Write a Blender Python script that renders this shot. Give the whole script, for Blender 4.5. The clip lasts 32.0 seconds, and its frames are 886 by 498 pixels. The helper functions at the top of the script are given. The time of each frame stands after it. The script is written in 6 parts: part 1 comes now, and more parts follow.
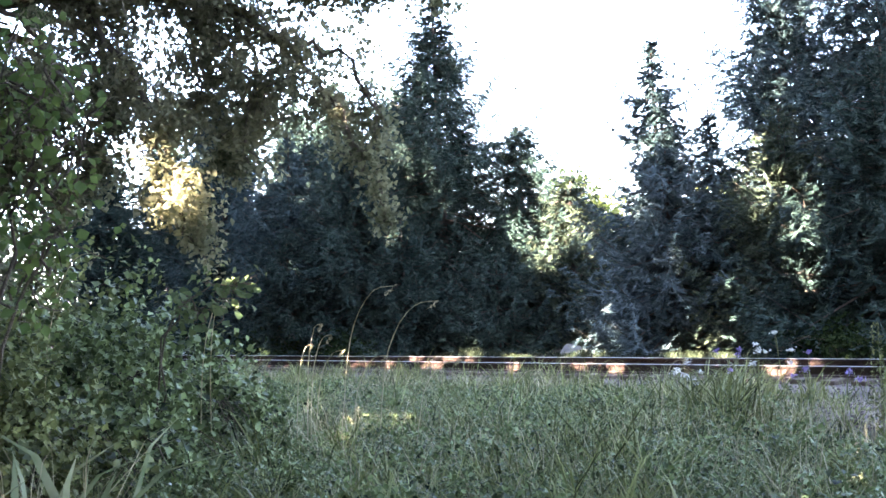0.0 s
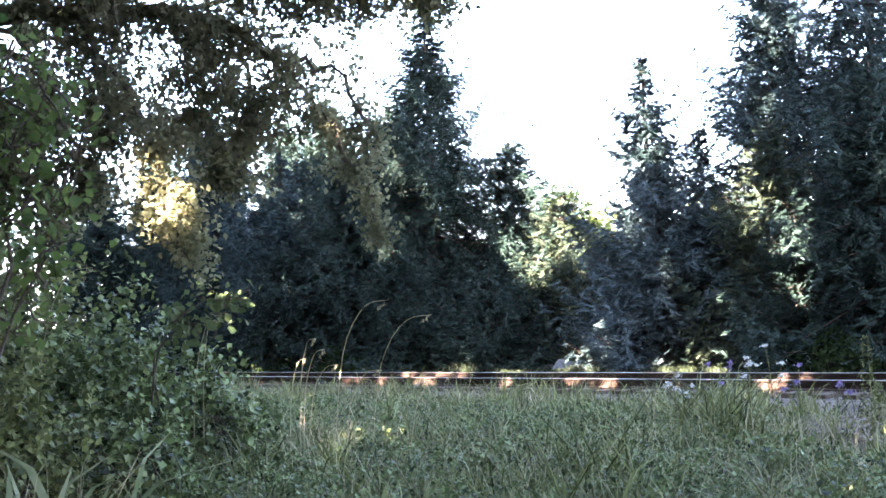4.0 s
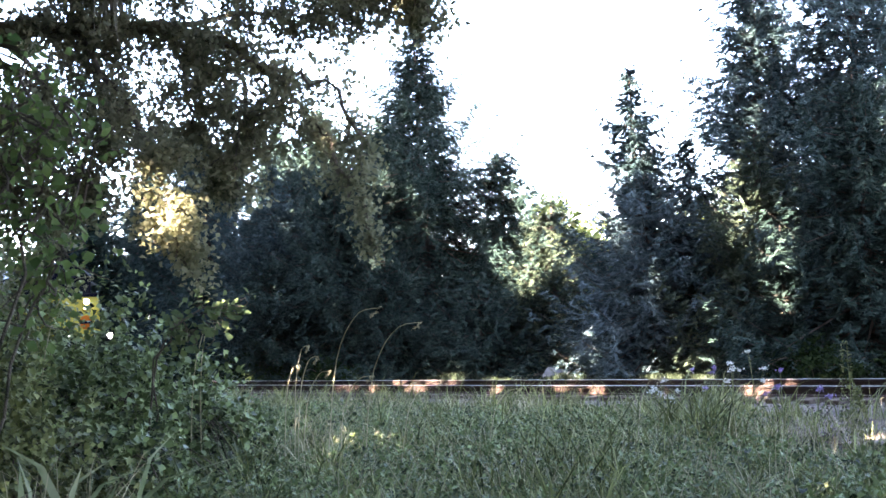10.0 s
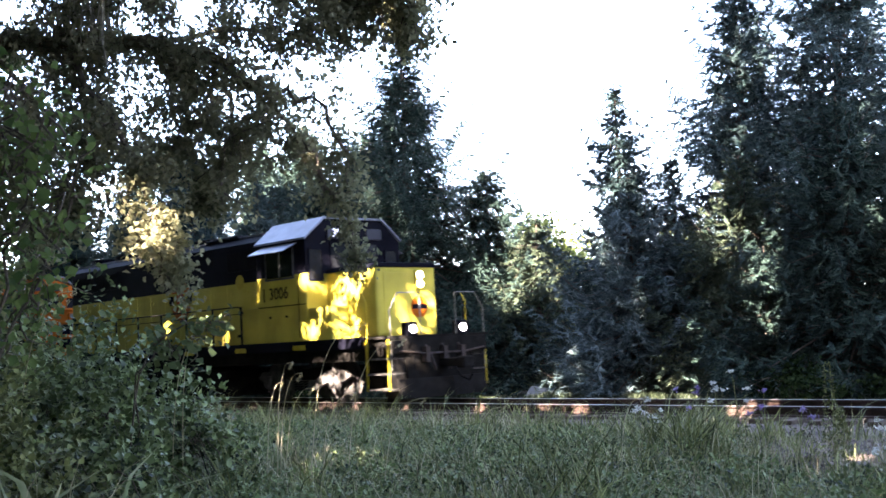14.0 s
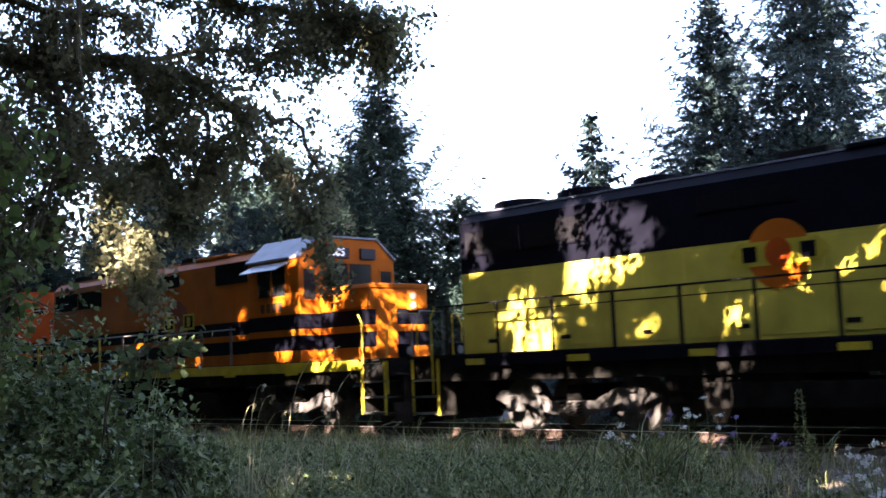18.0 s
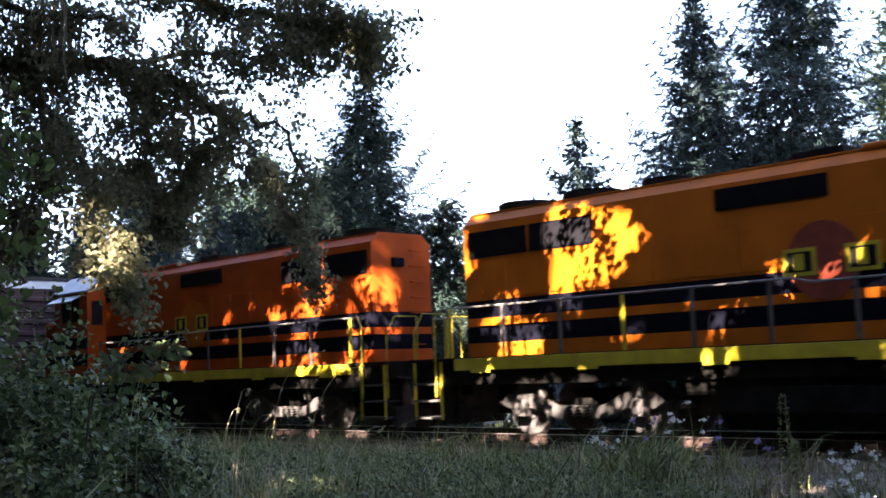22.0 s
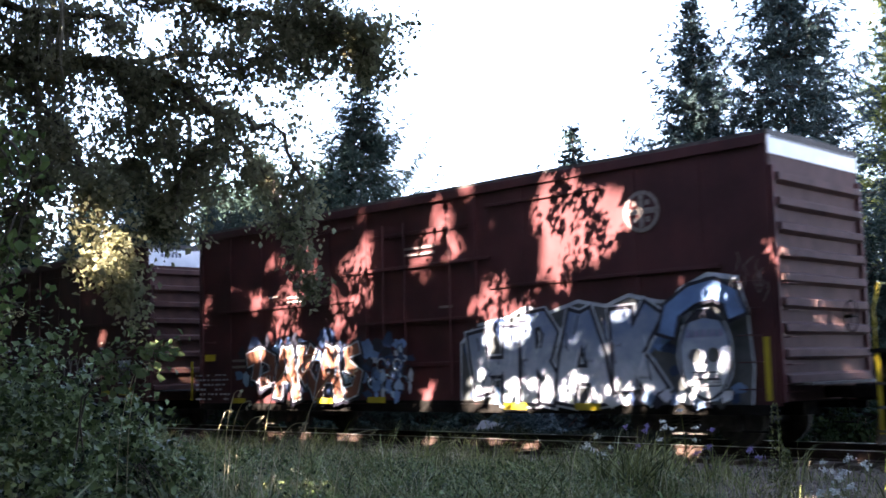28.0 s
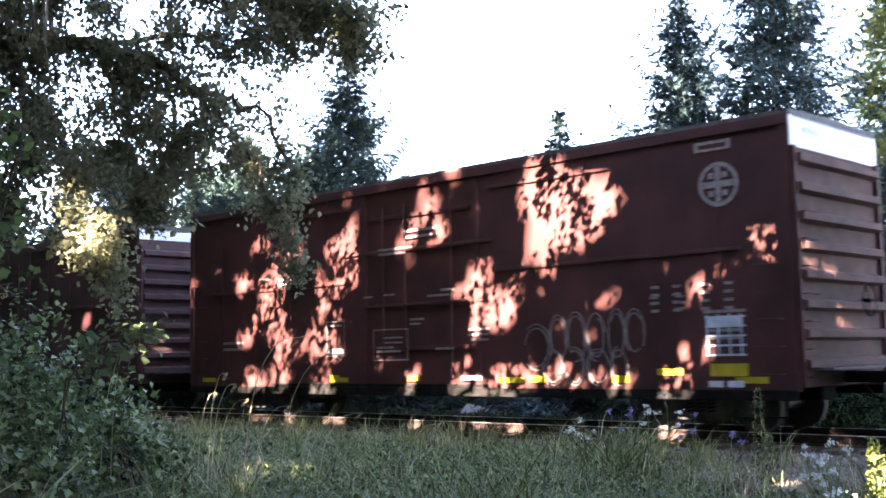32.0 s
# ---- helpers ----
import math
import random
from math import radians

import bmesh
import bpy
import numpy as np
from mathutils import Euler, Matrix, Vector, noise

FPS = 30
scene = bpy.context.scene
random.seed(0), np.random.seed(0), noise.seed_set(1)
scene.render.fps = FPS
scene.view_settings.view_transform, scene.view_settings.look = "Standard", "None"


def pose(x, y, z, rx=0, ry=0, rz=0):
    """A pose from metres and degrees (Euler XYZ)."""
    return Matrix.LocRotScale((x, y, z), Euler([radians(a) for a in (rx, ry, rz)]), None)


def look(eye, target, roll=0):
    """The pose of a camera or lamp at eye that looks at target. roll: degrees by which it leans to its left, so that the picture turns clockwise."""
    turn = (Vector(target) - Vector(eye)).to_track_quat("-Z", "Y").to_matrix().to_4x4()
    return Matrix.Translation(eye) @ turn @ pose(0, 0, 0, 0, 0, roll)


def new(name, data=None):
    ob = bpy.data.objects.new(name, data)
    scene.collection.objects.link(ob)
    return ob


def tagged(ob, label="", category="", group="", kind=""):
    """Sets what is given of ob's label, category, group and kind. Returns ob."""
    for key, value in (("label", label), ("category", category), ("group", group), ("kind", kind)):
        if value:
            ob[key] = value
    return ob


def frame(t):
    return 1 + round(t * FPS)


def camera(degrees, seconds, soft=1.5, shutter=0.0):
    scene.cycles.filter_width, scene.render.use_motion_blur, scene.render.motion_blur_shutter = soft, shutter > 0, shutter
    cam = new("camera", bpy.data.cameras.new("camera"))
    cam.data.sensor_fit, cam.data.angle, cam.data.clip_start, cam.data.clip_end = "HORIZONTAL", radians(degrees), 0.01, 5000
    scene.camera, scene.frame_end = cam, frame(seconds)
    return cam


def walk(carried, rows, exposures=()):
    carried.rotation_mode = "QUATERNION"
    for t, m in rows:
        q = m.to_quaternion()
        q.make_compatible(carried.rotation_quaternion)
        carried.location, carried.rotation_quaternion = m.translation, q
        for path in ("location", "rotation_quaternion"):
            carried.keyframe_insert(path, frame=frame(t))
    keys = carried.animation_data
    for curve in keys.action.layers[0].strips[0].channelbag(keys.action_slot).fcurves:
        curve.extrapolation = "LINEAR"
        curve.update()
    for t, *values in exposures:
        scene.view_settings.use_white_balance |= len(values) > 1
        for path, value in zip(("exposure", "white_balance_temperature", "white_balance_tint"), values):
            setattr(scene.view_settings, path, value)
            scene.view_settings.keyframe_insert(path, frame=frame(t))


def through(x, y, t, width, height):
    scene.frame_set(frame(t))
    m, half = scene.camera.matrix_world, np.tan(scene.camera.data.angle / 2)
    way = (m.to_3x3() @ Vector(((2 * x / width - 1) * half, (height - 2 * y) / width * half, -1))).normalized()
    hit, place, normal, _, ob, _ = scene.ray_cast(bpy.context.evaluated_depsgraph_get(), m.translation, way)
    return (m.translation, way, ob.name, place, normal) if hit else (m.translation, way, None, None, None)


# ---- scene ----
# The way of the hand-held camera: seconds, place, then heading, tilt and lean in degrees
WAY = [
    (0, -0.265, 0.25, 1.39, -48.9, 2.59, -3.07),
    (0.5, -0.265, 0.25, 1.39, -48.78, 2.67, -3.09),
    (1, -0.265, 0.25, 1.39, -48.75, 2.76, -3.09),
    (1.5, -0.265, 0.25, 1.39, -48.74, 2.86, -3.13),
    (2, -0.265, 0.25, 1.39, -48.73, 2.97, -3.13),
    (2.5, -0.265, 0.25, 1.39, -48.7, 3.04, -3.14),
    (3, -0.265, 0.25, 1.39, -48.69, 3.12, -3.14),
    (3.5, -0.265, 0.25, 1.38, -48.6, 3.28, -3.18),
    (5.5, 0, 0, 1.34, -48.01, 3.68, -3.36),
    (6, 0, 0, 1.34, -47.95, 3.7, -3.37),
    (6.5, 0, 0, 1.34, -47.92, 3.7, -3.39),
    (7, 0, 0, 1.34, -47.91, 3.71, -3.4),
    (7.5, 0, 0, 1.34, -47.91, 3.73, -3.4),
    (8, 0, 0, 1.34, -47.91, 3.74, -3.41),
    (8.5, 0, 0, 1.34, -47.91, 3.74, -3.41),
    (9, 0, 0, 1.34, -47.91, 3.75, -3.41),
    (9.5, 0, 0, 1.34, -47.92, 3.8, -3.4),
    (10, 0, 0, 1.34, -47.91, 3.88, -3.38),
    (10.5, 0, 0, 1.34, -47.89, 3.97, -3.37),
    (11, 0, 0, 1.34, -47.82, 4.06, -3.34),
    (11.5, 0, 0, 1.34, -47.71, 4.16, -3.31),
    (12, 0, 0, 1.34, -47.59, 4.26, -3.26),
    (12.5, 0, 0, 1.34, -47.47, 4.36, -3.19),
    (13, 0, 0, 1.34, -47.34, 4.47, -3.12),
    (13.5, 0, 0, 1.34, -47.22, 4.6, -3.03),
    (14, 0, 0, 1.34, -47.09, 4.74, -2.93),
    (14.5, 0, 0, 1.34, -46.95, 4.86, -2.83),
    (16.5, 0, 0, 1.34, -46.29, 5.44, -2.41),
    (17, 0, 0, 1.34, -46.16, 5.57, -2.38),
    (17.5, 0, 0, 1.34, -45.95, 5.74, -2.35),
    (18, 0, 0, 1.34, -45.76, 5.89, -2.33),
    (18.5, 0, 0, 1.34, -45.63, 5.99, -2.31),
    (19, 0, 0, 1.34, -45.49, 6.07, -2.31),
    (19.5, 0, 0, 1.34, -45.36, 6.12, -2.3),
    (20, 0, 0, 1.34, -45.24, 6.14, -2.3),
    (20.5, 0, 0, 1.34, -45.14, 6.15, -2.3),
    (21, 0, 0, 1.34, -45.04, 6.17, -2.28),
    (21.5, 0, 0, 1.34, -45.02, 6.12, -2.26),
    (22, 0, 0, 1.34, -44.99, 6.08, -2.22),
    (22.5, 0, 0, 1.34, -44.97, 6.05, -2.18),
    (23, 0, 0, 1.34, -44.94, 6.02, -2.13),
    (23.5, 0, 0, 1.34, -44.93, 6, -2.08),
    (24, 0, 0, 1.34, -44.91, 5.97, -2.01),
    (24.5, 0, 0, 1.34, -44.87, 5.98, -1.92),
    (25, 0, 0, 1.34, -44.83, 5.97, -1.81),
    (25.5, 0, 0, 1.34, -44.79, 5.97, -1.7),
    (27.5, 0, 0, 1.34, -44.7, 6.47, -1.43),
    (28, 0, 0, 1.34, -44.71, 6.29, -1.43),
    (28.5, 0, 0, 1.34, -44.66, 6.06, -1.45),
    (29, 0, 0, 1.34, -44.62, 5.68, -1.45),
    (29.5, 0, 0, 1.34, -44.55, 5.3, -1.43),
    (30, 0, 0, 1.34, -44.45, 5.18, -1.38),
    (30.5, 0, 0, 1.34, -44.38, 5.29, -1.31),
    (31, 0, 0, 1.34, -44.29, 5.47, -1.24),
    (31.5, 0, 0, 1.34, -44.14, 5.48, -1.2),
    (32, 0, 0, 1.34, -43.99, 5.45, -1.18),
]


def cam_pose(x, y, z, heading, tilt, lean):
    return pose(x, y, z, 90 + tilt, 0, -heading) @ pose(0, 0, 0, 0, 0, lean)


cam = camera(43.37, 32.0, soft=1.6, shutter=0.5)
walk(cam, [(r[0], cam_pose(*r[1:])) for r in WAY],
     exposures=[(0, 5.90, 6900, 22), (6, 5.72, 6900, 22), (10, 5.62, 6900, 22), (12, 5.57, 6900, 22), (14, 5.12, 6900, 22), (17, 4.62, 6900, 22), (19, 4.41, 6900, 22), (24, 4.41, 6900, 22), (28, 4.67, 6900, 22), (30, 5.22, 6900, 22), (32, 5.52, 6900, 22)])

# ---- light: low evening sun from behind the camera, through trees ----
SUN_AZ, SUN_EL = math.atan2(-0.83, 0.55), radians(28)
SUN = Vector((math.cos(SUN_AZ) * math.cos(SUN_EL), math.sin(SUN_AZ) * math.cos(SUN_EL), math.sin(SUN_EL)))
world = bpy.data.worlds.new("sky")
scene.world = world
world.use_nodes = True
wn = world.node_tree
sky = wn.nodes.new("ShaderNodeTexSky")
sky.sky_type, sky.sun_disc = "NISHITA", False
sky.sun_elevation, sky.sun_rotation = SUN_EL, math.pi / 2 - SUN_AZ
sky.air_density, sky.dust_density, sky.ozone_density = 0.75, 1.0, 0.6
wn.nodes["Background"].inputs[1].default_value = 0.05
wn.links.new(sky.outputs[0], wn.nodes["Background"].inputs[0])
sun_data = bpy.data.lights.new("sun", "SUN")
sun_data.energy, sun_data.angle, sun_data.color = 5.0, radians(0.42), (1.0, 0.91, 0.78)
sun_ob = new("sun", sun_data)
sun_ob.matrix_world = look(SUN * 60, (0, 0, 0))

TRACK_Y = 17.31    # centre line of the track; rail tops are at z = 0
GROUND = -0.35


# ---- materials ----
def material(name, colour, rough=0.7, metal=0.0, vary=0.25, scale=8.0, bump=0.15, second=None, fine=90.0, shine=0.3):
    """Colour with stains at two scales and a fine relief."""
    m = bpy.data.materials.new(name)
    m.use_nodes = True
    nt, b = m.node_tree, m.node_tree.nodes["Principled BSDF"]
    co = nt.nodes.new("ShaderNodeTexCoord")
    n1 = nt.nodes.new("ShaderNodeTexNoise")
    n1.inputs["Scale"].default_value, n1.inputs["Detail"].default_value = scale, 6
    n2 = nt.nodes.new("ShaderNodeTexNoise")
    n2.inputs["Scale"].default_value, n2.inputs["Detail"].default_value = fine, 3
    mix = nt.nodes.new("ShaderNodeMix")
    mix.data_type = "RGBA"
    dark = second or tuple(c * (1 - vary) for c in colour)
    light = tuple(min(1, c * (1 + vary * 0.5)) for c in colour)
    mix.inputs["A"].default_value, mix.inputs["B"].default_value = (*dark, 1), (*light, 1)
    ad = nt.nodes.new("ShaderNodeMath")
    ad.operation = "MULTIPLY_ADD"
    ad.inputs[1].default_value = 0.3
    ramp = nt.nodes.new("ShaderNodeMapRange")
    ramp.inputs["From Min"].default_value, ramp.inputs["From Max"].default_value = 0.45, 0.85
    nt.links.new(co.outputs["Object"], n1.inputs["Vector"])
    nt.links.new(co.outputs["Object"], n2.inputs["Vector"])
    nt.links.new(n2.outputs[0], ad.inputs[0])
    nt.links.new(n1.outputs[0], ad.inputs[2])
    nt.links.new(ad.outputs[0], ramp.inputs["Value"])
    nt.links.new(ramp.outputs[0], mix.inputs["Factor"])
    nt.links.new(mix.outputs["Result"], b.inputs["Base Color"])
    if bump:
        bu = nt.nodes.new("ShaderNodeBump")
        bu.inputs["Strength"].default_value, bu.inputs["Distance"].default_value = bump, 0.02
        nt.links.new(n2.outputs[0], bu.inputs["Height"])
        nt.links.new(bu.outputs[0], b.inputs["Normal"])
    b.inputs["Roughness"].default_value, b.inputs["Metallic"].default_value = rough, metal
    b.inputs["Specular IOR Level"].default_value = shine
    return m


def leaf_material(name, dark, light, through=0.35, rough=0.55, shine=0.18, patch=1.3):
    """Leaves: colour differs from leaf to leaf, and some light passes through."""
    m = bpy.data.materials.new(name)
    m.use_nodes = True
    nt, b = m.node_tree, m.node_tree.nodes["Principled BSDF"]
    geo = nt.nodes.new("ShaderNodeNewGeometry")
    co = nt.nodes.new("ShaderNodeTexCoord")
    n1 = nt.nodes.new("ShaderNodeTexNoise")
    n1.inputs["Scale"].default_value, n1.inputs["Detail"].default_value = patch, 3
    wide = nt.nodes.new("ShaderNodeMapRange")
    wide.inputs["From Min"].default_value, wide.inputs["From Max"].default_value = 0.3, 0.7
    wide.inputs["To Min"].default_value, wide.inputs["To Max"].default_value = 0.08, 0.82
    ad = nt.nodes.new("ShaderNodeMath")
    ad.operation = "MULTIPLY_ADD"
    ad.inputs[1].default_value = 0.6
    sub = nt.nodes.new("ShaderNodeMath")
    sub.operation = "SUBTRACT"
    sub.inputs[1].default_value = 0.28
    mix = nt.nodes.new("ShaderNodeMix")
    mix.data_type = "RGBA"
    mix.inputs["A"].default_value, mix.inputs["B"].default_value = (*dark, 1), (*light, 1)
    nt.links.new(co.outputs["Object"], n1.inputs["Vector"])
    nt.links.new(geo.outputs["Random Per Island"], ad.inputs[0])
    nt.links.new(n1.outputs[0], wide.inputs["Value"])
    nt.links.new(wide.outputs[0], ad.inputs[2])
    nt.links.new(ad.outputs[0], sub.inputs[0])
    nt.links.new(sub.outputs[0], mix.inputs["Factor"])
    nt.links.new(mix.outputs["Result"], b.inputs["Base Color"])
    b.inputs["Roughness"].default_value = rough
    b.inputs["Specular IOR Level"].default_value = shine
    if through:
        tr = nt.nodes.new("ShaderNodeBsdfTranslucent")
        ms = nt.nodes.new("ShaderNodeMixShader")
        ms.inputs[0].default_value = through
        nt.links.new(mix.outputs["Result"], tr.inputs["Color"])
        nt.links.new(b.outputs[0], ms.inputs[1])
        nt.links.new(tr.outputs[0], ms.inputs[2])
        nt.links.new(ms.outputs[0], nt.nodes["Material Output"].inputs["Surface"])
    return m


def glow_material(name, colour, power):
    m = material(name, colour, 0.3, bump=0)
    b = m.node_tree.nodes["Principled BSDF"]
    b.inputs["Emission Color"].default_value, b.inputs["Emission Strength"].default_value = (*colour, 1), power
    return m


M_SOIL = material("soil", (0.045, 0.038, 0.028), 0.95, vary=0.5, scale=0.9, bump=0.8, fine=30)
M_BALLAST = material("ballast", (0.15, 0.122, 0.10), 0.95, vary=0.5, scale=3, bump=0.9, fine=25)
M_DIRT = material("packed_dirt", (0.17, 0.135, 0.108), 0.95, vary=0.6, scale=2.2, bump=1.0, fine=45)
M_TIE = material("creosoted_wood", (0.10, 0.075, 0.055), 0.9, vary=0.5, scale=4, bump=0.5, fine=40)
M_RUST = material("rusty_rail", (0.045, 0.027, 0.021), 0.9, 0.0, vary=0.5, scale=5, bump=0.3)
M_RAILTOP = material("polished_rail_head", (0.66, 0.65, 0.63), 0.5, 1.0, vary=0.15, bump=0.05)
M_YELLOW = material("yellow_paint", (0.44, 0.365, 0.055), 0.45, vary=0.28, scale=1.2, bump=0.04, shine=0.15)
M_BLACK = material("black_paint", (0.0045, 0.0045, 0.008), 0.55, vary=0.4, scale=1.5, bump=0.05, shine=0.03)
M_GRIME = material("grimy_underframe", (0.012, 0.011, 0.010), 0.85, 0.0, vary=0.5, scale=4, bump=0.4, shine=0.03)
M_LENS = material("headlight_glass", (0.16, 0.16, 0.15), 0.15, vary=0.2, bump=0, shine=0.5)
M_RAIL_GREY = material("worn_grey_handrail", (0.16, 0.155, 0.14), 0.5, 0.2, vary=0.4, scale=6, bump=0.1)
M_CAST = material("dusty_cast_steel", (0.075, 0.07, 0.066), 0.7, 0.2, vary=0.55, scale=5, bump=0.4)
M_ORANGE = material("orange_paint", (0.34, 0.084, 0.005), 0.5, vary=0.28, scale=1.2, bump=0.04, shine=0.12)
M_RED_ORANGE = material("weathered_orange_paint", (0.33, 0.052, 0.006), 0.55, vary=0.34, scale=1.2, bump=0.05, shine=0.10)
M_STRIPE = material("safety_yellow", (0.38, 0.30, 0.02), 0.5, vary=0.3, scale=3, bump=0.05)
M_FADED = material("faded_emblem_paint", (0.17, 0.028, 0.012), 0.55, vary=0.35, scale=4, bump=0.04)
M_GLASS = material("cab_glass", (0.012, 0.013, 0.015), 0.12, vary=0.2, bump=0, shine=0.25)
M_BLUEGREY = material("painted_cab_roof", (0.17, 0.18, 0.225), 0.3, vary=0.35, scale=3, bump=0.03)
M_BOARD = material("number_board", (0.02, 0.02, 0.03), 0.4, bump=0)
M_WHITE = material("white_paint", (0.78, 0.79, 0.80), 0.5, vary=0.12, scale=3, bump=0.04)
M_MAROON = material("boxcar_brown_paint", (0.062, 0.0185, 0.020), 0.65, vary=0.45, scale=1.1, bump=0.1)
M_BROWN = material("dusty_brown_paint", (0.056, 0.0175, 0.0155), 0.7, vary=0.45, scale=1.1, bump=0.1)
M_END = material("faded_car_end", (0.082, 0.046, 0.045), 0.8, vary=0.35, scale=2, bump=0.15)
M_END_RED = material("rusty_red_car_end", (0.092, 0.044, 0.036), 0.8, vary=0.4, scale=2, bump=0.15)
M_LAMP = glow_material("lit_lamp", (1.0, 0.93, 0.78), 3)
M_LETTER = glow_material("lit_number", (0.75, 0.82, 1.0), 0.06)
M_PALE = material("faded_white_stencil", (0.21, 0.185, 0.175), 0.75, vary=0.4, scale=14, bump=0.02)
M_BARK = material("oak_bark", (0.13, 0.105, 0.08), 0.95, vary=0.55, scale=6, bump=0.9, second=(0.045, 0.04, 0.025))
M_MOSS = material("mossy_bark", (0.11, 0.09, 0.035), 0.95, vary=0.6, scale=5, bump=1.0, second=(0.05, 0.04, 0.025))
M_LICHEN = material("pale_lichen", (0.30, 0.28, 0.22), 0.95, vary=0.4, scale=20, bump=0.3)
M_FIRBARK = material("fir_bark", (0.06, 0.046, 0.036), 0.95, vary=0.5, scale=7, bump=0.8)
L_FIR = leaf_material("fir_needles", (0.005, 0.012, 0.010), (0.046, 0.076, 0.064), 0.1, shine=0.05)
L_SPRUCE = leaf_material("spruce_needles", (0.010, 0.024, 0.024), (0.076, 0.116, 0.118), 0.1, shine=0.05)
L_SILVER = leaf_material("silver_spruce_needles", (0.015, 0.032, 0.035), (0.110, 0.156, 0.165), 0.1, shine=0.08)
L_TIPS = leaf_material("yellow_green_needles", (0.014, 0.028, 0.022), (0.080, 0.100, 0.062), 0.15, shine=0.05)
L_OAK = leaf_material("oak_leaves", (0.075, 0.082, 0.042), (0.34, 0.33, 0.20), 0.65, patch=2.6)
L_HAZEL = leaf_material("hazel_leaves", (0.05, 0.10, 0.03), (0.19, 0.26, 0.08), 0.55)
L_BROAD = leaf_material("broad_pale_blades", (0.10, 0.15, 0.05), (0.42, 0.42, 0.26), 0.4, patch=4.0)
L_BRAMBLE = leaf_material("bramble_leaves", (0.006, 0.018, 0.006), (0.26, 0.34, 0.13), 0.18, 0.45, 0.28, patch=2.0)
L_NETTLE = leaf_material("nettle_leaves", (0.014, 0.026, 0.008), (0.27, 0.30, 0.11), 0.28, 0.45, 0.25, patch=2.6)
L_GRASS = leaf_material("grass_blades", (0.008, 0.018, 0.004), (0.37, 0.40, 0.15), 0.15, 0.45, 0.28, patch=1.3)
L_DRY = leaf_material("dry_grass", (0.26, 0.22, 0.12), (0.58, 0.52, 0.34), 0.3)
L_MAPLE = leaf_material("maple_leaves", (0.05, 0.08, 0.035), (0.16, 0.20, 0.09), 0.4, shine=0.1)
L_SHRUB = leaf_material("sunny_shrub_leaves", (0.07, 0.10, 0.025), (0.22, 0.25, 0.07), 0.45)
# undergrowth: the shade beneath the firs is put into the leaf colour
L_UNDER = leaf_material("shade_coloured_undergrowth", (0.006, 0.014, 0.006), (0.030, 0.045, 0.018), 0.2, shine=0.0)
# verge grass: a darkened grass colour that carries the shade beside the firs
L_VERGE = leaf_material("shade_coloured_verge_grass", (0.008, 0.014, 0.007), (0.035, 0.046, 0.024), 0.2)
L_PETAL = leaf_material("white_petals", (0.6, 0.6, 0.55), (0.85, 0.85, 0.8), 0.4)
L_PURPLE = leaf_material("purple_petals", (0.22, 0.16, 0.36), (0.42, 0.34, 0.58), 0.4)


# ---- mesh helpers ----
def tri_mesh(name, verts, faces, mats, index=None, smooth=False):
    """A mesh from arrays; faces all have the same number of corners."""
    v, f = np.asarray(verts, dtype=np.float32).reshape(-1, 3), np.asarray(faces, dtype=np.int32)
    me = bpy.data.meshes.new(name)
    n, k = f.shape
    me.vertices.add(len(v))
    me.vertices.foreach_set("co", v.ravel())
    me.loops.add(n * k)
    me.loops.foreach_set("vertex_index", f.ravel())
    me.polygons.add(n)
    me.polygons.foreach_set("loop_start", np.arange(0, n * k, k, dtype=np.int32))
    if index is not None:
        me.polygons.foreach_set("material_index", np.asarray(index, dtype=np.int32))
    if smooth:
        me.polygons.foreach_set("use_smooth", np.ones(n, dtype=bool))
    for m in mats:
        me.materials.append(m)
    me.update(calc_edges=True)
    return me


def part(name, bm, mat, parent=None, label=""):
    """Links a bmesh, or a ready mesh, as one object under a thing or a part."""
    if isinstance(bm, bmesh.types.BMesh):
        me = bpy.data.meshes.new(name)
        bm.to_mesh(me)
        bm.free()
    else:
        me = bm
    if mat:
        me.materials.append(mat)
    ob = new(name, me)
    if parent:
        ob.parent = parent
    return tagged(ob, label)


def box(bm, x0, x1, y0, y1, z0, z1, bevel=0.0):
    r = bmesh.ops.create_cube(bm, size=1.0)
    for v in r["verts"]:
        v.co = ((x0 + x1) / 2 + v.co.x * (x1 - x0), (y0 + y1) / 2 + v.co.y * (y1 - y0), (z0 + z1) / 2 + v.co.z * (z1 - z0))
    if bevel:
        es = {e for v in r["verts"] for e in v.link_edges}
        bmesh.ops.bevel(bm, geom=list(es), offset=bevel, segments=2, affect="EDGES", profile=0.5)
    return bm


def boxed(*a, **k):
    return box(bmesh.new(), *a, **k)


def cyl(bm, p0, p1, r0, r1=None, n=10):
    p0, p1 = Vector(p0), Vector(p1)
    d = p1 - p0
    r = bmesh.ops.create_cone(bm, cap_ends=True, segments=n, radius1=r0, radius2=r0 if r1 is None else r1, depth=d.length)
    m = Matrix.Translation((p0 + p1) / 2) @ d.to_track_quat("Z", "Y").to_matrix().to_4x4()
    bmesh.ops.transform(bm, matrix=m, verts=r["verts"])
    return bm


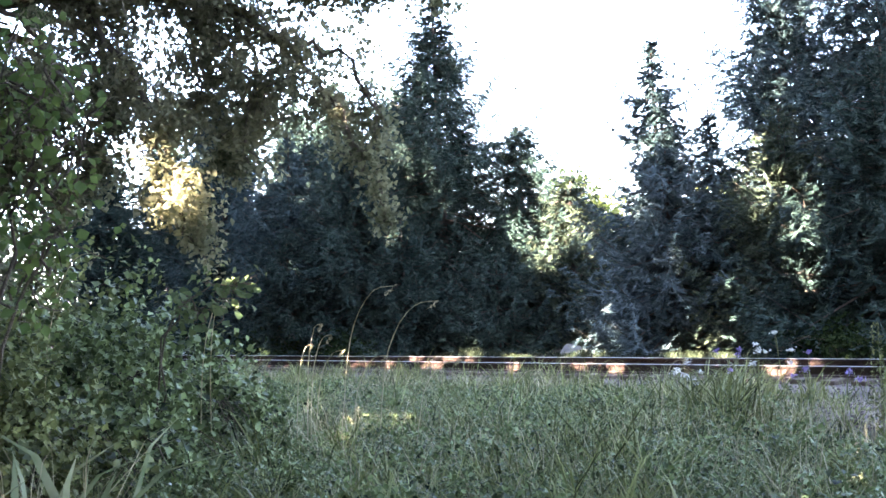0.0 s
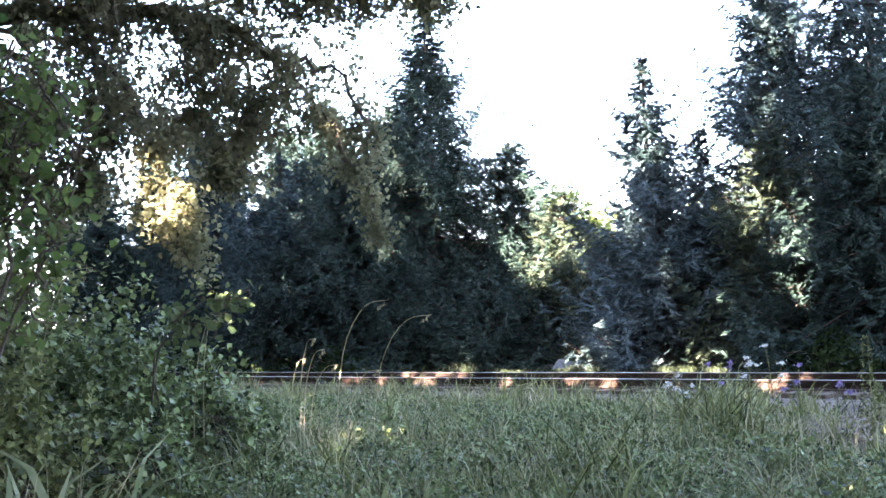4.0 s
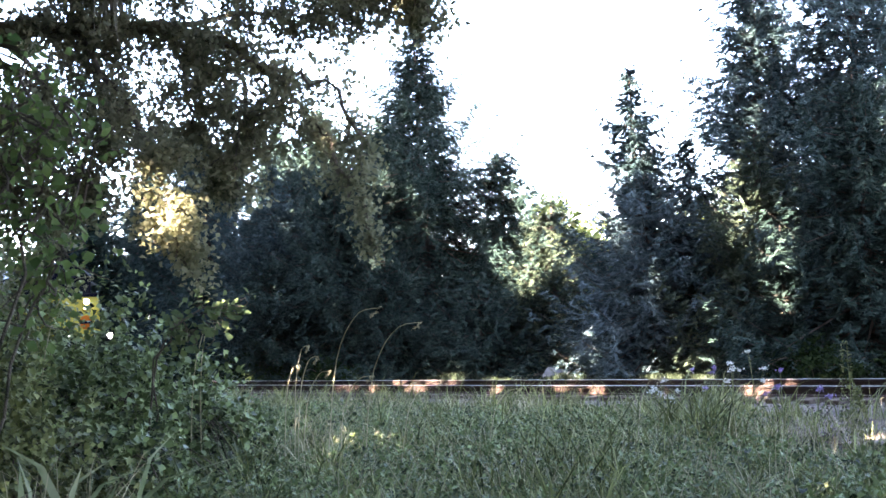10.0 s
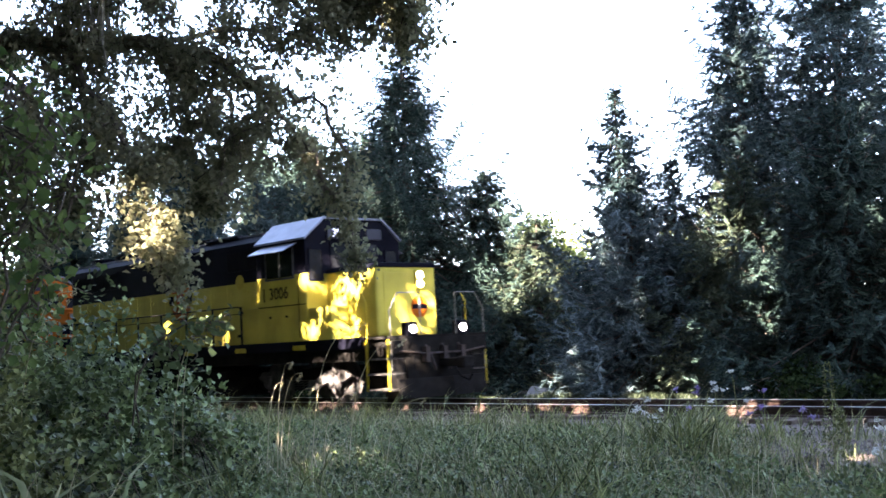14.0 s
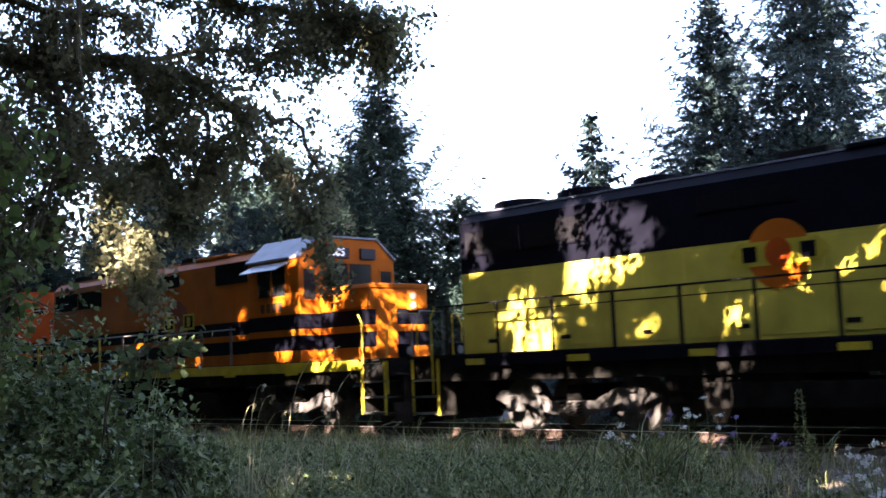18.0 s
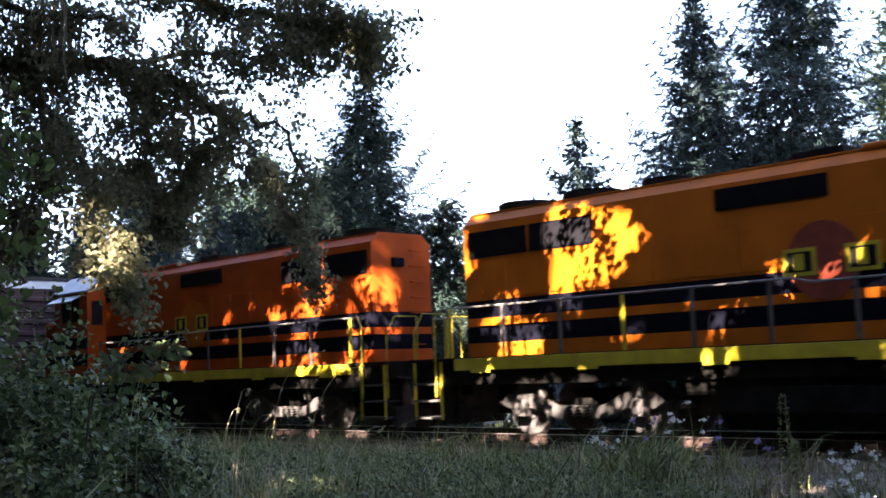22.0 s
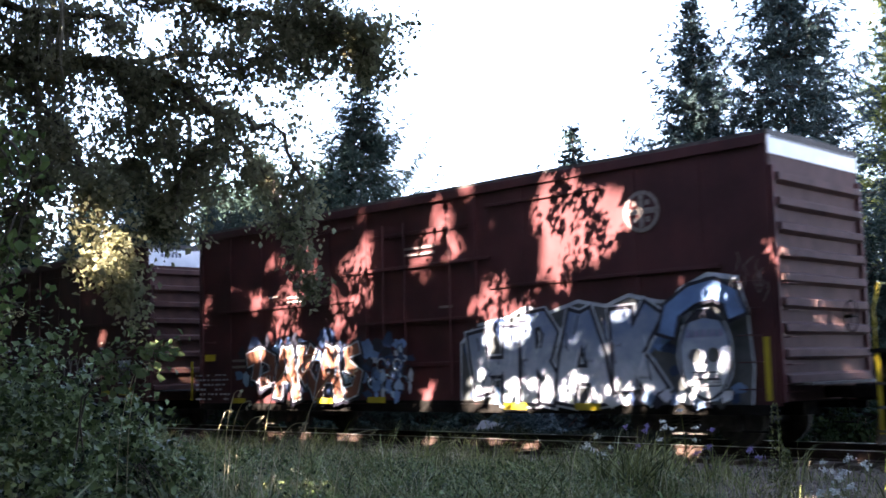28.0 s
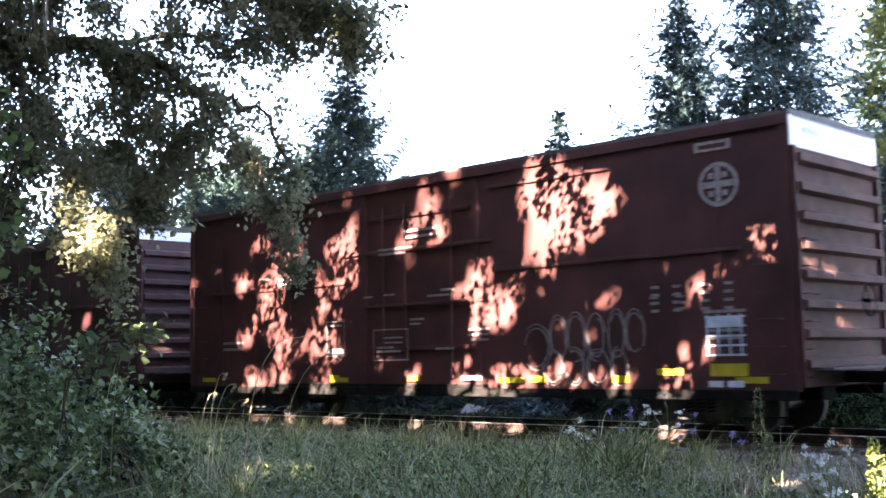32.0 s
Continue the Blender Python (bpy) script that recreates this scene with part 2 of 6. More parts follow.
def pipe(bm, pts, r, n=6):
    """A bent rod through pts, in one piece."""
    pts = [Vector(q) for q in pts]
    rings = []
    for i, q in enumerate(pts):
        d = (pts[min(i + 1, len(pts) - 1)] - pts[max(i - 1, 0)]).normalized()
        a = d.orthogonal().normalized() if not rings else (a - d * a.dot(d)).normalized()
        b = d.cross(a)
        rings.append([bm.verts.new(q + r * (math.cos(k * 2 * math.pi / n) * a + math.sin(k * 2 * math.pi / n) * b)) for k in range(n)])
    for u, v in zip(rings, rings[1:]):
        for k in range(n):
            bm.faces.new((u[k], u[(k + 1) % n], v[(k + 1) % n], v[k]))
    bm.faces.new(rings[0][::-1])
    bm.faces.new(rings[-1])
    return bm


def prism(profile, x0, x1, bevel=0.0):
    """A (y, z) outline drawn out along x."""
    bm = bmesh.new()
    a = [bm.verts.new((x0, y, z)) for y, z in profile]
    b = [bm.verts.new((x1, y, z)) for y, z in profile]
    n = len(profile)
    bm.faces.new(a)
    bm.faces.new(b[::-1])
    for i in range(n):
        bm.faces.new((a[i], b[i], b[(i + 1) % n], a[(i + 1) % n]))
    bmesh.ops.recalc_face_normals(bm, faces=bm.faces)
    if bevel:
        bmesh.ops.bevel(bm, geom=list(bm.edges), offset=bevel, segments=2, affect="EDGES", profile=0.5)
    return bm


def plate(pts, depth, at, axis="y"):
    """A flat outline of (x, z) points on a side wall, or (y, z) points on an end wall, with a little depth."""
    bm = bmesh.new()
    if axis == "y":
        vs = [bm.verts.new((p[0], at, p[1])) for p in pts]
        step = Vector((0, depth, 0))
    else:
        vs = [bm.verts.new((at, p[0], p[1])) for p in pts]
        step = Vector((depth, 0, 0))
    f = bm.faces.new(vs)
    r = bmesh.ops.extrude_face_region(bm, geom=[f])
    bmesh.ops.translate(bm, vec=step, verts=[e for e in r["geom"] if isinstance(e, bmesh.types.BMVert)])
    bmesh.ops.recalc_face_normals(bm, faces=bm.faces)
    return bm


def disc_pts(cx, cz, r, n=28):
    return [(cx + r * math.cos(2 * math.pi * i / n), cz + r * math.sin(2 * math.pi * i / n)) for i in range(n)]


def lettering(text, size, mat, parent, m, name="lettering"):
    cu = bpy.data.curves.new(name, "FONT")
    cu.body, cu.size, cu.extrude, cu.align_x, cu.align_y = text, size, 0.004, "CENTER", "CENTER"
    tmp = new("tmp", cu)
    me = bpy.data.meshes.new_from_object(tmp)
    bpy.data.objects.remove(tmp)
    me.materials.clear()
    ob = part(name, me, mat, parent)
    ob.matrix_basis = m
    return ob


# ---- ground, track ----
def build_ground():
    n = 120
    xs = np.concatenate([np.linspace(-1500, -60, 12), np.linspace(-58, 30, n), np.linspace(35, 1500, 12)])
    ys = np.concatenate([np.linspace(-1500, -45, 12), np.linspace(-42, 60, n), np.linspace(66, 1500, 12)])
    gx, gy = np.meshgrid(xs, ys)
    z = GROUND + 0.05 * np.sin(gx * 1.7 + gy) * np.cos(gy * 1.3) + 0.03 * np.sin(gx * 4.1)
    near = np.abs(gy - TRACK_Y) < 3.4
    z[near] = GROUND - 0.04
    nx = len(xs)
    i = np.arange(len(ys) - 1)[:, None] * nx + np.arange(nx - 1)[None, :]
    f = np.stack([i, i + 1, i + nx + 1, i + nx], -1).reshape(-1, 4)
    ob = new("ground", tri_mesh("ground", np.stack([gx, gy, z], -1), f, [M_SOIL], smooth=True))
    tagged(ob, "dark earth under grass and trees", "ground", kind="structure")


def build_track():
    bed = part("ballast_bed", prism([(-2.6, GROUND - 0.04), (-1.75, -0.25), (1.75, -0.25), (2.6, GROUND - 0.04)], -130, 70), M_BALLAST)
    bed.location.y = TRACK_Y
    tagged(bed, "grey crushed-stone ballast under the railway track", "ballast", kind="structure")
    rng = np.random.RandomState(4)
    # loose stones along the shoulder
    n = 8000
    x, y = rng.uniform(-42, 4, n), rng.uniform(-2.7, 1.2, n)
    top = np.clip(-0.25 - (np.abs(y) - 1.75) * 0.16, GROUND - 0.03, -0.25)
    c = np.stack([x, y + TRACK_Y, top + 0.004], -1)
    o = np.array([[1, 0, 0], [-1, 0, 0], [0, 1, 0], [0, -1, 0], [0, 0, 1], [0, 0, -1]]) * 0.5
    s = rng.uniform(0.03, 0.075, (n, 1, 1)) * rng.uniform(0.6, 1.4, (n, 6, 1))
    a = rng.uniform(0, 6.28, n)
    rot = np.stack([np.stack([np.cos(a), -np.sin(a), 0 * a], -1), np.stack([np.sin(a), np.cos(a), 0 * a], -1), np.stack([0 * a, 0 * a, 1 + 0 * a], -1)], 1)
    v = c[:, None, :] + np.einsum("nij,nkj->nki", rot, o[None] * s)
    tri = np.array([[0, 2, 4], [2, 1, 4], [1, 3, 4], [3, 0, 4], [2, 0, 5], [1, 2, 5], [3, 1, 5], [0, 3, 5]])
    f = (np.arange(n)[:, None, None] * 6 + tri[None]).reshape(-1, 3)
    st = new("ballast_stones", tri_mesh("ballast_stones", v, f, [M_BALLAST]))
    tagged(st, "loose grey ballast stones beside the rails", "stones", kind="stuff")
    for side, y in (("near", -0.755), ("far", 0.755)):
        prof = [(-0.075, -0.17), (0.075, -0.17), (0.07, -0.155), (0.012, -0.135), (0.012, -0.045), (0.036, -0.035), (0.036, -0.006),
                (-0.036, -0.006), (-0.036, -0.035), (-0.012, -0.045), (-0.012, -0.135), (-0.07, -0.155)]
        rail = part("rail", prism(prof, -130, 70), M_RUST)
        rail.location.y = TRACK_Y + y
        tagged(rail, "rust-brown steel rail with a polished head", "rail", "rails")
        part("rail_head", boxed(-130, 70, -0.033, 0.033, -0.006, 0.0), M_RAILTOP, rail, "polished steel running surface")
    tie_me = boxed(-0.115, 0.115, -1.3, 1.3, -0.36, -0.17, 0.012)
    me = bpy.data.meshes.new("tie")
    tie_me.to_mesh(me)
    tie_me.free()
    me.materials.append(M_TIE)
    for i in range(190):
        t = new("railway_tie", me)
        t.matrix_basis = pose(-88 + i * 0.5 + rng.uniform(-0.03, 0.03), TRACK_Y + rng.uniform(-0.05, 0.05), rng.uniform(-0.012, 0.0), 0, 0, rng.uniform(-1, 1))
        tagged(t, "dark creosoted wooden railway tie", "railway tie", "ties of the track")


# ---- plants ----
def tube(acc, pts, radii, n=6):
    """Adds a tapered tube along pts to acc = [verts, faces]."""
    pts = [Vector(p) for p in pts]
    base = sum(len(v) for v in acc[0])
    ring = []
    for i, p in enumerate(pts):
        d = (pts[min(i + 1, len(pts) - 1)] - pts[max(i - 1, 0)]).normalized()
        a = d.orthogonal().normalized()
        b = d.cross(a)
        ring += [tuple(p + float(radii[i]) * (math.cos(k * 2 * math.pi / n) * a + math.sin(k * 2 * math.pi / n) * b)) for k in range(n)]
    f = []
    for i in range(len(pts) - 1):
        for k in range(n):
            f.append((base + i * n + k, base + i * n + (k + 1) % n, base + (i + 1) * n + (k + 1) % n, base + (i + 1) * n + k))
    acc[0].append(np.array(ring))
    acc[1].append(np.array(f))


def tube_mesh(name, acc, mat):
    return tri_mesh(name, np.concatenate(acc[0]), np.concatenate(acc[1]), [mat], smooth=True)


def curve_pts(ctrl, n, rng, wobble):
    """Points on a smooth curve through ctrl."""
    c = np.array(ctrl, dtype=float)
    t = np.linspace(0, len(c) - 1, n)
    out = np.stack([np.interp(t, np.arange(len(c)), c[:, k]) for k in range(3)], -1)
    for _ in range(2):
        out[1:-1] = (out[:-2] + 2 * out[1:-1] + out[2:]) / 4
    out[1:-1] += rng.normal(0, wobble, (n - 2, 3))
    return out


def leaves(centres, size, rng, droop=0.3, spread=0.35, facing=None):
    """Kite-shaped leaves, folded a little along the middle: arrays of verts and faces."""
    n = len(centres)
    d = rng.normal(0, 1, (n, 3))
    d[:, 2] -= droop * 1.5
    d /= np.linalg.norm(d, axis=1, keepdims=True)
    up = rng.normal(0, 0.6, (n, 3)) + np.array([0, 0, 1.0]) if facing is None else rng.normal(0, 0.5, (n, 3)) + facing
    s = np.cross(d, up)
    s /= np.linalg.norm(s, axis=1, keepdims=True) + 1e-6
    nn = np.cross(s, d)
    sz = size * rng.uniform(0.6, 1.35, (n, 1))
    c = np.asarray(centres)
    w = spread * rng.uniform(0.8, 1.3, (n, 1))
    base, tip = c - d * sz * 0.5, c + d * sz * 0.5 - nn * sz * 0.12
    mid = c - d * sz * 0.05
    left, right = mid + s * sz * w + nn * sz * 0.1, mid - s * sz * w + nn * sz * 0.1
    v = np.stack([base, left, tip, right], 1)
    f = (np.arange(n)[:, None, None] * 4 + np.array([[0, 1, 2], [0, 2, 3]])[None]).reshape(-1, 3)
    return v.reshape(-1, 3), f


def build_conifer(x, y, height, radius, mat, seed, label, bare=0.04, thick=1.0, category="conifer", spire=0.85, needle=1.0):
    """Trunk, and whorls of boughs: each bends down and lifts its tip, with side twigs set with brushes of needles."""
    rng = np.random.RandomState(seed)
    tree = new("conifer_tree")
    tree.location = (x, y, GROUND - 0.05)
    tagged(tree, label, category, "conifers behind the track")
    acc = [[], []]
    lean = rng.normal(0, 0.010, 2)
    zs = np.linspace(0, height, 9)
    tube(acc, [(lean[0] * z, lean[1] * z, z) for z in zs], [0.02 + 0.017 * (height - z) for z in zs], 8)
    # the whorls stand closer together towards the tip
    levels = []
    z = bare * height
    while z < height * 0.985:
        levels.append(z)
        z += (0.44 - 0.18 * z / height) * rng.uniform(0.7, 1.3)
    verts = []
    up = np.array([0, 0, 1.0])
    for z in levels:
        q = z / height
        whorl = radius * (1 - q) ** spire * rng.uniform(0.72, 1.12) + 0.08
        count = max(4, int(round((8.5 if whorl > 0.7 else 6) * thick)))
        turn = rng.uniform(0, 6.28)
        for i in range(count):
            az = turn + (i + rng.uniform(-0.3, 0.3)) * 2 * math.pi / count
            z0 = z + rng.uniform(-0.12, 0.12)
            L = whorl * rng.choice((0.6, 0.9, 1.0, 1.1, 1.3)) * rng.uniform(0.9, 1.1)
            if math.sin(az) < -0.1:
                # boughs are cut back along the track
                L = max(0.15, min(L, (y - 19.9) / -math.sin(az)))
            rise = -0.30 + 0.75 * q ** 1.3 + rng.normal(0, 0.07)
            m = max(3, int(L / 0.16))
            sp = np.linspace(0.16, 1, m)
            out = np.array([math.cos(az), math.sin(az), 0.0])
            side = np.array([-math.sin(az), math.cos(az), 0.0])
            root = np.array([lean[0] * z0, lean[1] * z0, z0])
            p = root + out * (L * sp)[:, None]
            p[:, 2] += L * (rise * sp - 0.50 * sp * (1 - sp) + 0.26 * sp ** 4)
            if L > 0.5:
                tube(acc, [tuple(root), tuple(p[m // 2]), tuple(p[-1])], [0.018 + 0.008 * L, 0.011, 0.004], 3)
            for sgn in (-1, 1):
                tl = np.clip(0.42 * L * (1.12 - sp) ** 0.8, 0.07, 0.80) * rng.uniform(0.6, 1.2, m)
                hang = np.where(rng.uniform(0, 1, m) < 0.34, -0.9, 0.0) + rng.normal(-0.05, 0.3, m)
                td = out * rng.uniform(0.45, 0.9, (m, 1)) + side * sgn * rng.uniform(0.35, 0.85, (m, 1)) + up * hang[:, None]
                td /= np.linalg.norm(td, axis=1, keepdims=True)
                k = 12
                w = np.linspace(0.02, 0.95, k)
                b = p[:, None, :] + td[:, None, :] * (tl[:, None] * w[None])[:, :, None]
                b[:, :, 2] -= 0.20 * tl[:, None] * w[None] ** 2
                b = b.reshape(-1, 3)
                n = m * k
                # needles stand off the twig to both sides in turn, the last ones point along it
                alt = np.tile(np.where(np.arange(k) % 2 == 0, 1.0, -1.0), m)[:, None]
                lat = np.cross(np.repeat(td, k, 0), up)
                dd = np.repeat(td, k, 0) + lat * alt * rng.uniform(0.25, 0.75, (n, 1)) + rng.normal(0, 0.22, (n, 3)) + up * 0.22
                dd /= np.linalg.norm(dd, axis=1, keepdims=True)
                ss = np.cross(dd, rng.normal(0, 0.8, (n, 3)) + np.array([0.3, -0.6, 0.4]))
                ss /= np.linalg.norm(ss, axis=1, keepdims=True) + 1e-6
                # longer and closer set towards the trunk
                full = np.repeat(1.75 - 0.95 * sp, k)[:, None] * needle
                ln = rng.uniform(0.12, 0.25, (n, 1)) * min(1.0, 0.5 + 0.5 * L) * full
                wd = rng.uniform(0.013, 0.026, (n, 1)) * full
                verts.append(np.stack([b - ss * wd, b + ss * wd, b + dd * ln], 1).reshape(-1, 3))
    v = np.concatenate(verts)
    part("trunk", tube_mesh("trunk", acc, M_FIRBARK), None, tree, "brown bark with thin bare boughs")
    part("crown", tri_mesh("crown", v, np.arange(len(v)).reshape(-1, 3), [mat]), None, tree)
    return tree


def bough(acc, lv, ctrl, r0, clumps, rng, leaf, per, clump_r, start=0.25):
    """A bough with side twigs; leaves hang round the twigs."""
    pts = curve_pts(ctrl, 12, rng, 0.03)
    tube(acc, pts, np.linspace(r0, max(0.006, r0 * 0.2), 12), 6)
    for _ in range(clumps):
        t = start + (1 - start) * rng.uniform() ** 0.8
        p = pts[min(11, int(t * 11.99))] + rng.normal(0, 0.03, 3)
        d = rng.normal(0, 1, 3) * (1, 1, 0.7)
        d[2] -= 0.35
        q = p + d / np.linalg.norm(d) * clump_r * rng.uniform(0.4, 1.3)
        tw = curve_pts([p, (p + q) / 2 + rng.normal(0, 0.05, 3), q], 5, rng, 0.01)
        tube(acc, tw, [0.009, 0.007, 0.006, 0.004, 0.003], 4)
        w = rng.uniform(0.3, 1.05, per)[:, None]
        lv.append(p + (q - p) * w + rng.normal(0, 0.072, (per, 3)))


def build_oak():
    rng = np.random.RandomState(11)
    oak = new("oak_tree")
    oak.location = (-13.2, 0.6, GROUND - 0.05)
    tagged(oak, "spreading oak with mossy limbs and drooping leafy boughs", "oak tree")
    off = -np.array(oak.location)
    limb = [(-13.2, 0.6, -0.4), (-13.0, 0.8, 2.4), (-12.2, 1.5, 3.9), (-10.66, 2.72, 4.05), (-9.76, 3.59, 4.1), (-9.31, 4.17, 4.15),
            (-8.81, 4.73, 4.11), (-8.52, 5.23, 3.93), (-8.31, 5.56, 3.69)]
    top = [(-13.0, 0.8, 2.4), (-12.6, 1.2, 5.0), (-10.1, 2.87, 5.14), (-9.53, 3.62, 4.76), (-9.17, 4.23, 4.56), (-8.85, 4.87, 4.5)]
    high = [(-12.6, 1.2, 5.0), (-11.0, 3.2, 5.9), (-9.33, 4.82, 5.24), (-8.76, 5.42, 4.86), (-8.38, 6.16, 4.72), (-7.95, 6.7, 4.53)]
    crest = [(-11.0, 3.2, 5.9), (-8.86, 5.63, 5.31), (-8.16, 6.29, 5.0), (-7.8, 6.55, 4.62), (-7.5, 6.72, 4.32)]
    left = [(-10.66, 2.72, 4.05), (-10.0, 3.0, 3.7), (-9.6, 3.2, 3.2), (-9.4, 3.3, 2.7)]
    veil = [(-9.31, 4.17, 4.15), (-9.4, 4.5, 3.6), (-9.5, 4.5, 3.1), (-9.3, 4.2, 2.6)]
    inner = [(-8.81, 4.73, 4.11), (-8.5, 5.0, 3.8), (-8.3, 5.3, 3.3), (-8.4, 5.2, 2.8)]
    boughs = [
        ([(-8.81, 4.73, 4.11), (-8.46, 5.33, 4.26), (-8.07, 5.91, 4.2), (-8.02, 6.47, 4.37)], 26, 0.34),
        ([(-8.52, 5.23, 3.93), (-8.26, 5.64, 3.61), (-8.1, 5.87, 3.19), (-7.99, 6.01, 2.72)], 13, 0.26),
        ([(-8.31, 5.56, 3.69), (-8.21, 6.05, 3.69), (-8.05, 6.31, 3.2), (-7.95, 6.26, 2.75)], 11, 0.22),
        ([(-9.31, 4.17, 4.15), (-8.59, 4.29, 3.3), (-8.21, 4.37, 2.72), (-8.07, 4.43, 1.99)], 34, 0.22),
        ([(-8.52, 5.23, 3.93), (-8.77, 5.6, 3.55), (-8.86, 5.63, 3.09), (-8.98, 5.44, 2.72)], 24, 0.32),
        ([(-9.76, 3.59, 4.1), (-9.26, 3.78, 3.77), (-9.04, 3.79, 3.38), (-8.9, 3.61, 2.97)], 20, 0.30),
        ([(-8.1, 5.87, 3.19), (-7.97, 6.09, 2.7), (-7.90, 6.21, 2.4), (-7.88, 6.26, 2.15)], 7, 0.12),
        ([(-8.81, 4.73, 4.11), (-8.97, 5.07, 3.75), (-9.02, 5.17, 3.4), (-9.14, 4.96, 3.04)], 22, 0.30),
    ]
    # a thick low bough that dips towards the brambles, with its own leafy shoots
    low = [(-12.2, 1.5, 3.9), (-10.9, 2.6, 4.0), (-9.9, 3.45, 3.95), (-9.45, 3.95, 3.72)]
    shoots = [([(-9.9, 3.45, 3.95), (-9.7, 3.65, 3.5), (-9.75, 3.7, 3.0), (-9.8, 3.75, 2.5)], 46), ([(-10.4, 3.0, 4.0), (-9.9, 3.3, 3.5), (-9.95, 3.4, 3.0), (-9.9, 3.5, 2.3)], 40),
              ([(-9.45, 3.95, 3.72), (-9.5, 4.0, 3.3), (-9.6, 4.0, 2.8), (-9.7, 4.05, 2.3)], 34), ([(-9.6, 3.8, 4.3), (-9.4, 4.0, 4.2), (-9.2, 4.2, 4.0), (-9.15, 4.35, 3.6)], 34),
              ([(-10.6, 2.9, 3.2), (-10.5, 3.2, 2.8), (-10.4, 3.5, 2.3), (-10.4, 3.6, 1.9)], 34)]
    wood, twigs, lv = [[], []], [[], []], []
    tube(wood, np.array(curve_pts(low, 16, rng, 0.02)) + off, np.linspace(0.10, 0.03, 16), 8)
    tube(wood, np.array(curve_pts(limb, 26, rng, 0.03)) + off, np.concatenate([np.linspace(0.34, 0.13, 10), np.linspace(0.105, 0.045, 16)]), 10)
    for c, r in ((top, 0.09), (high, 0.09), (crest, 0.06)):
        tube(wood, np.array(curve_pts(c, 20, rng, 0.03)) + off, np.linspace(r, 0.02, 20), 8)
    for ctrl, n, cr in boughs:
        bough(twigs, lv, np.array(ctrl) + off, 0.03, int(n * 1.5), rng, 0.075, 64, cr * 1.1)
    for ctrl, n in ((top, 58), (high, 74), (crest, 70), (limb[3:], 54), (left, 66), (veil, 50), (inner, 38)):
        bough(twigs, lv, np.array(ctrl) + off, 0.018, int(n * 1.0), rng, 0.075, 66, 0.42, start=0.3)
    for ctrl, n in shoots:
        bough(twigs, lv, np.array(ctrl) + off, 0.016, n, rng, 0.075, 58, 0.34, start=0.1)
    part("trunk", tube_mesh("trunk", wood, M_MOSS), None, oak, "thick limbs covered in brown moss")
    part("branchwork", tube_mesh("branchwork", twigs, M_BARK), None, oak)
    strands = [[], []]
    for _ in range(70):
        a = np.array((-9.25, 4.4, 4.65)) + rng.normal(0, 1, 3) * (0.14, 0.12, 0.08) + off
        d = rng.uniform(0.3, 1.1)
        tube(strands, curve_pts([a, a + (rng.normal(0, 0.03), rng.normal(0, 0.03), -d * 0.5), a + (rng.normal(0, 0.05), rng.normal(0, 0.05), -d)], 5, rng, 0.006), [0.008, 0.008, 0.007, 0.006, 0.004], 4)
    part("lichen", tube_mesh("lichen", strands, M_LICHEN), None, oak, "pale grey hanging lichen")
    v, f = leaves(np.concatenate(lv), 0.057, rng, spread=0.34)
    part("crown", tri_mesh("crown", v, f, [L_OAK]), None, oak)


def build_hazel():
    rng = np.random.RandomState(5)
    ob = new("hazel_bush")
    ob.location = (-5.85, 1.75, GROUND - 0.05)
    tagged(ob, "tall hazel bush with broad green leaves on thin stems", "bush")
    off = -np.array(ob.location)
    acc, lv = [[], []], []
    for top in ([(-5.69, 1.89, 1.73), (-5.6, 2.15, 2.21), (-5.51, 2.37, 2.59)], [(-5.62, 2.09, 1.84), (-5.54, 2.3, 2.09), (-5.47, 2.48, 2.21)],
                [(-5.67, 1.95, 2.24), (-5.79, 2.23, 2.57), (-5.84, 2.35, 2.87)], [(-6.08, 2.31, 1.4), (-6.01, 2.48, 1.7), (-5.97, 2.56, 1.9)]):
        foot = (-5.85 + rng.uniform(-0.2, 0.2), 1.7 + rng.uniform(-0.2, 0.2), GROUND - 0.1)
        bough(acc, lv, np.array([foot] + top) + off, 0.012, 20, rng, 0.1, 7, 0.24, start=0.4)
    part("stem", tube_mesh("stem", acc, M_BARK), None, ob)
    v, f = leaves(np.concatenate(lv), 0.062, rng, droop=0.5, spread=0.42)
    part("foliage", tri_mesh("foliage", v, f, [L_HAZEL]), None, ob)


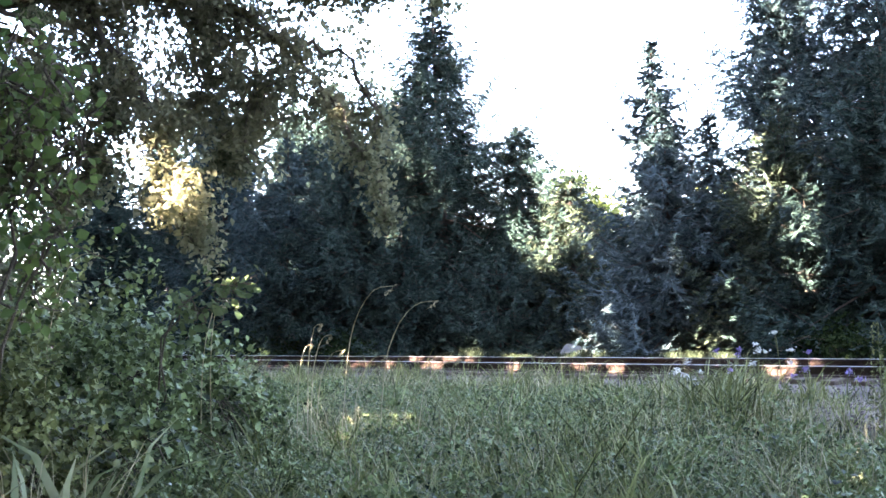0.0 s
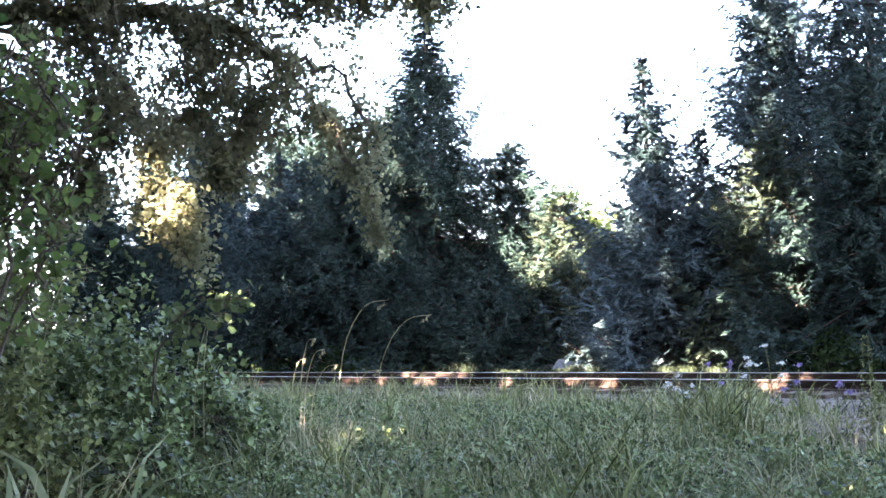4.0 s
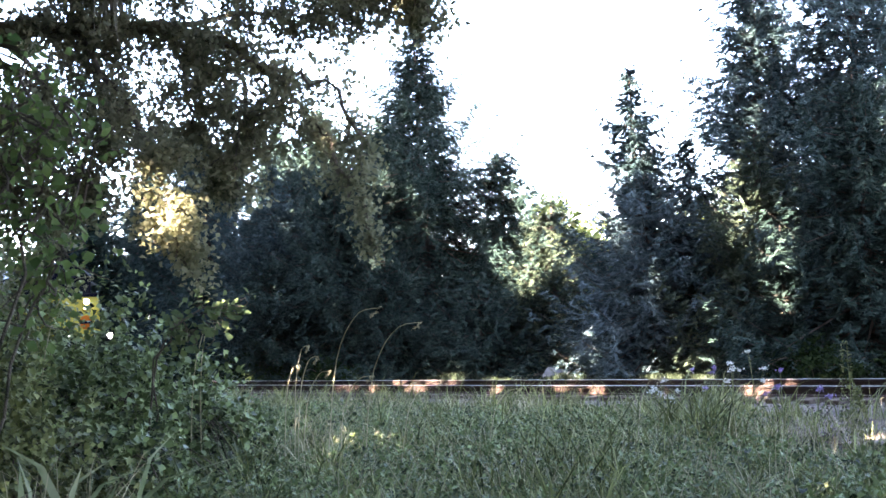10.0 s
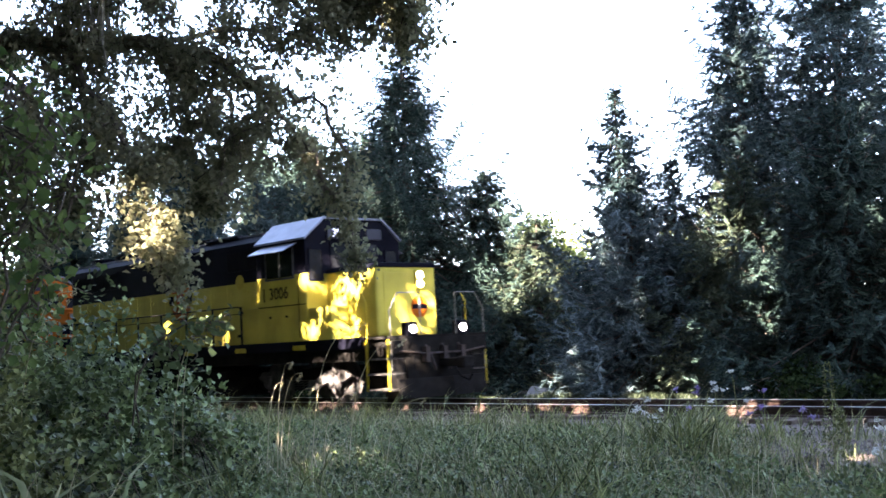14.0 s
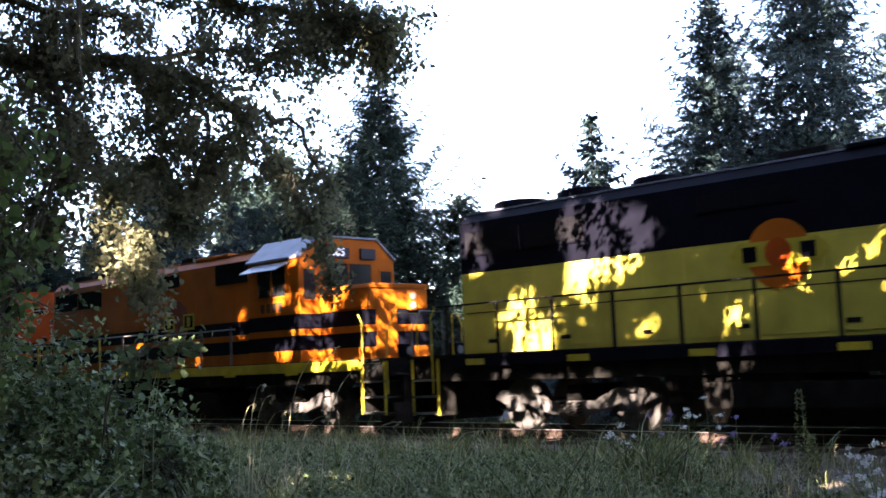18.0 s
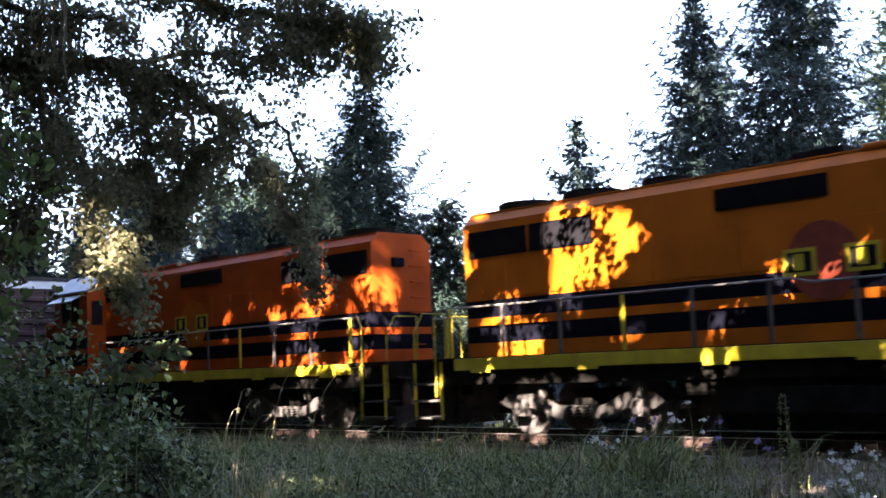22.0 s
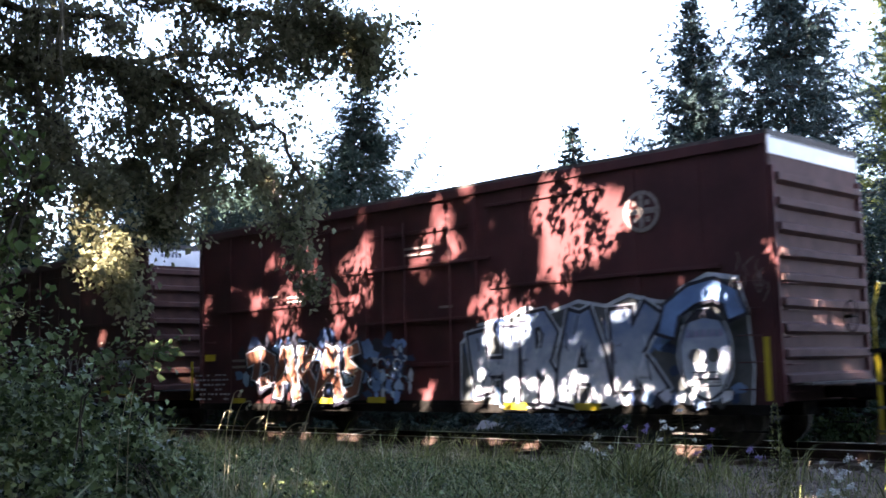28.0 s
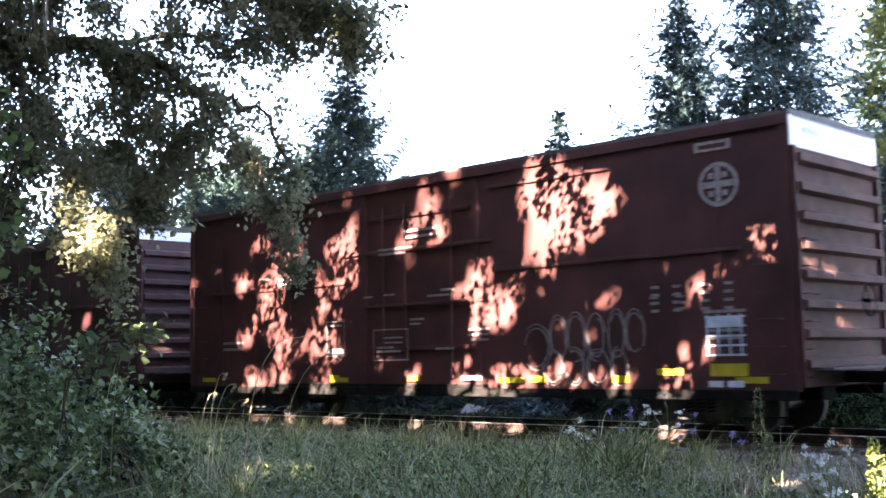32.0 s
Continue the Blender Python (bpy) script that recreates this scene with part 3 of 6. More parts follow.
def build_mound(name, x, y, rx, ry, top, count, leaf, mat, seed, label, category="bramble", canes=14):
    """A bush heaped up from the ground: canes that arch out, and leaves on and under its uneven skin."""
    rng = np.random.RandomState(seed)
    ob = new(name)
    ob.location = (x, y, GROUND - 0.05)
    tagged(ob, label, category)
    h = top - GROUND
    u = rng.normal(0, 1, (count, 3))
    u[:, 2] = np.abs(u[:, 2])
    u /= np.linalg.norm(u, axis=1, keepdims=True)
    bump = np.array([noise.noise(Vector((a * 2.3 + seed, b * 2.3, c * 2.3))) for a, b, c in u])
    fine = np.array([noise.noise(Vector((a * 6 + seed, b * 6, c * 6))) for a, b, c in u])
    r = (1 + 0.42 * bump + 0.46 * fine) * (1 - 0.34 * rng.uniform(0, 1, count) ** 2.2)
    c = u * r[:, None] * np.array([rx, ry, h])
    c[:, 2] = np.maximum(c[:, 2], 0.06)
    acc = [[], []]
    for _ in range(canes):
        a, l = rng.uniform(0, 6.28), rng.uniform(0.6, 1.1)
        d = np.array([math.cos(a) * rx, math.sin(a) * ry, 0])
        tube(acc, curve_pts([(0.1 * d[0], 0.1 * d[1], 0), d * l * 0.45 + (0, 0, h * 0.85), d * l * 0.9 + (0, 0, h * 0.6), d * l * 1.12 + (0, 0, h * 0.3)], 8, rng, 0.02), np.linspace(0.011, 0.003, 8), 4)
    part("cane_tangle", tube_mesh("cane_tangle", acc, M_BARK), None, ob)
    v, f = leaves(c, leaf, rng, droop=0.3, spread=0.4, facing=u * 0.8 + np.array([0, 0, 0.5]))
    part("foliage", tri_mesh("foliage", v, f, [mat]), None, ob)
    return ob


def build_broadleaf(x, y, height, radius, mat, seed, label, count=9000, leaf=0.16):
    rng = np.random.RandomState(seed)
    ob = new("broadleaf_tree")
    ob.location = (x, y, GROUND - 0.05)
    tagged(ob, label, "tree", "broadleaf trees behind the track")
    acc, lv = [[], []], []
    tube(acc, curve_pts([(0, 0, 0), (0.1, 0, height * 0.4), (0, 0.1, height * 0.9)], 8, rng, 0.04), np.linspace(0.05 + 0.012 * height, 0.02, 8), 7)
    k = 26
    for i in range(k):
        a, q = rng.uniform(0, 6.28), rng.uniform(0.18, 1.0)
        rr = radius * math.sin(math.pi * min(0.97, 0.18 + q * 0.75)) * rng.uniform(0.35, 1.0)
        tip = np.array([math.cos(a) * rr, math.sin(a) * rr, height * q])
        tube(acc, curve_pts([(0, 0, height * q * 0.6), tip * 0.6 + (0, 0, height * q * 0.3), tip], 6, rng, 0.03), np.linspace(0.035, 0.006, 6), 4)
        n = count // k
        lv.append(tip + rng.normal(0, 1, (n, 3)) * radius * np.array([0.24, 0.24, 0.2]))
    part("trunk", tube_mesh("trunk", acc, M_BARK), None, ob)
    v, f = leaves(np.concatenate(lv), leaf, rng, spread=0.4)
    part("crown", tri_mesh("crown", v, f, [mat]), None, ob)


def field(x, y, k=0.7, s=0.0):
    """A smooth uneven height field between about 0 and 1."""
    return 0.5 + 0.25 * (np.sin(x * k * 1.9 + s + 1.3 * np.sin(y * k)) + np.cos(y * k * 2.3 - s + 1.1 * np.sin(x * k * 1.4)))


def blades(x, y, h, w, rng, bend=0.45, z=GROUND):
    """Bent grass blades of three pieces: arrays of verts and faces."""
    n = len(x)
    a, b = rng.uniform(0, 6.28, n), rng.uniform(0, 6.28, n)
    d = np.stack([np.cos(a), np.sin(a), 0 * a], -1) * (bend * rng.uniform(0.2, 1.3, n))[:, None]
    s = np.stack([np.cos(b), np.sin(b), 0 * b], -1) * (w * rng.uniform(0.6, 1.4, n))[:, None]
    root = np.stack([x, y, np.full(n, z - 0.03)], -1)
    up = np.array([0, 0, 1.0])
    p1 = root + (up * 0.5 + d * 0.16) * h[:, None]
    p2 = root + (up * 0.84 + d * 0.5) * h[:, None]
    p3 = root + (up * 0.98 + d * 1.0) * h[:, None]
    v = np.stack([root - s, root + s, p1 - s * 0.9, p1 + s * 0.9, p2 - s * 0.6, p2 + s * 0.6, p3], 1)
    f = np.array([[0, 1, 3], [0, 3, 2], [2, 3, 5], [2, 5, 4], [4, 5, 6]])
    return v.reshape(-1, 3), (np.arange(n)[:, None, None] * 7 + f[None]).reshape(-1, 3)


def in_wedge(x, y):
    """The part of the meadow that lies before the camera."""
    a = np.degrees(np.arctan2(-x, y))
    return (a > 17) & (a < 74)


def build_grass():
    rng = np.random.RandomState(8)
    n = 78000
    x, y = rng.uniform(-26, -1, n), rng.uniform(3.2, 15.3, n)
    dist = np.hypot(x, y)
    bare = (x > -7.2 + 0.5 * np.sin(y * 3)) & (y > 11.9 + 0.5 * np.sin(x * 2.2)) | (y > 14.9 + 0.3 * np.sin(x * 1.7))
    keep = in_wedge(x, y) & (dist > 5.5) & (~bare | (rng.uniform(0, 1, n) < 0.17))
    x, y = x[keep], y[keep]
    h = (0.12 + 0.30 * field(x, y, 0.9) ** 1.3 + 0.22 * field(x, y, 3.1, 2) ** 1.5) * rng.uniform(0.5, 1.25, len(x))
    tall = np.exp(-((x + 7.7) ** 2 / 0.5 + (y - 10.8) ** 2 / 0.4))
    h *= (1 + 0.9 * tall) * np.where(y > 12.2, 0.9, 1.0) * (0.55 + 0.9 * field(x, y, 2.2, 5))
    h *= 0.45 + 1.1 * field(x, y, 5.3, 1.7)
    h *= np.where((x > -7.6 + 0.3 * np.sin(y * 4)) & (y > 9.2), 0.55, 1.0)
    v, f = blades(x, y, h, 0.0072, rng, 0.85)
    # tufts whose blades fan out from the root
    m, per = 3000, 22
    cx, cy = rng.uniform(-20, -1.5, m), rng.uniform(4, 12.6, m)
    k = in_wedge(cx, cy) & (np.hypot(cx, cy) > 6) & ((cx < -7.4) | (cy < 9.4)) & ~((cx > -8.6) & (cy > 12))
    size = np.repeat((0.15 + 0.42 * rng.uniform(0, 1, k.sum()) ** 2.4) * np.where(cy[k] > 12, 0.6, 1.0), per)
    cx, cy = np.repeat(cx[k], per), np.repeat(cy[k], per)
    size = size * rng.uniform(0.6, 1.1, len(cx))
    v2, f2 = blades(cx + rng.normal(0, 0.05, len(cx)), cy + rng.normal(0, 0.05, len(cx)), size, 0.0078, rng, 1.15)
    f = np.concatenate([f, f2 + len(v)])
    v = np.concatenate([v, v2])
    ob = new("grass", tri_mesh("grass", v, f, [L_GRASS]))
    tagged(ob, "long uncut green meadow grass beside the track", "grass", kind="stuff")
    m = 9000
    x, y = rng.uniform(-22, -2, m), rng.uniform(5, 14.5, m)
    k = in_wedge(x, y) & (field(x, y, 0.6, 4) > 0.40) & ((y < 11.8) | (x < -8.6) & (y < 14.6))
    x, y = x[k], y[k]
    v, f = blades(x, y, rng.uniform(0.3, 0.72, len(x)) * np.where(y > 12.2, 0.6, 1.0), 0.0035, rng, 0.7)
    ob = new("dry_grass", tri_mesh("dry_grass", v, f, [L_DRY]))
    tagged(ob, "straw-coloured dry grass stalks in the meadow", "grass", kind="stuff")
    # low broad-leaved weeds between the grass
    m = 120000
    x, y = rng.uniform(-18, -2, m), rng.uniform(4, 13.5, m)
    k = in_wedge(x, y) & (np.hypot(x, y) > 6) & (field(x, y, 1.6, 1.2) > 0.36) & ((y < 9.6) | (x < -7.4)) & ((y < 11.8) | (x < -8.8))
    c = np.stack([x[k], y[k], GROUND + rng.uniform(0.05, 0.46, k.sum()) * np.where(y[k] > 12, 0.6, 1.0)], -1)
    v, f = leaves(c, 0.056, rng, droop=0.1, spread=0.30)
    ob = new("meadow_weeds", tri_mesh("meadow_weeds", v, f, [L_BRAMBLE]))
    tagged(ob, "small broad-leaved weeds among the grass", "weeds", kind="stuff")


def build_far_verge():
    """Rough grass and weeds between far rail and firs, shade put into their colour."""
    rng = np.random.RandomState(18)
    n = 26000
    x, y = rng.uniform(-48, -7, n), rng.uniform(21.9, 24.0, n)
    h = (0.10 + 0.34 * field(x, y, 0.8, 2) ** 1.6) * rng.uniform(0.4, 1.2, n) * 0.8
    v, f = blades(x, y, h, 0.013, rng, 0.8)
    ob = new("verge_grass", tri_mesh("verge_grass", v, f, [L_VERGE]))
    tagged(ob, "rough grass, coloured dark for shade, along the far side of the track", "grass", kind="stuff")


# ---- unseen wood added behind the camera, with gaps placed to let the sun through ----
# each gap: a place that the sun reaches, and how wide the gap is
GAPS = [(-12.6, 15.7, 3.66, 0.50), (-12.0, 15.7, 3.5, 0.28), (-12.2, 15.7, 4.35, 0.22), (-12.9, 15.7, 4.45, 0.24), (-11.3, 15.7, 3.95, 0.30),
        (-13.9, 15.7, 2.12, 0.40), (-13.5, 15.7, 2.4, 0.18), (-14.5, 15.7, 2.75, 0.26), (-14.3, 15.7, 2.3, 0.18),
        (-21.2, 15.7, 3.95, 0.20), (-20.5, 15.7, 3.2, 0.42), (-21.1, 15.7, 2.6, 0.32), (-20.6, 15.7, 2.3, 0.28), (-21.6, 15.7, 1.8, 0.26), (-20.2, 15.7, 1.8, 0.28),
        (-21.7, 15.7, 3.2, 0.22), (-21.4, 15.7, 0.9, 0.26), (-20.3, 15.7, 1.1, 0.22), (-23.9, 15.7, 3.2, 0.18), (-20.1, 15.7, 4.0, 0.20),
        (-18.0, 15.7, 3.7, 0.30), (-18.4, 15.7, 3.0, 0.34), (-18.7, 15.7, 2.4, 0.22), (-19.0, 15.7, 1.7, 0.32), (-18.8, 15.7, 0.95, 0.28), (-17.6, 15.7, 3.2, 0.16)]
GAPS += [(-15.7, 15.7, 4.2, 0.36), (-15.3, 15.7, 3.8, 0.16), (-17.2, 15.7, 1.0, 0.16), (-14.6, 15.7, 0.95, 0.26), (-13.1, 15.7, 0.9, 0.20), (-11.2, 15.7, 0.82, 0.18),
         (-11.4, 15.7, 2.2, 0.16), (-10.0, 15.7, 1.0, 0.10), (-9.3, 15.7, 1.4, 0.12), (-10.7, 15.7, 2.0, 0.09), (-16.1, 15.7, 1.0, 0.14),
         (-7.9, 15.7, 2.85, 0.12), (-7.0, 15.7, 3.25, 0.12), (-8.2, 15.7, 3.15, 0.12), (-7.5, 15.7, 3.05, 0.09), (-6.6, 15.7, 2.8, 0.09), (-9.5, 15.7, 2.25, 0.10),
         (-14.3, 16.3, 0.45, 0.10), (-13.0, 16.3, 0.5, 0.10), (-11.4, 16.3, 0.5, 0.08), (-19.6, 16.3, 0.45, 0.14), (-10.4, 16.3, 0.4, 0.10),
         (-20.4, 16.5, -0.1, 0.14), (-16.8, 16.5, -0.1, 0.16), (-14.1, 16.5, -0.1, 0.14), (-10.6, 16.5, -0.1, 0.12)]
GAPS += [(-8.2, 4.4, 2.45, 0.06), (-8.07, 4.4, 2.1, 0.07), (-9.6, 3.8, 4.0, 0.08), (-3.0, 7.1, 0.5, 0.12), (-3.05, 7.1, 0.2, 0.1),
         (-6.6, 12.8, -0.3, 0.04), (-15.4, 23.6, 3.4, 0.22), (-14.6, 23.0, 4.2, 0.15), (-13.4, 22.6, 3.2, 0.18), (-13.8, 22.8, 1.6, 0.3),
         (-15.6, 24.0, 5.0, 0.2), (-16.2, 24.0, 4.4, 0.15), (-14.4, 23.2, 2.6, 0.3),
         (-27.0, 30.0, 3.0, 0.7), (-26.6, 30.0, 1.4, 0.7), (-25.2, 26.0, 3.0, 0.6), (-27.6, 31.0, 0.6, 0.5)]


def sun_keeps(w, rng, grow, inside):
    """Which leaves stay, so that the sun reaches the gaps; a few stay inside a gap and break up its light."""
    keep = np.ones(len(w), dtype=bool)
    s = np.array(SUN)
    side = np.array(Vector((-SUN.y, SUN.x, 0)).normalized())
    for gx, gy, gz, r in GAPS:
        d = w - np.array([gx, gy, gz])
        along = d @ s
        near = d - along[:, None] * s
        a = np.arctan2(near[:, 2], near @ side)
        rr = 1.12 * r * (0.85 + 0.3 * np.sin(3 * a + gx * 7) + 0.25 * np.sin(5 * a + gz * 9)) + grow
        dist = np.linalg.norm(near, axis=1)
        hit = (dist < rr) & (along > 0.3)
        keep &= ~hit | (rng.uniform(0, 1, len(w)) < inside * (dist / rr) ** 2)
    return keep


# unseen leaf screen that shades the place, its holes cut towards the sun
def build_shade_wood():
    rng = np.random.RandomState(21)
    flat = Vector((SUN.x, SUN.y, 0)).normalized()
    side = Vector((-flat.y, flat.x, 0))
    cell, top = 0.45, 38.0
    uu, zz = np.meshgrid(np.arange(-34, 22, cell), np.arange(-0.2, top, cell))
    pts = []
    for layer in range(4):
        u = uu.ravel() + rng.uniform(-0.3, 0.3, uu.size)
        z = zz.ravel() + rng.uniform(-0.3, 0.3, uu.size)
        pts.append(np.stack([u, np.full(u.size, 8.0 + 1.1 * layer) + rng.uniform(-0.4, 0.4, u.size), z], -1))
    p = np.concatenate(pts)
    w = p[:, :1] * np.array(side)[None] + p[:, 1:2] * np.array(flat)[None]
    w = np.concatenate([w[:, :2], p[:, 2:3]], 1)
    keep = sun_keeps(w, rng, 0.20, 0.0)
    keep &= ~((p[:, 2] > 27) & (field(p[:, 0], p[:, 2], 0.8) > 0.70))
    w, p = w[keep], p[keep]
    edges = np.linspace(-34.2, 22.2, 8)
    for i in range(7):
        sel = (p[:, 0] >= edges[i]) & (p[:, 0] < edges[i + 1])
        foot = side * float((edges[i] + edges[i + 1]) / 2) + flat * 9.3
        tree = new("shade_tree")
        tree.location = (foot.x, foot.y, GROUND - 0.05)
        tagged(tree, "tall leafy tree added out of view to block light", "tree", "wood behind the camera")
        acc = [[], []]
        tube(acc, [(0, 0, 0), (0.1, 0, 10), (0, 0.1, 35)], [0.4, 0.3, 0.06], 10)
        part("trunk", tube_mesh("trunk", acc, M_BARK), None, tree)
        c = w[sel] - np.array(tree.location)
        v, f = leaves(c, 0.72, rng, spread=0.55, droop=0.2, facing=np.array(SUN) * 1.2)
        part("crown", tri_mesh("crown", v, f, [L_OAK_DENSE]), None, tree)


def build_side_screens():
    """Unseen trees added on both sides to close the place and block sky light."""
    rng = np.random.RandomState(22)
    for a, b, n, tall in (((-26.0, 7.5), (-54.0, 12.3), 4, 23), ((-23.0, -28.0), (-26.5, 3.0), 4, 23), ((9.0, -8.0), (15.0, 13.5), 3, 6.5)):
        for i in range(n):
            q = (i + 0.5) / n
            foot = Vector((a[0] + (b[0] - a[0]) * q, a[1] + (b[1] - a[1]) * q, GROUND - 0.05))
            tree = new("shade_tree")
            tree.location = foot
            tagged(tree, "tall leafy tree added out of view to block light" if tall > 10 else "low leafy tree added out of view to block low sky light", "tree", "wood behind the camera")
            acc = [[], []]
            tube(acc, [(0, 0, 0), (0.1, 0, tall * 0.35), (0, 0.1, tall * 0.9)], [0.4, 0.3, 0.06], 10)
            part("trunk", tube_mesh("trunk", acc, M_BARK), None, tree)
            m = int(226 * tall)
            half = math.hypot(b[0] - a[0], b[1] - a[1]) / n * 0.56
            along = np.array([b[0] - a[0], b[1] - a[1], 0.0])
            along /= np.linalg.norm(along)
            c = along * rng.uniform(-half, half, (m, 1)) + rng.normal(0, 0.7, (m, 3))
            c[:, 2] = rng.uniform(0.3, tall, m)
            v, f = leaves(c, 0.8, rng, spread=0.5, droop=0.2)
            part("crown", tri_mesh("crown", v, f, [L_OAK_DENSE]), None, tree)


def build_shade_canopy():
    """An unseen oak, added above the view to hold sky light off the meadow."""
    rng = np.random.RandomState(77)
    ob = new("oak_tree")
    ob.location = (1.5, -3.5, GROUND - 0.05)
    tagged(ob, "unseen oak added to shade the meadow and the train", "oak tree")
    base = np.array(ob.location)
    n = 92000
    x, y = rng.uniform(-34, 2.5, n), rng.uniform(-9, 12.5, n)
    z = np.maximum(6.6 + 0.11 * np.hypot(x, y), 2.8 + 0.37 * np.hypot(x, y) * (x < -9)) + rng.uniform(0, 1.9, n) + 0.5 * np.sin(x * 1.1) * np.cos(y * 0.9)
    w = np.stack([x, y, z], -1)
    w = w[(z > 2.6 + 0.36 * np.hypot(x, y)) & (field(x, y, 0.5, 3) < 0.86) & ((x > -9.0) | (y < 0.5) | (x < -15) & (y > 3.5))]
    w = w[sun_keeps(w, rng, 0.22, 0.22)]
    acc = [[], []]
    tube(acc, curve_pts([(0, 0, 0), (0, 0, 3.0), (-0.3, 0.4, 6.2)], 8, rng, 0.03), np.linspace(0.42, 0.3, 8), 10)
    for a in range(9):
        d = np.array([math.cos(a * 0.7), math.sin(a * 0.7), 0])
        tube(acc, curve_pts([(-0.3, 0.4, 5.6), d * 3 + (0, 0, 6.9), d * 7 + (0, 0, 7.8)], 8, rng, 0.06), np.linspace(0.2, 0.04, 8), 7)
    part("trunk", tube_mesh("trunk", acc, M_BARK), None, ob)
    v, f = leaves(w - base, 0.24, rng, spread=0.42, droop=0.1)
    # small sprays that hang into the gaps and break the light into flecks
    fine = []
    s = np.array(SUN)
    e1 = np.cross(s, (0, 0, 1.0))
    e1 /= np.linalg.norm(e1)
    e2 = np.cross(e1, s)
    for gx, gy, gz, r in GAPS:
        if gy > 16.6 or gy < 15:
            continue
        # the lowest height over the gap's place at which the crown hangs
        k0 = next(k for k in np.arange(6.0, 30.0, 0.5) if gz + s[2] * k > 1.9 + 0.36 * math.hypot(gx + s[0] * k, gy + s[1] * k))
        for _ in range(int((8 + 46 * r) * (1.5 if gx < -17 else 0.9))):
            rad, a = (r + 0.2) * math.sqrt(rng.uniform(0.60 if r > 0.38 and gx > -17 else 0.12, 1.3)), rng.uniform(0, 6.28)
            c = np.array([gx, gy, gz]) + s * (k0 + rng.uniform(0, 1.3)) + e1 * rad * math.cos(a) + e2 * rad * math.sin(a)
            fine.append(c + rng.normal(0, 1, (5, 3)) * (0.035, 0.035, 0.14))
    fine = np.concatenate(fine)
    v2, f2 = leaves(fine - base, 0.15, rng, spread=0.36, droop=0.9)
    f = np.concatenate([f, f2 + len(v)])
    v = np.concatenate([v, v2])
    part("crown", tri_mesh("crown", v, f, [L_OAK_DENSE]), None, ob)


def build_stalk(x, y, tip, seed, name="dry_grass_stalk", label="tall dry grass stalk bending over"):
    """A single tall grass stalk that arches to its seed head."""
    rng = np.random.RandomState(seed)
    ob = new(name)
    ob.location = (x, y, GROUND - 0.03)
    tagged(ob, label, "grass stalk", "dry stalks by the track")
    t = np.array(tip) - np.array(ob.location)
    mid = np.array([t[0] * 0.25, t[1] * 0.25, t[2] * 0.78])
    acc = [[], []]
    tube(acc, curve_pts([(0, 0, 0), mid * (0.5, 0.5, 0.6), mid, t * (0.62, 0.62, 1.0), t], 14, rng, 0.002), np.linspace(0.006, 0.0035, 14), 5)
    part("stem", tube_mesh("stem", acc, L_DRY), None, ob)
    c = t + (mid - t) * rng.uniform(0, 0.22, 26)[:, None] + rng.normal(0, 0.008, (26, 3))
    v, f = leaves(c, 0.03, rng, spread=0.2)
    part("seed_head", tri_mesh("seed_head", v, f, [L_DRY]), None, ob)


def build_flower(x, y, top, mat, seed, label, heads=4):
    """A branching meadow plant with flat flower heads."""
    rng = np.random.RandomState(seed)
    ob = new("wild_flower")
    ob.location = (x, y, GROUND - 0.03)
    tagged(ob, label, "flower", "meadow flowers")
    h = top - GROUND
    acc = [[], []]
    lean = rng.normal(0, 0.06, 2)
    tube(acc, curve_pts([(0, 0, 0), (lean[0] * 0.4, lean[1] * 0.4, h * 0.5), (lean[0], lean[1], h)], 8, rng, 0.004), np.linspace(0.006, 0.003, 8), 5)
    lv = [np.stack([rng.normal(0, 0.06, 40), rng.normal(0, 0.06, 40), rng.uniform(0.05, h * 0.75, 40)], -1)]
    for i in range(heads):
        a, z = rng.uniform(0, 6.28), h * rng.uniform(0.75, 1.05)
        r = 0.0 if i == 0 else rng.uniform(0.08, 0.2)
        tip = np.array([lean[0] + r * math.cos(a), lean[1] + r * math.sin(a), z])
        tube(acc, curve_pts([(lean[0] * 0.6, lean[1] * 0.6, h * 0.6), tip * (0.8, 0.8, 0.95), tip], 6, rng, 0.003), np.linspace(0.004, 0.002, 6), 4)
        d = np.abs(rng.normal(0, 0.025, 30))
        b = rng.uniform(0, 6.28, 30)
        c = tip + np.stack([d * np.cos(b), d * np.sin(b), rng.normal(0.01, 0.012, 30)], -1)
        v, f = leaves(c, 0.022, rng, spread=0.5, droop=0)
        part("flower_head", tri_mesh("flower_head", v, f, [mat]), None, ob)
    part("stem", tube_mesh("stem", acc, L_GRASS), None, ob)
    v, f = leaves(lv[0], 0.06, rng, spread=0.18)
    part("foliage", tri_mesh("foliage", v, f, [L_BRAMBLE]), None, ob)


def build_spike_weed(x, y, top, seed, mat, label):
    rng = np.random.RandomState(seed)
    ob = new("tall_weed")
    ob.location = (x, y, GROUND - 0.03)
    tagged(ob, label, "weed")
    h = top - GROUND
    acc = [[], []]
    tube(acc, curve_pts([(0, 0, 0), (0.02, 0, h * 0.5), (0.03, 0.02, h)], 8, rng, 0.004), np.linspace(0.008, 0.003, 8), 5)
    part("stem", tube_mesh("stem", acc, L_GRASS), None, ob)
    n = 240
    z = rng.uniform(0.2, 1.0, n) * h
    w = 0.10 * (1.1 - z / h) + 0.02
    a = rng.uniform(0, 6.28, n)
    v, f = leaves(np.stack([w * np.cos(a), w * np.sin(a), z], -1), 0.06, rng, spread=0.16)
    part("foliage", tri_mesh("foliage", v, f, [mat]), None, ob)


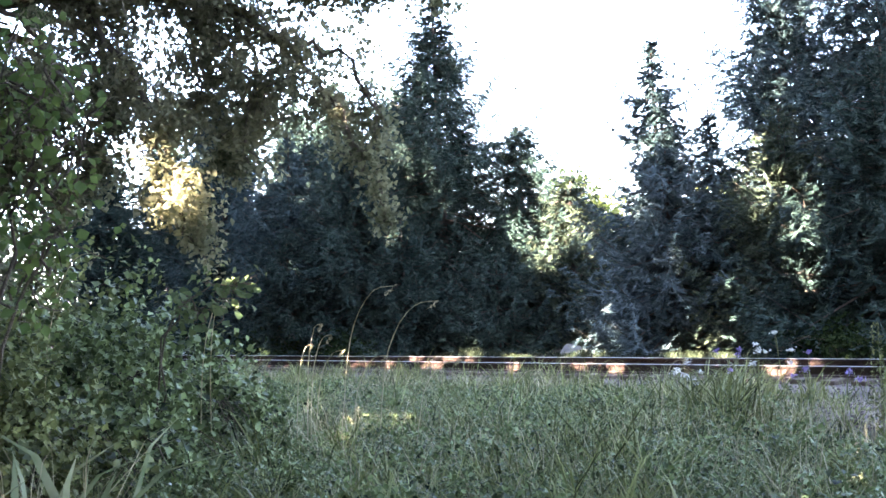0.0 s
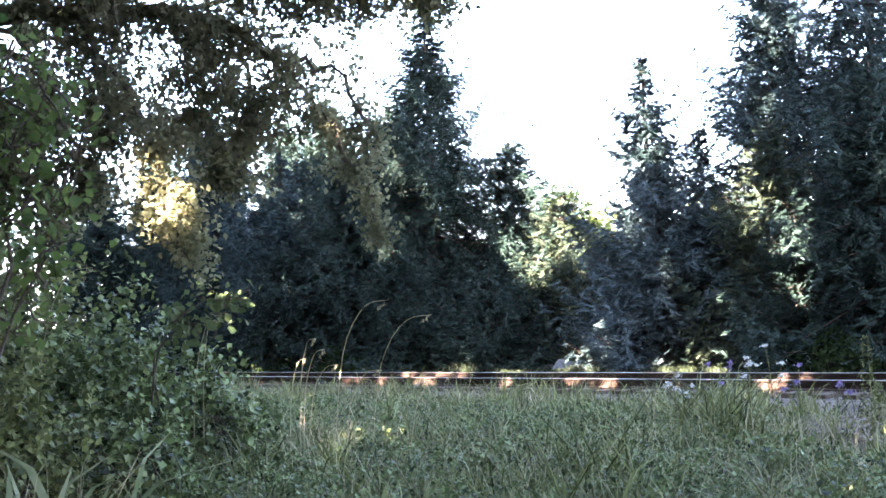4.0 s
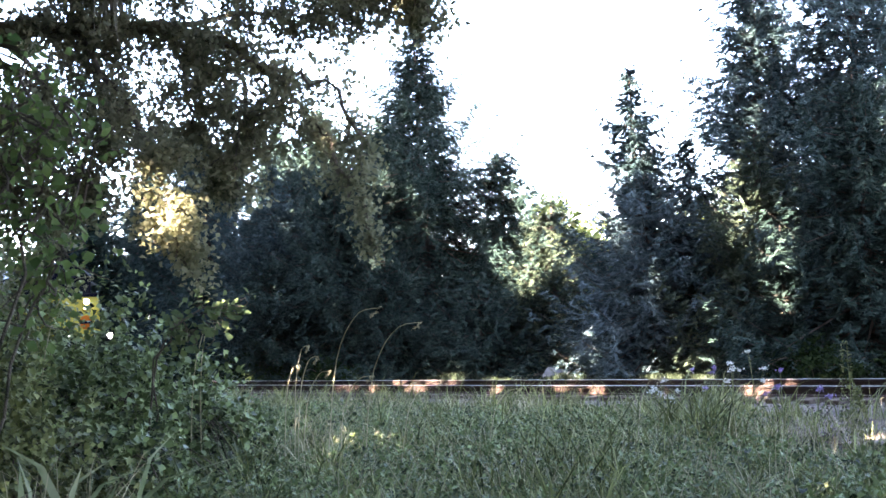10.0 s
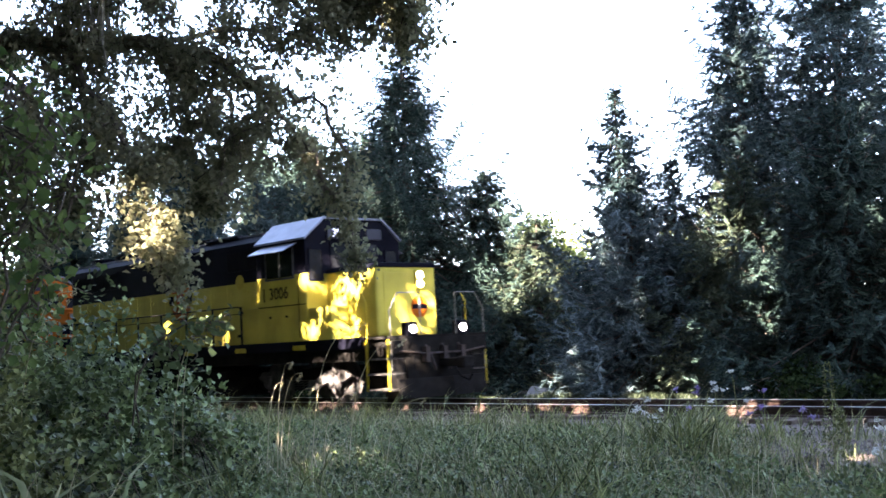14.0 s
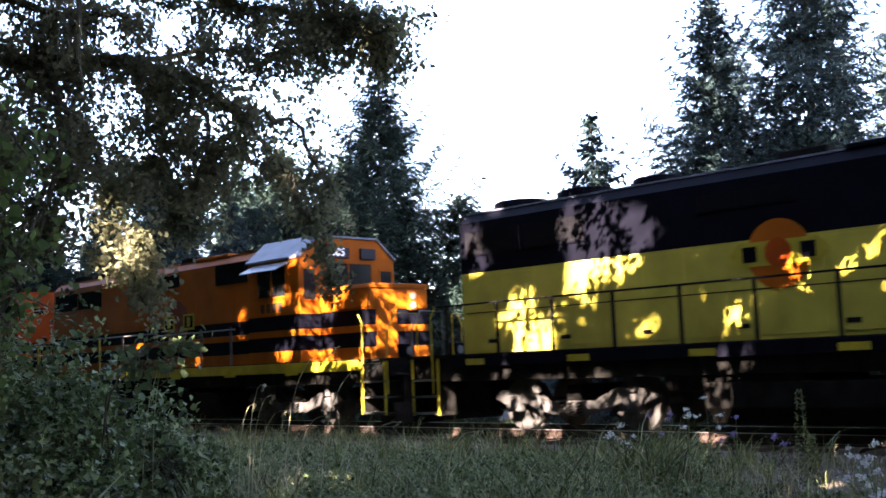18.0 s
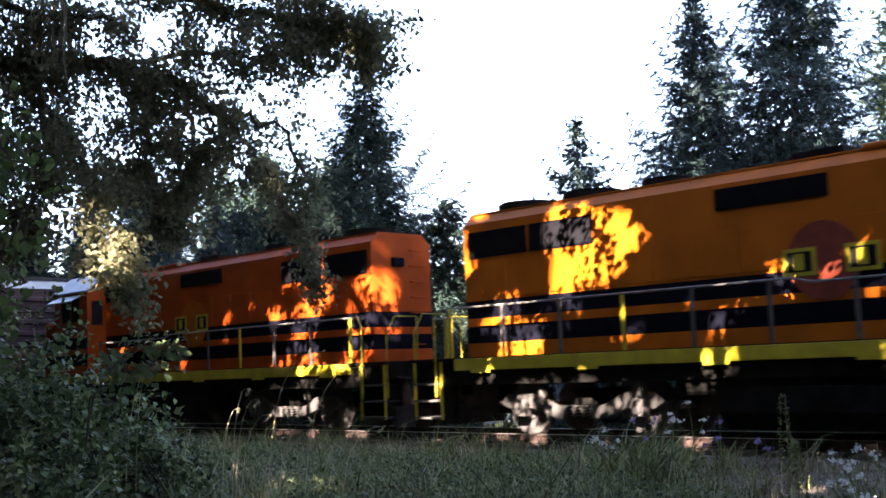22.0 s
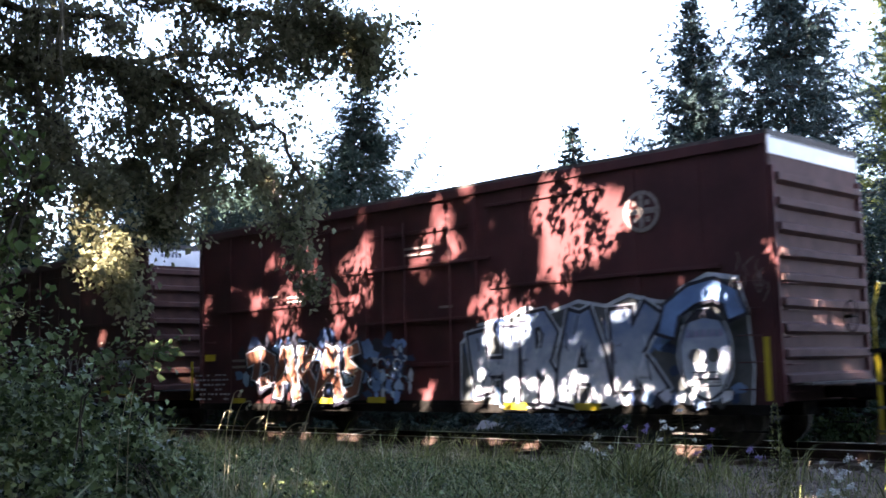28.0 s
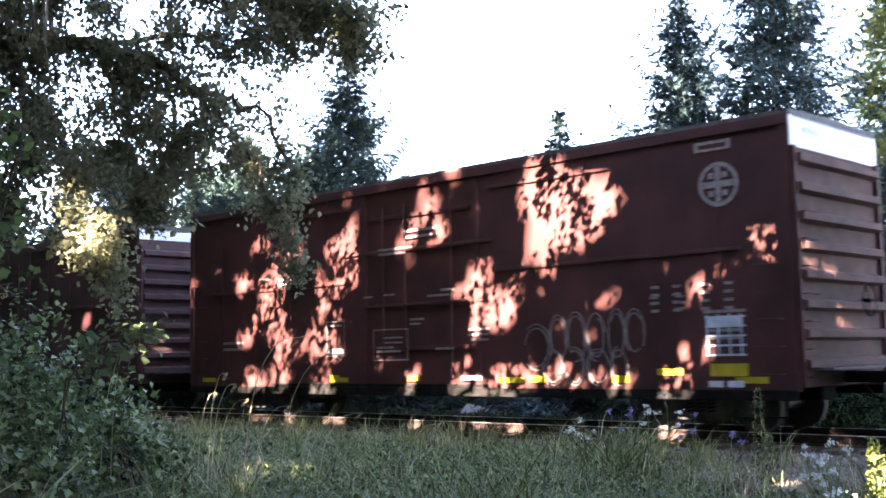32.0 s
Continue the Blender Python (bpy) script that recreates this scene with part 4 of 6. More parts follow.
def build_tall_clump(x, y, count, height, mat, width, seed, label, spread=0.35):
    rng = np.random.RandomState(seed)
    ob = new("tall_grass_clump")
    ob.location = (x, y, 0)
    tagged(ob, label, "grass clump")
    for i in range(6):
        n = count // 6
        cx, cy = rng.normal(0, spread * 0.8, 2)
        v, f = blades(cx + rng.normal(0, spread * 0.5, n), cy + rng.normal(0, spread * 0.5, n), height * rng.uniform(0.6, 1.15, n), width, rng, 0.9)
        part("blade_tuft", tri_mesh("blade_tuft", v, f, [mat]), None, ob)


def build_sapling():
    """A maple sapling that holds a flat spray of pale leaves over the brambles."""
    rng = np.random.RandomState(3)
    ob = new("maple_sapling")
    ob.location = (-9.7, 4.9, GROUND - 0.05)
    tagged(ob, "maple sapling with a flat spray of pale green leaves", "sapling")
    off = -np.array(ob.location)
    acc, lv = [[], []], []
    for ctrl in ([(-9.7, 4.9, -0.4), (-9.5, 4.9, 1.2), (-9.25, 5.1, 1.62), (-8.95, 5.5, 1.62)], [(-9.7, 4.9, -0.4), (-9.55, 4.9, 1.0), (-9.3, 5.0, 1.45), (-9.05, 5.25, 1.42)]):
        bough(acc, lv, np.array(ctrl) + off, 0.012, 16, rng, 0.1, 5, 0.16, start=0.6)
    part("stem", tube_mesh("stem", acc, M_BARK), None, ob)
    v, f = leaves(np.concatenate(lv), 0.085, rng, droop=0.2, spread=0.5)
    part("foliage", tri_mesh("foliage", v, f, [L_MAPLE]), None, ob)


L_OAK_DENSE = leaf_material("shade_leaves", (0.03, 0.05, 0.02), (0.08, 0.11, 0.04), 0.12)
build_ground()
build_track()
FIRS = [
    (-29.8, 26.0, 13.2, 6.3, L_FIR, "tall dark fir with drooping boughs beside the track", 0.08),
    (-26.7, 27.0, 7.5, 3.7, L_FIR, "slender fir standing behind a taller one", 0.03),
    (-25.0, 27.4, 5.6, 2.9, L_TIPS, "young fir with sunlit yellow-green tips", 0.03),
    (-34.2, 22.6, 8.2, 4.2, L_SPRUCE, "dense blue-green spruce among dark firs", 0.02),
    (-30.8, 22.9, 7.6, 4.2, L_FIR, "dark fir close beside other firs", 0.02),
    (-40.6, 23.6, 10.8, 4.3, L_SPRUCE, "blue-green spruce far along the track", 0.03),
    (-47.0, 27.0, 12.0, 4.8, L_FIR, "dark fir in the second row", 0.03),
    (-43.0, 31.0, 12.4, 4.8, L_FIR, "dark fir far behind the track", 0.03),
    (-36.5, 30.0, 11.0, 4.6, L_FIR, "dark fir far behind the track", 0.03),
    (-54.0, 36.0, 14.5, 5.6, L_FIR, "dark fir far behind the track", 0.03),
    (-60.0, 31.0, 14.0, 5.4, L_FIR, "dark fir far behind the track", 0.03),
    (-51.0, 23.0, 10.0, 4.8, L_FIR, "dark fir far along the track", 0.03),
    (-38.0, 26.0, 8.6, 4.0, L_FIR, "dark fir in the second row", 0.03),
    (-33.2, 26.5, 9.4, 3.8, L_FIR, "dark fir in the second row", 0.03),
    (-28.0, 22.7, 4.4, 2.7, L_FIR, "young fir with boughs down to the ground", 0.02),
    (-24.6, 23.6, 3.0, 2.6, L_FIR, "low spreading young fir beside the track", 0.02),
    (-32.6, 21.4, 4.4, 2.6, L_FIR, "young fir with boughs down to the ground", 0.02),
    (-37.6, 21.4, 5.0, 2.8, L_FIR, "young fir with boughs down to the ground", 0.02),
    (-20.5, 26.4, 9.2, 3.0, L_SPRUCE, "narrow pointed blue-green spruce", 0.03),
    (-18.9, 24.6, 5.5, 2.9, L_SILVER, "bushy silver-blue spruce beside a taller one", 0.02),
    (-17.3, 24.9, 3.4, 1.9, L_FIR, "young spruce in a group of conifers", 0.02),
    (-19.0, 27.0, 6.9, 2.2, L_SPRUCE, "thin young spruce with an open tip", 0.03),
    (-16.9, 27.4, 12.4, 4.3, L_SPRUCE, "very tall fir with an open crown", 0.05),
    (-14.4, 28.2, 14.4, 5.0, L_SPRUCE, "very tall fir with an open crown", 0.05),
    (-15.5, 24.8, 6.1, 2.9, L_TIPS, "broad spruce catching patches of sun", 0.05),
    (-12.3, 24.1, 6.9, 3.7, L_FIR, "broad dark fir with hanging boughs", 0.04),
    (-14.0, 23.2, 3.6, 1.9, L_FIR, "low young fir before taller ones", 0.03),
    (-9.0, 25.5, 9.0, 3.4, L_FIR, "broad dark fir at the end of the row", 0.03),
    (-14.2, 36.0, 16.5, 4.2, L_SHRUB, "tall sunlit tree with yellowing foliage", 0.2),
]
for seed, (x, y, height, radius, mat, label, bare) in enumerate(FIRS):
    far = y > 29 and x < -30 or x < -45
    build_conifer(x, y, height, radius, mat, seed + 1, label, bare, 0.8 if far else 1.0, spire=0.95 if mat is L_SPRUCE else 1.05 if height > 13 else 0.8, needle=1.35 if far else 1.0)
build_broadleaf(-32.5, 35.3, 6.4, 2.4, L_SHRUB, 31, "sunlit broadleaf tree beyond the firs")
build_broadleaf(-34.5, 40.0, 6.2, 2.6, L_SHRUB, 32, "sunlit broadleaf tree beyond the firs")
build_broadleaf(-27.0, 31.0, 4.2, 1.4, L_SHRUB, 33, "sunlit shrub between the conifers")
build_broadleaf(-25.6, 29.6, 2.6, 1.5, L_SHRUB, 35, "low sunlit shrub between the conifers", 6000, 0.12)
build_broadleaf(-30.0, 44.0, 6.0, 3.0, L_SHRUB, 34, "sunlit broadleaf tree beyond the firs")
build_oak()
build_hazel()
build_mound("bramble_bush", -12.6, 4.0, 2.3, 1.7, 2.05, 17000, 0.080, L_BRAMBLE, 1, "big heap of green blackberry brambles", canes=30)
build_mound("bramble_bush", -11.4, 5.2, 1.3, 1.1, 1.42, 10500, 0.076, L_BRAMBLE, 2, "rounded blackberry bush beside taller brambles", canes=24)
build_mound("bramble_bush", -10.9, 6.05, 0.8, 0.8, 0.92, 5600, 0.072, L_BRAMBLE, 3, "low blackberry bush at the edge of the grass", canes=20)
build_mound("bramble_bush", -10.0, 4.6, 1.2, 1.0, 0.72, 8000, 0.074, L_BRAMBLE, 4, "low tangle of brambles and nettles", canes=24)
build_mound("bramble_bush", -9.4, 3.4, 1.1, 1.1, 1.0, 8500, 0.066, L_NETTLE, 5, "low tangle of brambles and dry stalks", canes=24)
build_mound("bramble_bush", -12.7, 4.75, 1.0, 0.9, 2.75, 8000, 0.078, L_NETTLE, 7, "tall brambles climbing into the oak", canes=24)
build_mound("bramble_bush", -10.4, 3.3, 1.0, 0.9, 1.75, 7000, 0.075, L_NETTLE, 6, "tall tangle of nettles and brambles under the oak", canes=24)
# low shrubs whose near-black leaves stand in for shade under the firs
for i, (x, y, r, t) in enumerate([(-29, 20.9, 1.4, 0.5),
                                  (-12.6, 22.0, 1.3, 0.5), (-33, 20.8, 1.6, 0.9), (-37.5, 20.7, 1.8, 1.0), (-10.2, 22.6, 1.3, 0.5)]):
    build_mound("undergrowth_shrub", x, y, r, r * 0.7, t, 2600, 0.085, L_UNDER, 40 + i, "low leafy shrub, coloured dark for shade, along the far side of the track", "shrub", 6)
build_far_verge()
build_grass()
build_shade_wood()
build_side_screens()
build_shade_canopy()
build_sapling()
for i, (x, y, tip) in enumerate([(-9.8, 7.0, (-9.36, 7.5, 1.56)), (-9.5, 7.25, (-9.08, 7.83, 1.38)), (-9.95, 6.7, (-9.84, 6.88, 1.2)), (-9.98, 6.75, (-9.78, 6.95, 1.08)),
                                 (-10.0, 6.6, (-9.9, 6.8, 1.0)), (-9.9, 6.75, (-9.66, 7.02, 0.92)), (-9.2, 7.5, (-8.85, 7.9, 0.75)), (-9.6, 7.0, (-9.3, 7.3, 0.85)),
                                 (-8.6, 8.2, (-8.3, 8.5, 0.62)), (-7.4, 9.2, (-7.15, 9.4, 0.66)), (-10.2, 5.6, (-10.0, 5.9, 1.5)), (-10.15, 5.7, (-10.05, 5.85, 1.45)), (-9.9, 3.9, (-9.4, 4.3, 1.95))]):
    build_stalk(x, y, tip, 60 + i)
for i, (x, y, z, m, lab) in enumerate([
        (-7.56, 10.57, 0.70, L_PURPLE, "pale purple thistle heads on a leafy stem"), (-6.99, 10.96, 0.82, L_PETAL, "white wild carrot flowers on thin stems"),
        (-6.8, 11.08, 0.6, L_PURPLE, "purple knapweed flower beside the gravel"), (-7.25, 10.8, 0.68, L_PETAL, "white wild carrot flowers on thin stems"),
        (-7.9, 10.4, 0.62, L_PETAL, "white wild carrot flowers on thin stems"), (-6.5, 11.2, 0.45, L_PURPLE, "purple knapweed flower beside the gravel"),
        (-5.6, 11.4, 0.35, L_PETAL, "white wild carrot flowers on thin stems"), (-3.42, 7.2, 0.70, L_PETAL, "white yarrow heads on stiff pale stems"),
        (-3.5, 7.35, 0.5, L_PETAL, "white yarrow heads on stiff pale stems"), (-3.35, 7.1, 0.55, L_PETAL, "white yarrow heads on stiff pale stems"),
        (-8.4, 11.3, 0.4, L_PETAL, "white wild carrot flowers on thin stems")]):
    build_flower(x, y, z, m, 80 + i, lab)
build_spike_weed(-6.2, 11.42, 0.93, 95, L_GRASS, "tall grey-green mullein-like weed spike")
build_spike_weed(-6.05, 11.35, 0.45, 96, L_GRASS, "grey-green weed spike beside a taller one")
build_spike_weed(-3.14, 7.3, 0.76, 97, L_SHRUB, "bright yellow-green goldenrod plant in the sun")
build_spike_weed(-3.08, 7.22, 0.66, 98, L_SHRUB, "bright yellow-green goldenrod plant in the sun")
build_tall_clump(-5.9, 2.3, 46, 1.12, L_BROAD, 0.034, 101, "clump of pale broad-leaved grass beside brambles", 0.22)
build_tall_clump(-6.4, 2.45, 90, 1.1, L_DRY, 0.0045, 102, "clump of pale dry grass beside brambles", 0.25)
build_tall_clump(-7.7, 10.75, 240, 0.85, L_GRASS, 0.008, 103, "tall tuft of meadow grass by the gravel", 0.32)
for i, (x, y) in enumerate(((-15.9, 12.2), (-15.0, 12.6), (-14.6, 13.3), (-13.6, 12.9), (-12.9, 13.4), (-16.6, 12.9), (-10.8, 13.2))):
    build_tall_clump(x, y, 48, 0.42 + 0.05 * (i % 3), L_DRY, 0.007, 110 + i, "small tuft of bleached dry grass beside the rails", 0.16)
build_tall_clump(-9.9, 6.9, 90, 0.7, L_DRY, 0.005, 104, "tuft of straw-coloured grass at the bramble edge", 0.2)


def build_white_sheet():
    ob = new("metal_sheet", None)
    ob.location = (-21.2, 23.1, GROUND)
    tagged(ob, "bent grey metal sheet lying beyond the track", "metal sheet")
    bm = prism([(-0.4, 0.0), (0.4, 0.0), (0.4, 0.02), (0.2, 0.05), (-0.2, 0.03), (-0.4, 0.02)], -0.32, 0.32, 0.004)
    p = part("panel", bm, M_RAIL_GREY, ob)
    p.matrix_basis = pose(0, 0, 0.12, 18, 12, 30)


build_white_sheet()


def build_dirt():
    """A bare strip of packed dirt and gravel between the grass and the ballast."""
    rng = np.random.RandomState(9)
    n = 60
    top = [(-9.3 + 0.24 * i, 12.3 + 0.35 * math.sin(i * 0.9) + (1.6 if i < 2 else 0)) for i in range(n)]
    bot = [(x, 14.95) for x, y in top]
    vs = [(x, y, GROUND + 0.05) for x, y in top] + [(x, y, GROUND + 0.055) for x, y in bot]
    f = [(i, i + 1, n + i + 1, n + i) for i in range(n - 1)]
    ob = new("dirt_strip", tri_mesh("dirt_strip", vs, f, [M_DIRT]))
    tagged(ob, "bare packed dirt and gravel beside the track", "dirt", kind="structure")
    # pebbles lying on it
    n = 4200
    x, y = rng.uniform(-9.3, 0, n), rng.uniform(11.9, 14.9, n)
    o = np.array([[1, 0, 0], [-1, 0, 0], [0, 1, 0], [0, -1, 0], [0, 0, 0.7], [0, 0, -0.7]]) * 0.5
    s = 0.018 + 0.045 * rng.uniform(0, 1, (n, 1, 1)) ** 2
    v = np.stack([x, y, np.full(n, GROUND + 0.056)], -1)[:, None, :] + o[None] * s * rng.uniform(0.6, 1.4, (n, 6, 1))
    tri = np.array([[0, 2, 4], [2, 1, 4], [1, 3, 4], [3, 0, 4], [2, 0, 5], [1, 2, 5], [3, 1, 5], [0, 3, 5]])
    f = (np.arange(n)[:, None, None] * 6 + tri[None]).reshape(-1, 3)
    st = new("gravel", tri_mesh("gravel", v, f, [M_BALLAST]))
    tagged(st, "scattered grey pebbles on bare dirt", "gravel", kind="stuff")


build_dirt()


# ---- the train ----
def train_x(t):
    """How far the train has come along the track at t seconds."""
    d = t - 25
    return -22.840 + 4.8239 * d - 0.00724 * d * d + 0.17 * max(0.0, 13.6 - t)


STEP_ROWS = [i * 2.0 for i in range(17)]
ROLLING = []       # (wheelset, its place on the car, its radius)
CARS = []          # (car, its place in the train, turned end for end)


def build_wheelset(parent, x, r):
    bm = bmesh.new()
    cyl(bm, (0, -0.98, 0), (0, 0.98, 0), 0.085, n=10)
    for s in (-1, 1):
        cyl(bm, (0, s * 0.70, 0), (0, s * 0.83, 0), r, n=28)
        cyl(bm, (0, s * 0.665, 0), (0, s * 0.70, 0), r + 0.026, n=28)
        cyl(bm, (0, s * 0.83, 0), (0, s * 0.86, 0), r * 0.45, n=12)
        for k in range(3):
            a = k * 2.09
            cyl(bm, (math.cos(a) * r * 0.66, s * 0.82, math.sin(a) * r * 0.66), (math.cos(a) * r * 0.66, s * 0.845, math.sin(a) * r * 0.66), r * 0.1, n=6)
    ob = part("wheelset", bm, M_CAST, parent, "worn steel wheels on an axle")
    ob.location = (x, 0, r)
    ROLLING.append((ob, x, r))


def build_truck(parent, x, base, r, heavy):
    """A two-axle truck: side frames, springs, journal boxes, brake parts and wheels."""
    for s in (-1, 1):
        y = s * 1.02
        bm = bmesh.new()
        h = base / 2
        if heavy:
            prof = [(-h - 0.55, 0.62), (-h - 0.35, 0.78), (-h + 0.3, 0.80), (-0.55, 0.56), (0.55, 0.56), (h - 0.3, 0.80), (h + 0.35, 0.78), (h + 0.55, 0.62),
                    (h + 0.28, 0.50), (h - 0.25, 0.52), (0.5, 0.32), (-0.5, 0.32), (-h + 0.25, 0.52), (-h - 0.28, 0.50)]
        else:
            prof = [(-h - 0.22, 0.44), (-h - 0.15, 0.62), (-0.4, 0.70), (0.4, 0.70), (h + 0.15, 0.62), (h + 0.22, 0.44), (h - 0.2, 0.40), (0.42, 0.2), (-0.42, 0.2), (-h + 0.2, 0.40)]
        bm = plate(prof, s * 0.13, y - s * 0.06)
        fr = part("truck_frame", bm, M_CAST, parent, "grimy cast steel side frame")
        fr.location.x = x
        for k in (-0.2, 0, 0.2):
            bm = bmesh.new()
            pipe(bm, [(k + 0.065 * math.cos(j * 0.9), y + s * 0.06 + 0.065 * math.sin(j * 0.9), 0.30 + j * 0.0085) for j in range(31)], 0.016, 5)
            sp = part("truck_spring", bm, M_GRIME, parent)
            sp.location.x = x
        for ax in (-h, h):
            bm = boxed(-0.15, 0.15, y - 0.02, y + 0.16 * s, r - 0.15, r + 0.17, 0.03) if s > 0 else boxed(-0.15, 0.15, y - 0.16, y + 0.02, r - 0.15, r + 0.17, 0.03)
            cyl(bm, (0, y + s * 0.14, r), (0, y + s * 0.22, r), 0.10, n=12)
            j = part("journal_box", bm, M_CAST, parent, "pale dusty journal box")
            j.location.x = x + ax
            if heavy:
                bm = bmesh.new()
                cyl(bm, (0.33, y + s * 0.12, 0.72), (0.33, y + s * 0.12, 1.02), 0.085, n=10)
                pipe(bm, [(0.33, y + s * 0.12, 0.72), (0.42, y + s * 0.1, 0.35), (0.36, y + s * 0.02, 0.25)], 0.025)
                b = part("brake_cylinder", bm, M_CAST, parent)
                b.location.x = x + ax * 0.82
    bo = part("truck_bolster", boxed(x - 0.2, x + 0.2, -0.95, 0.95, 0.55, 0.85, 0.03), M_GRIME, parent)
    for ax in (-base / 2, base / 2):
        build_wheelset(parent, x + ax, r)


def build_coupler(parent, x, d):
    bm = boxed(min(x, x + d * 0.75), max(x, x + d * 0.75), -0.09, 0.09, 0.78, 0.96, 0.02)
    box(bm, x + d * 0.75 - 0.12, x + d * 0.75 + 0.14, -0.17, 0.15, 0.74, 1.0, 0.04)
    part("coupler", bm, M_GRIME, parent, "cast steel knuckle coupler")
    bm = bmesh.new()
    pipe(bm, [(x, 0.3, 0.9), (x + d * 0.25, 0.32, 0.55), (x + d * 0.6, 0.25, 0.45), (x + d * 0.85, 0.12, 0.6)], 0.022)
    part("air_hose", bm, M_GRIME, parent)


def build_locomotive(label, at, turned, main, upper, sill, split, stripes, number, lit, herald):
    """A four-axle road switcher: nose, cab and long narrow hood over a walkway with handrails."""
    car = new("locomotive")
    tagged(car, label, "locomotive", "locomotives of the train")
    CARS.append((car, at, turned))
    part("underframe", boxed(-9.1, 9.1, -1.42, 1.42, 0.98, 1.46, 0.02), M_GRIME, car, "grimy black underframe")
    for s in (-1, 1):
        part("side_sill", boxed(-7.9, 8.25, min(s * 1.42, s * 1.55), max(s * 1.42, s * 1.55), 1.27, 1.50, 0.01), sill, car)
    part("walkway", boxed(-9.2, 9.2, -1.53, 1.53, 1.46, 1.52), M_GRIME, car, "worn black walkway deck")
    # long hood, in its paint bands
    lo, hi, w = -8.1, 4.0, 0.91
    bands = [(1.52, split, main), (split, 4.06, upper)]
    if stripes:
        bands = [(1.52, 1.80, main), (1.80, 2.14, M_BLACK), (2.14, 2.30, main), (2.30, 2.65, M_BLACK), (2.65, 4.06, main)]
    for z0, z1, m in bands:
        part("hood_side", boxed(lo, hi, -w, w, z0, z1), m, car)
    part("hood_top", prism([(-w, 4.06), (w, 4.06), (w, 4.22), (w - 0.22, 4.42), (-w + 0.22, 4.42), (-w, 4.22)], lo, hi), upper, car)
    part("roof_edge", prism([(-w + 0.2, 4.425), (-w + 0.2, 4.455), (w - 0.2, 4.455), (w - 0.2, 4.425)], lo + 0.02, hi), M_BLUEGREY if upper is M_BLACK else upper, car)
    for s in (-1, 1):
        y0, y1 = (w, w + 0.014) if s > 0 else (-w - 0.014, -w)
        x = lo + 0.35
        while x < hi - 0.9:
            m = main
            d = part("hood_door", boxed(x, x + 0.78, y0, y1, 2.70 if stripes else 1.60, 3.42 if stripes else split - 0.06, 0.004), m, car)
            for z in (2.85, 3.3) if stripes else (1.8, 2.9):
                part("hinge", boxed(x + 0.05, x + 0.12, y0 - 0.012, y1 + 0.012, z - 0.05, z + 0.05), m, d)
            x += 0.86
        for gx0, gx1, z0, z1 in ((-7.95, -6.42, 3.52, 4.05), (-6.34, -4.8, 3.52, 4.05), (-2.2, -0.2, 3.78, 4.14) if stripes else (-2.35, -0.5, 3.72, 4.05), (1.65, 3.95, 3.66, 4.2) if stripes else (1.7, 3.6, 3.5, 4.05)):
            g = part("grille", boxed(gx0, gx1, min(y0, y1 - 0.0) - (0.01 if s < 0 else 0), max(y0, y1) + (0.01 if s > 0 else 0), z0, z1), M_BLACK, car, "black louvred intake grille")
            gb = bmesh.new()
            k = int((gx1 - gx0) / 0.09)
            for i in range(k):
                xx = gx0 + 0.04 + i * 0.09
                box(gb, xx, xx + 0.03, (w + 0.02) * s - 0.018, (w + 0.02) * s + 0.018, z0 + 0.03, z1 - 0.03)
            part("louvre", gb, M_GRIME, g)
    for fx, fr in ((-7.1, 0.62), (-5.4, 0.62), (-3.7, 0.5)):
        bm = bmesh.new()
        cyl(bm, (fx, 0, 4.42), (fx, 0, 4.60), fr, n=24)
        cyl(bm, (fx, 0, 4.60), (fx, 0, 4.63), fr * 0.9, n=24)
        part("radiator_fan", bm, M_BLACK if upper is M_BLACK else M_GRIME, car, "round roof radiator fan housing")
    part("exhaust_outlet", boxed(-1.1, -0.2, -0.3, 0.3, 4.42, 4.66, 0.03), M_GRIME, car)
    part("dynamic_brake_hatch", boxed(0.3, 2.0, -0.75, 0.75, 4.42, 4.52, 0.03), upper, car)
    # rear end of the hood: ladder rungs, lamp box
    for i in range(7):
        bm = bmesh.new()
        pipe(bm, [(lo - 0.01, -0.62, 1.9 + i * 0.36), (lo - 0.06, -0.62, 1.9 + i * 0.36), (lo - 0.06, -0.25, 1.9 + i * 0.36), (lo - 0.01, -0.25, 1.9 + i * 0.36)], 0.013, 5)
        part("ladder_rung", bm, main, car)
    part("rear_lamp_box", boxed(lo - 0.1, lo, -0.02, 0.32, 3.68, 3.88, 0.02), M_BLACK, car, "black rear headlight box")
    # cab
    c0, c1, cw = 4.0, 6.12, 1.5
    part("cab_body", boxed(c0, c1, -cw, cw, 1.52, 3.16, 0.015), main, car)
    for zy in ((2.30, 2.65), (1.80, 2.14)) if stripes else ():
        part("cab_stripe", boxed(c0 + 0.005, c1 + 0.006, -cw - 0.006, cw + 0.006, *zy), M_BLACK, car)
    um = upper if upper is M_BLACK else main
    prof = [(-cw, 3.16), (cw, 3.16), (cw, 3.98), (0.92, 4.5), (-0.92, 4.5), (-cw, 3.98)]
    part("cab_upper", prism(prof, c0, c1, 0.02), um, car)
    roof = [(-cw - 0.03, 3.98), (-cw - 0.03, 4.03), (-0.92, 4.55), (0.92, 4.55), (cw + 0.03, 4.03), (cw + 0.03, 3.98), (0.9, 4.505), (-0.9, 4.505)]
    part("cab_roof", prism(roof, c0 - 0.04, c1 + 0.05), M_BLUEGREY, car, "pale blue-grey cab roof")
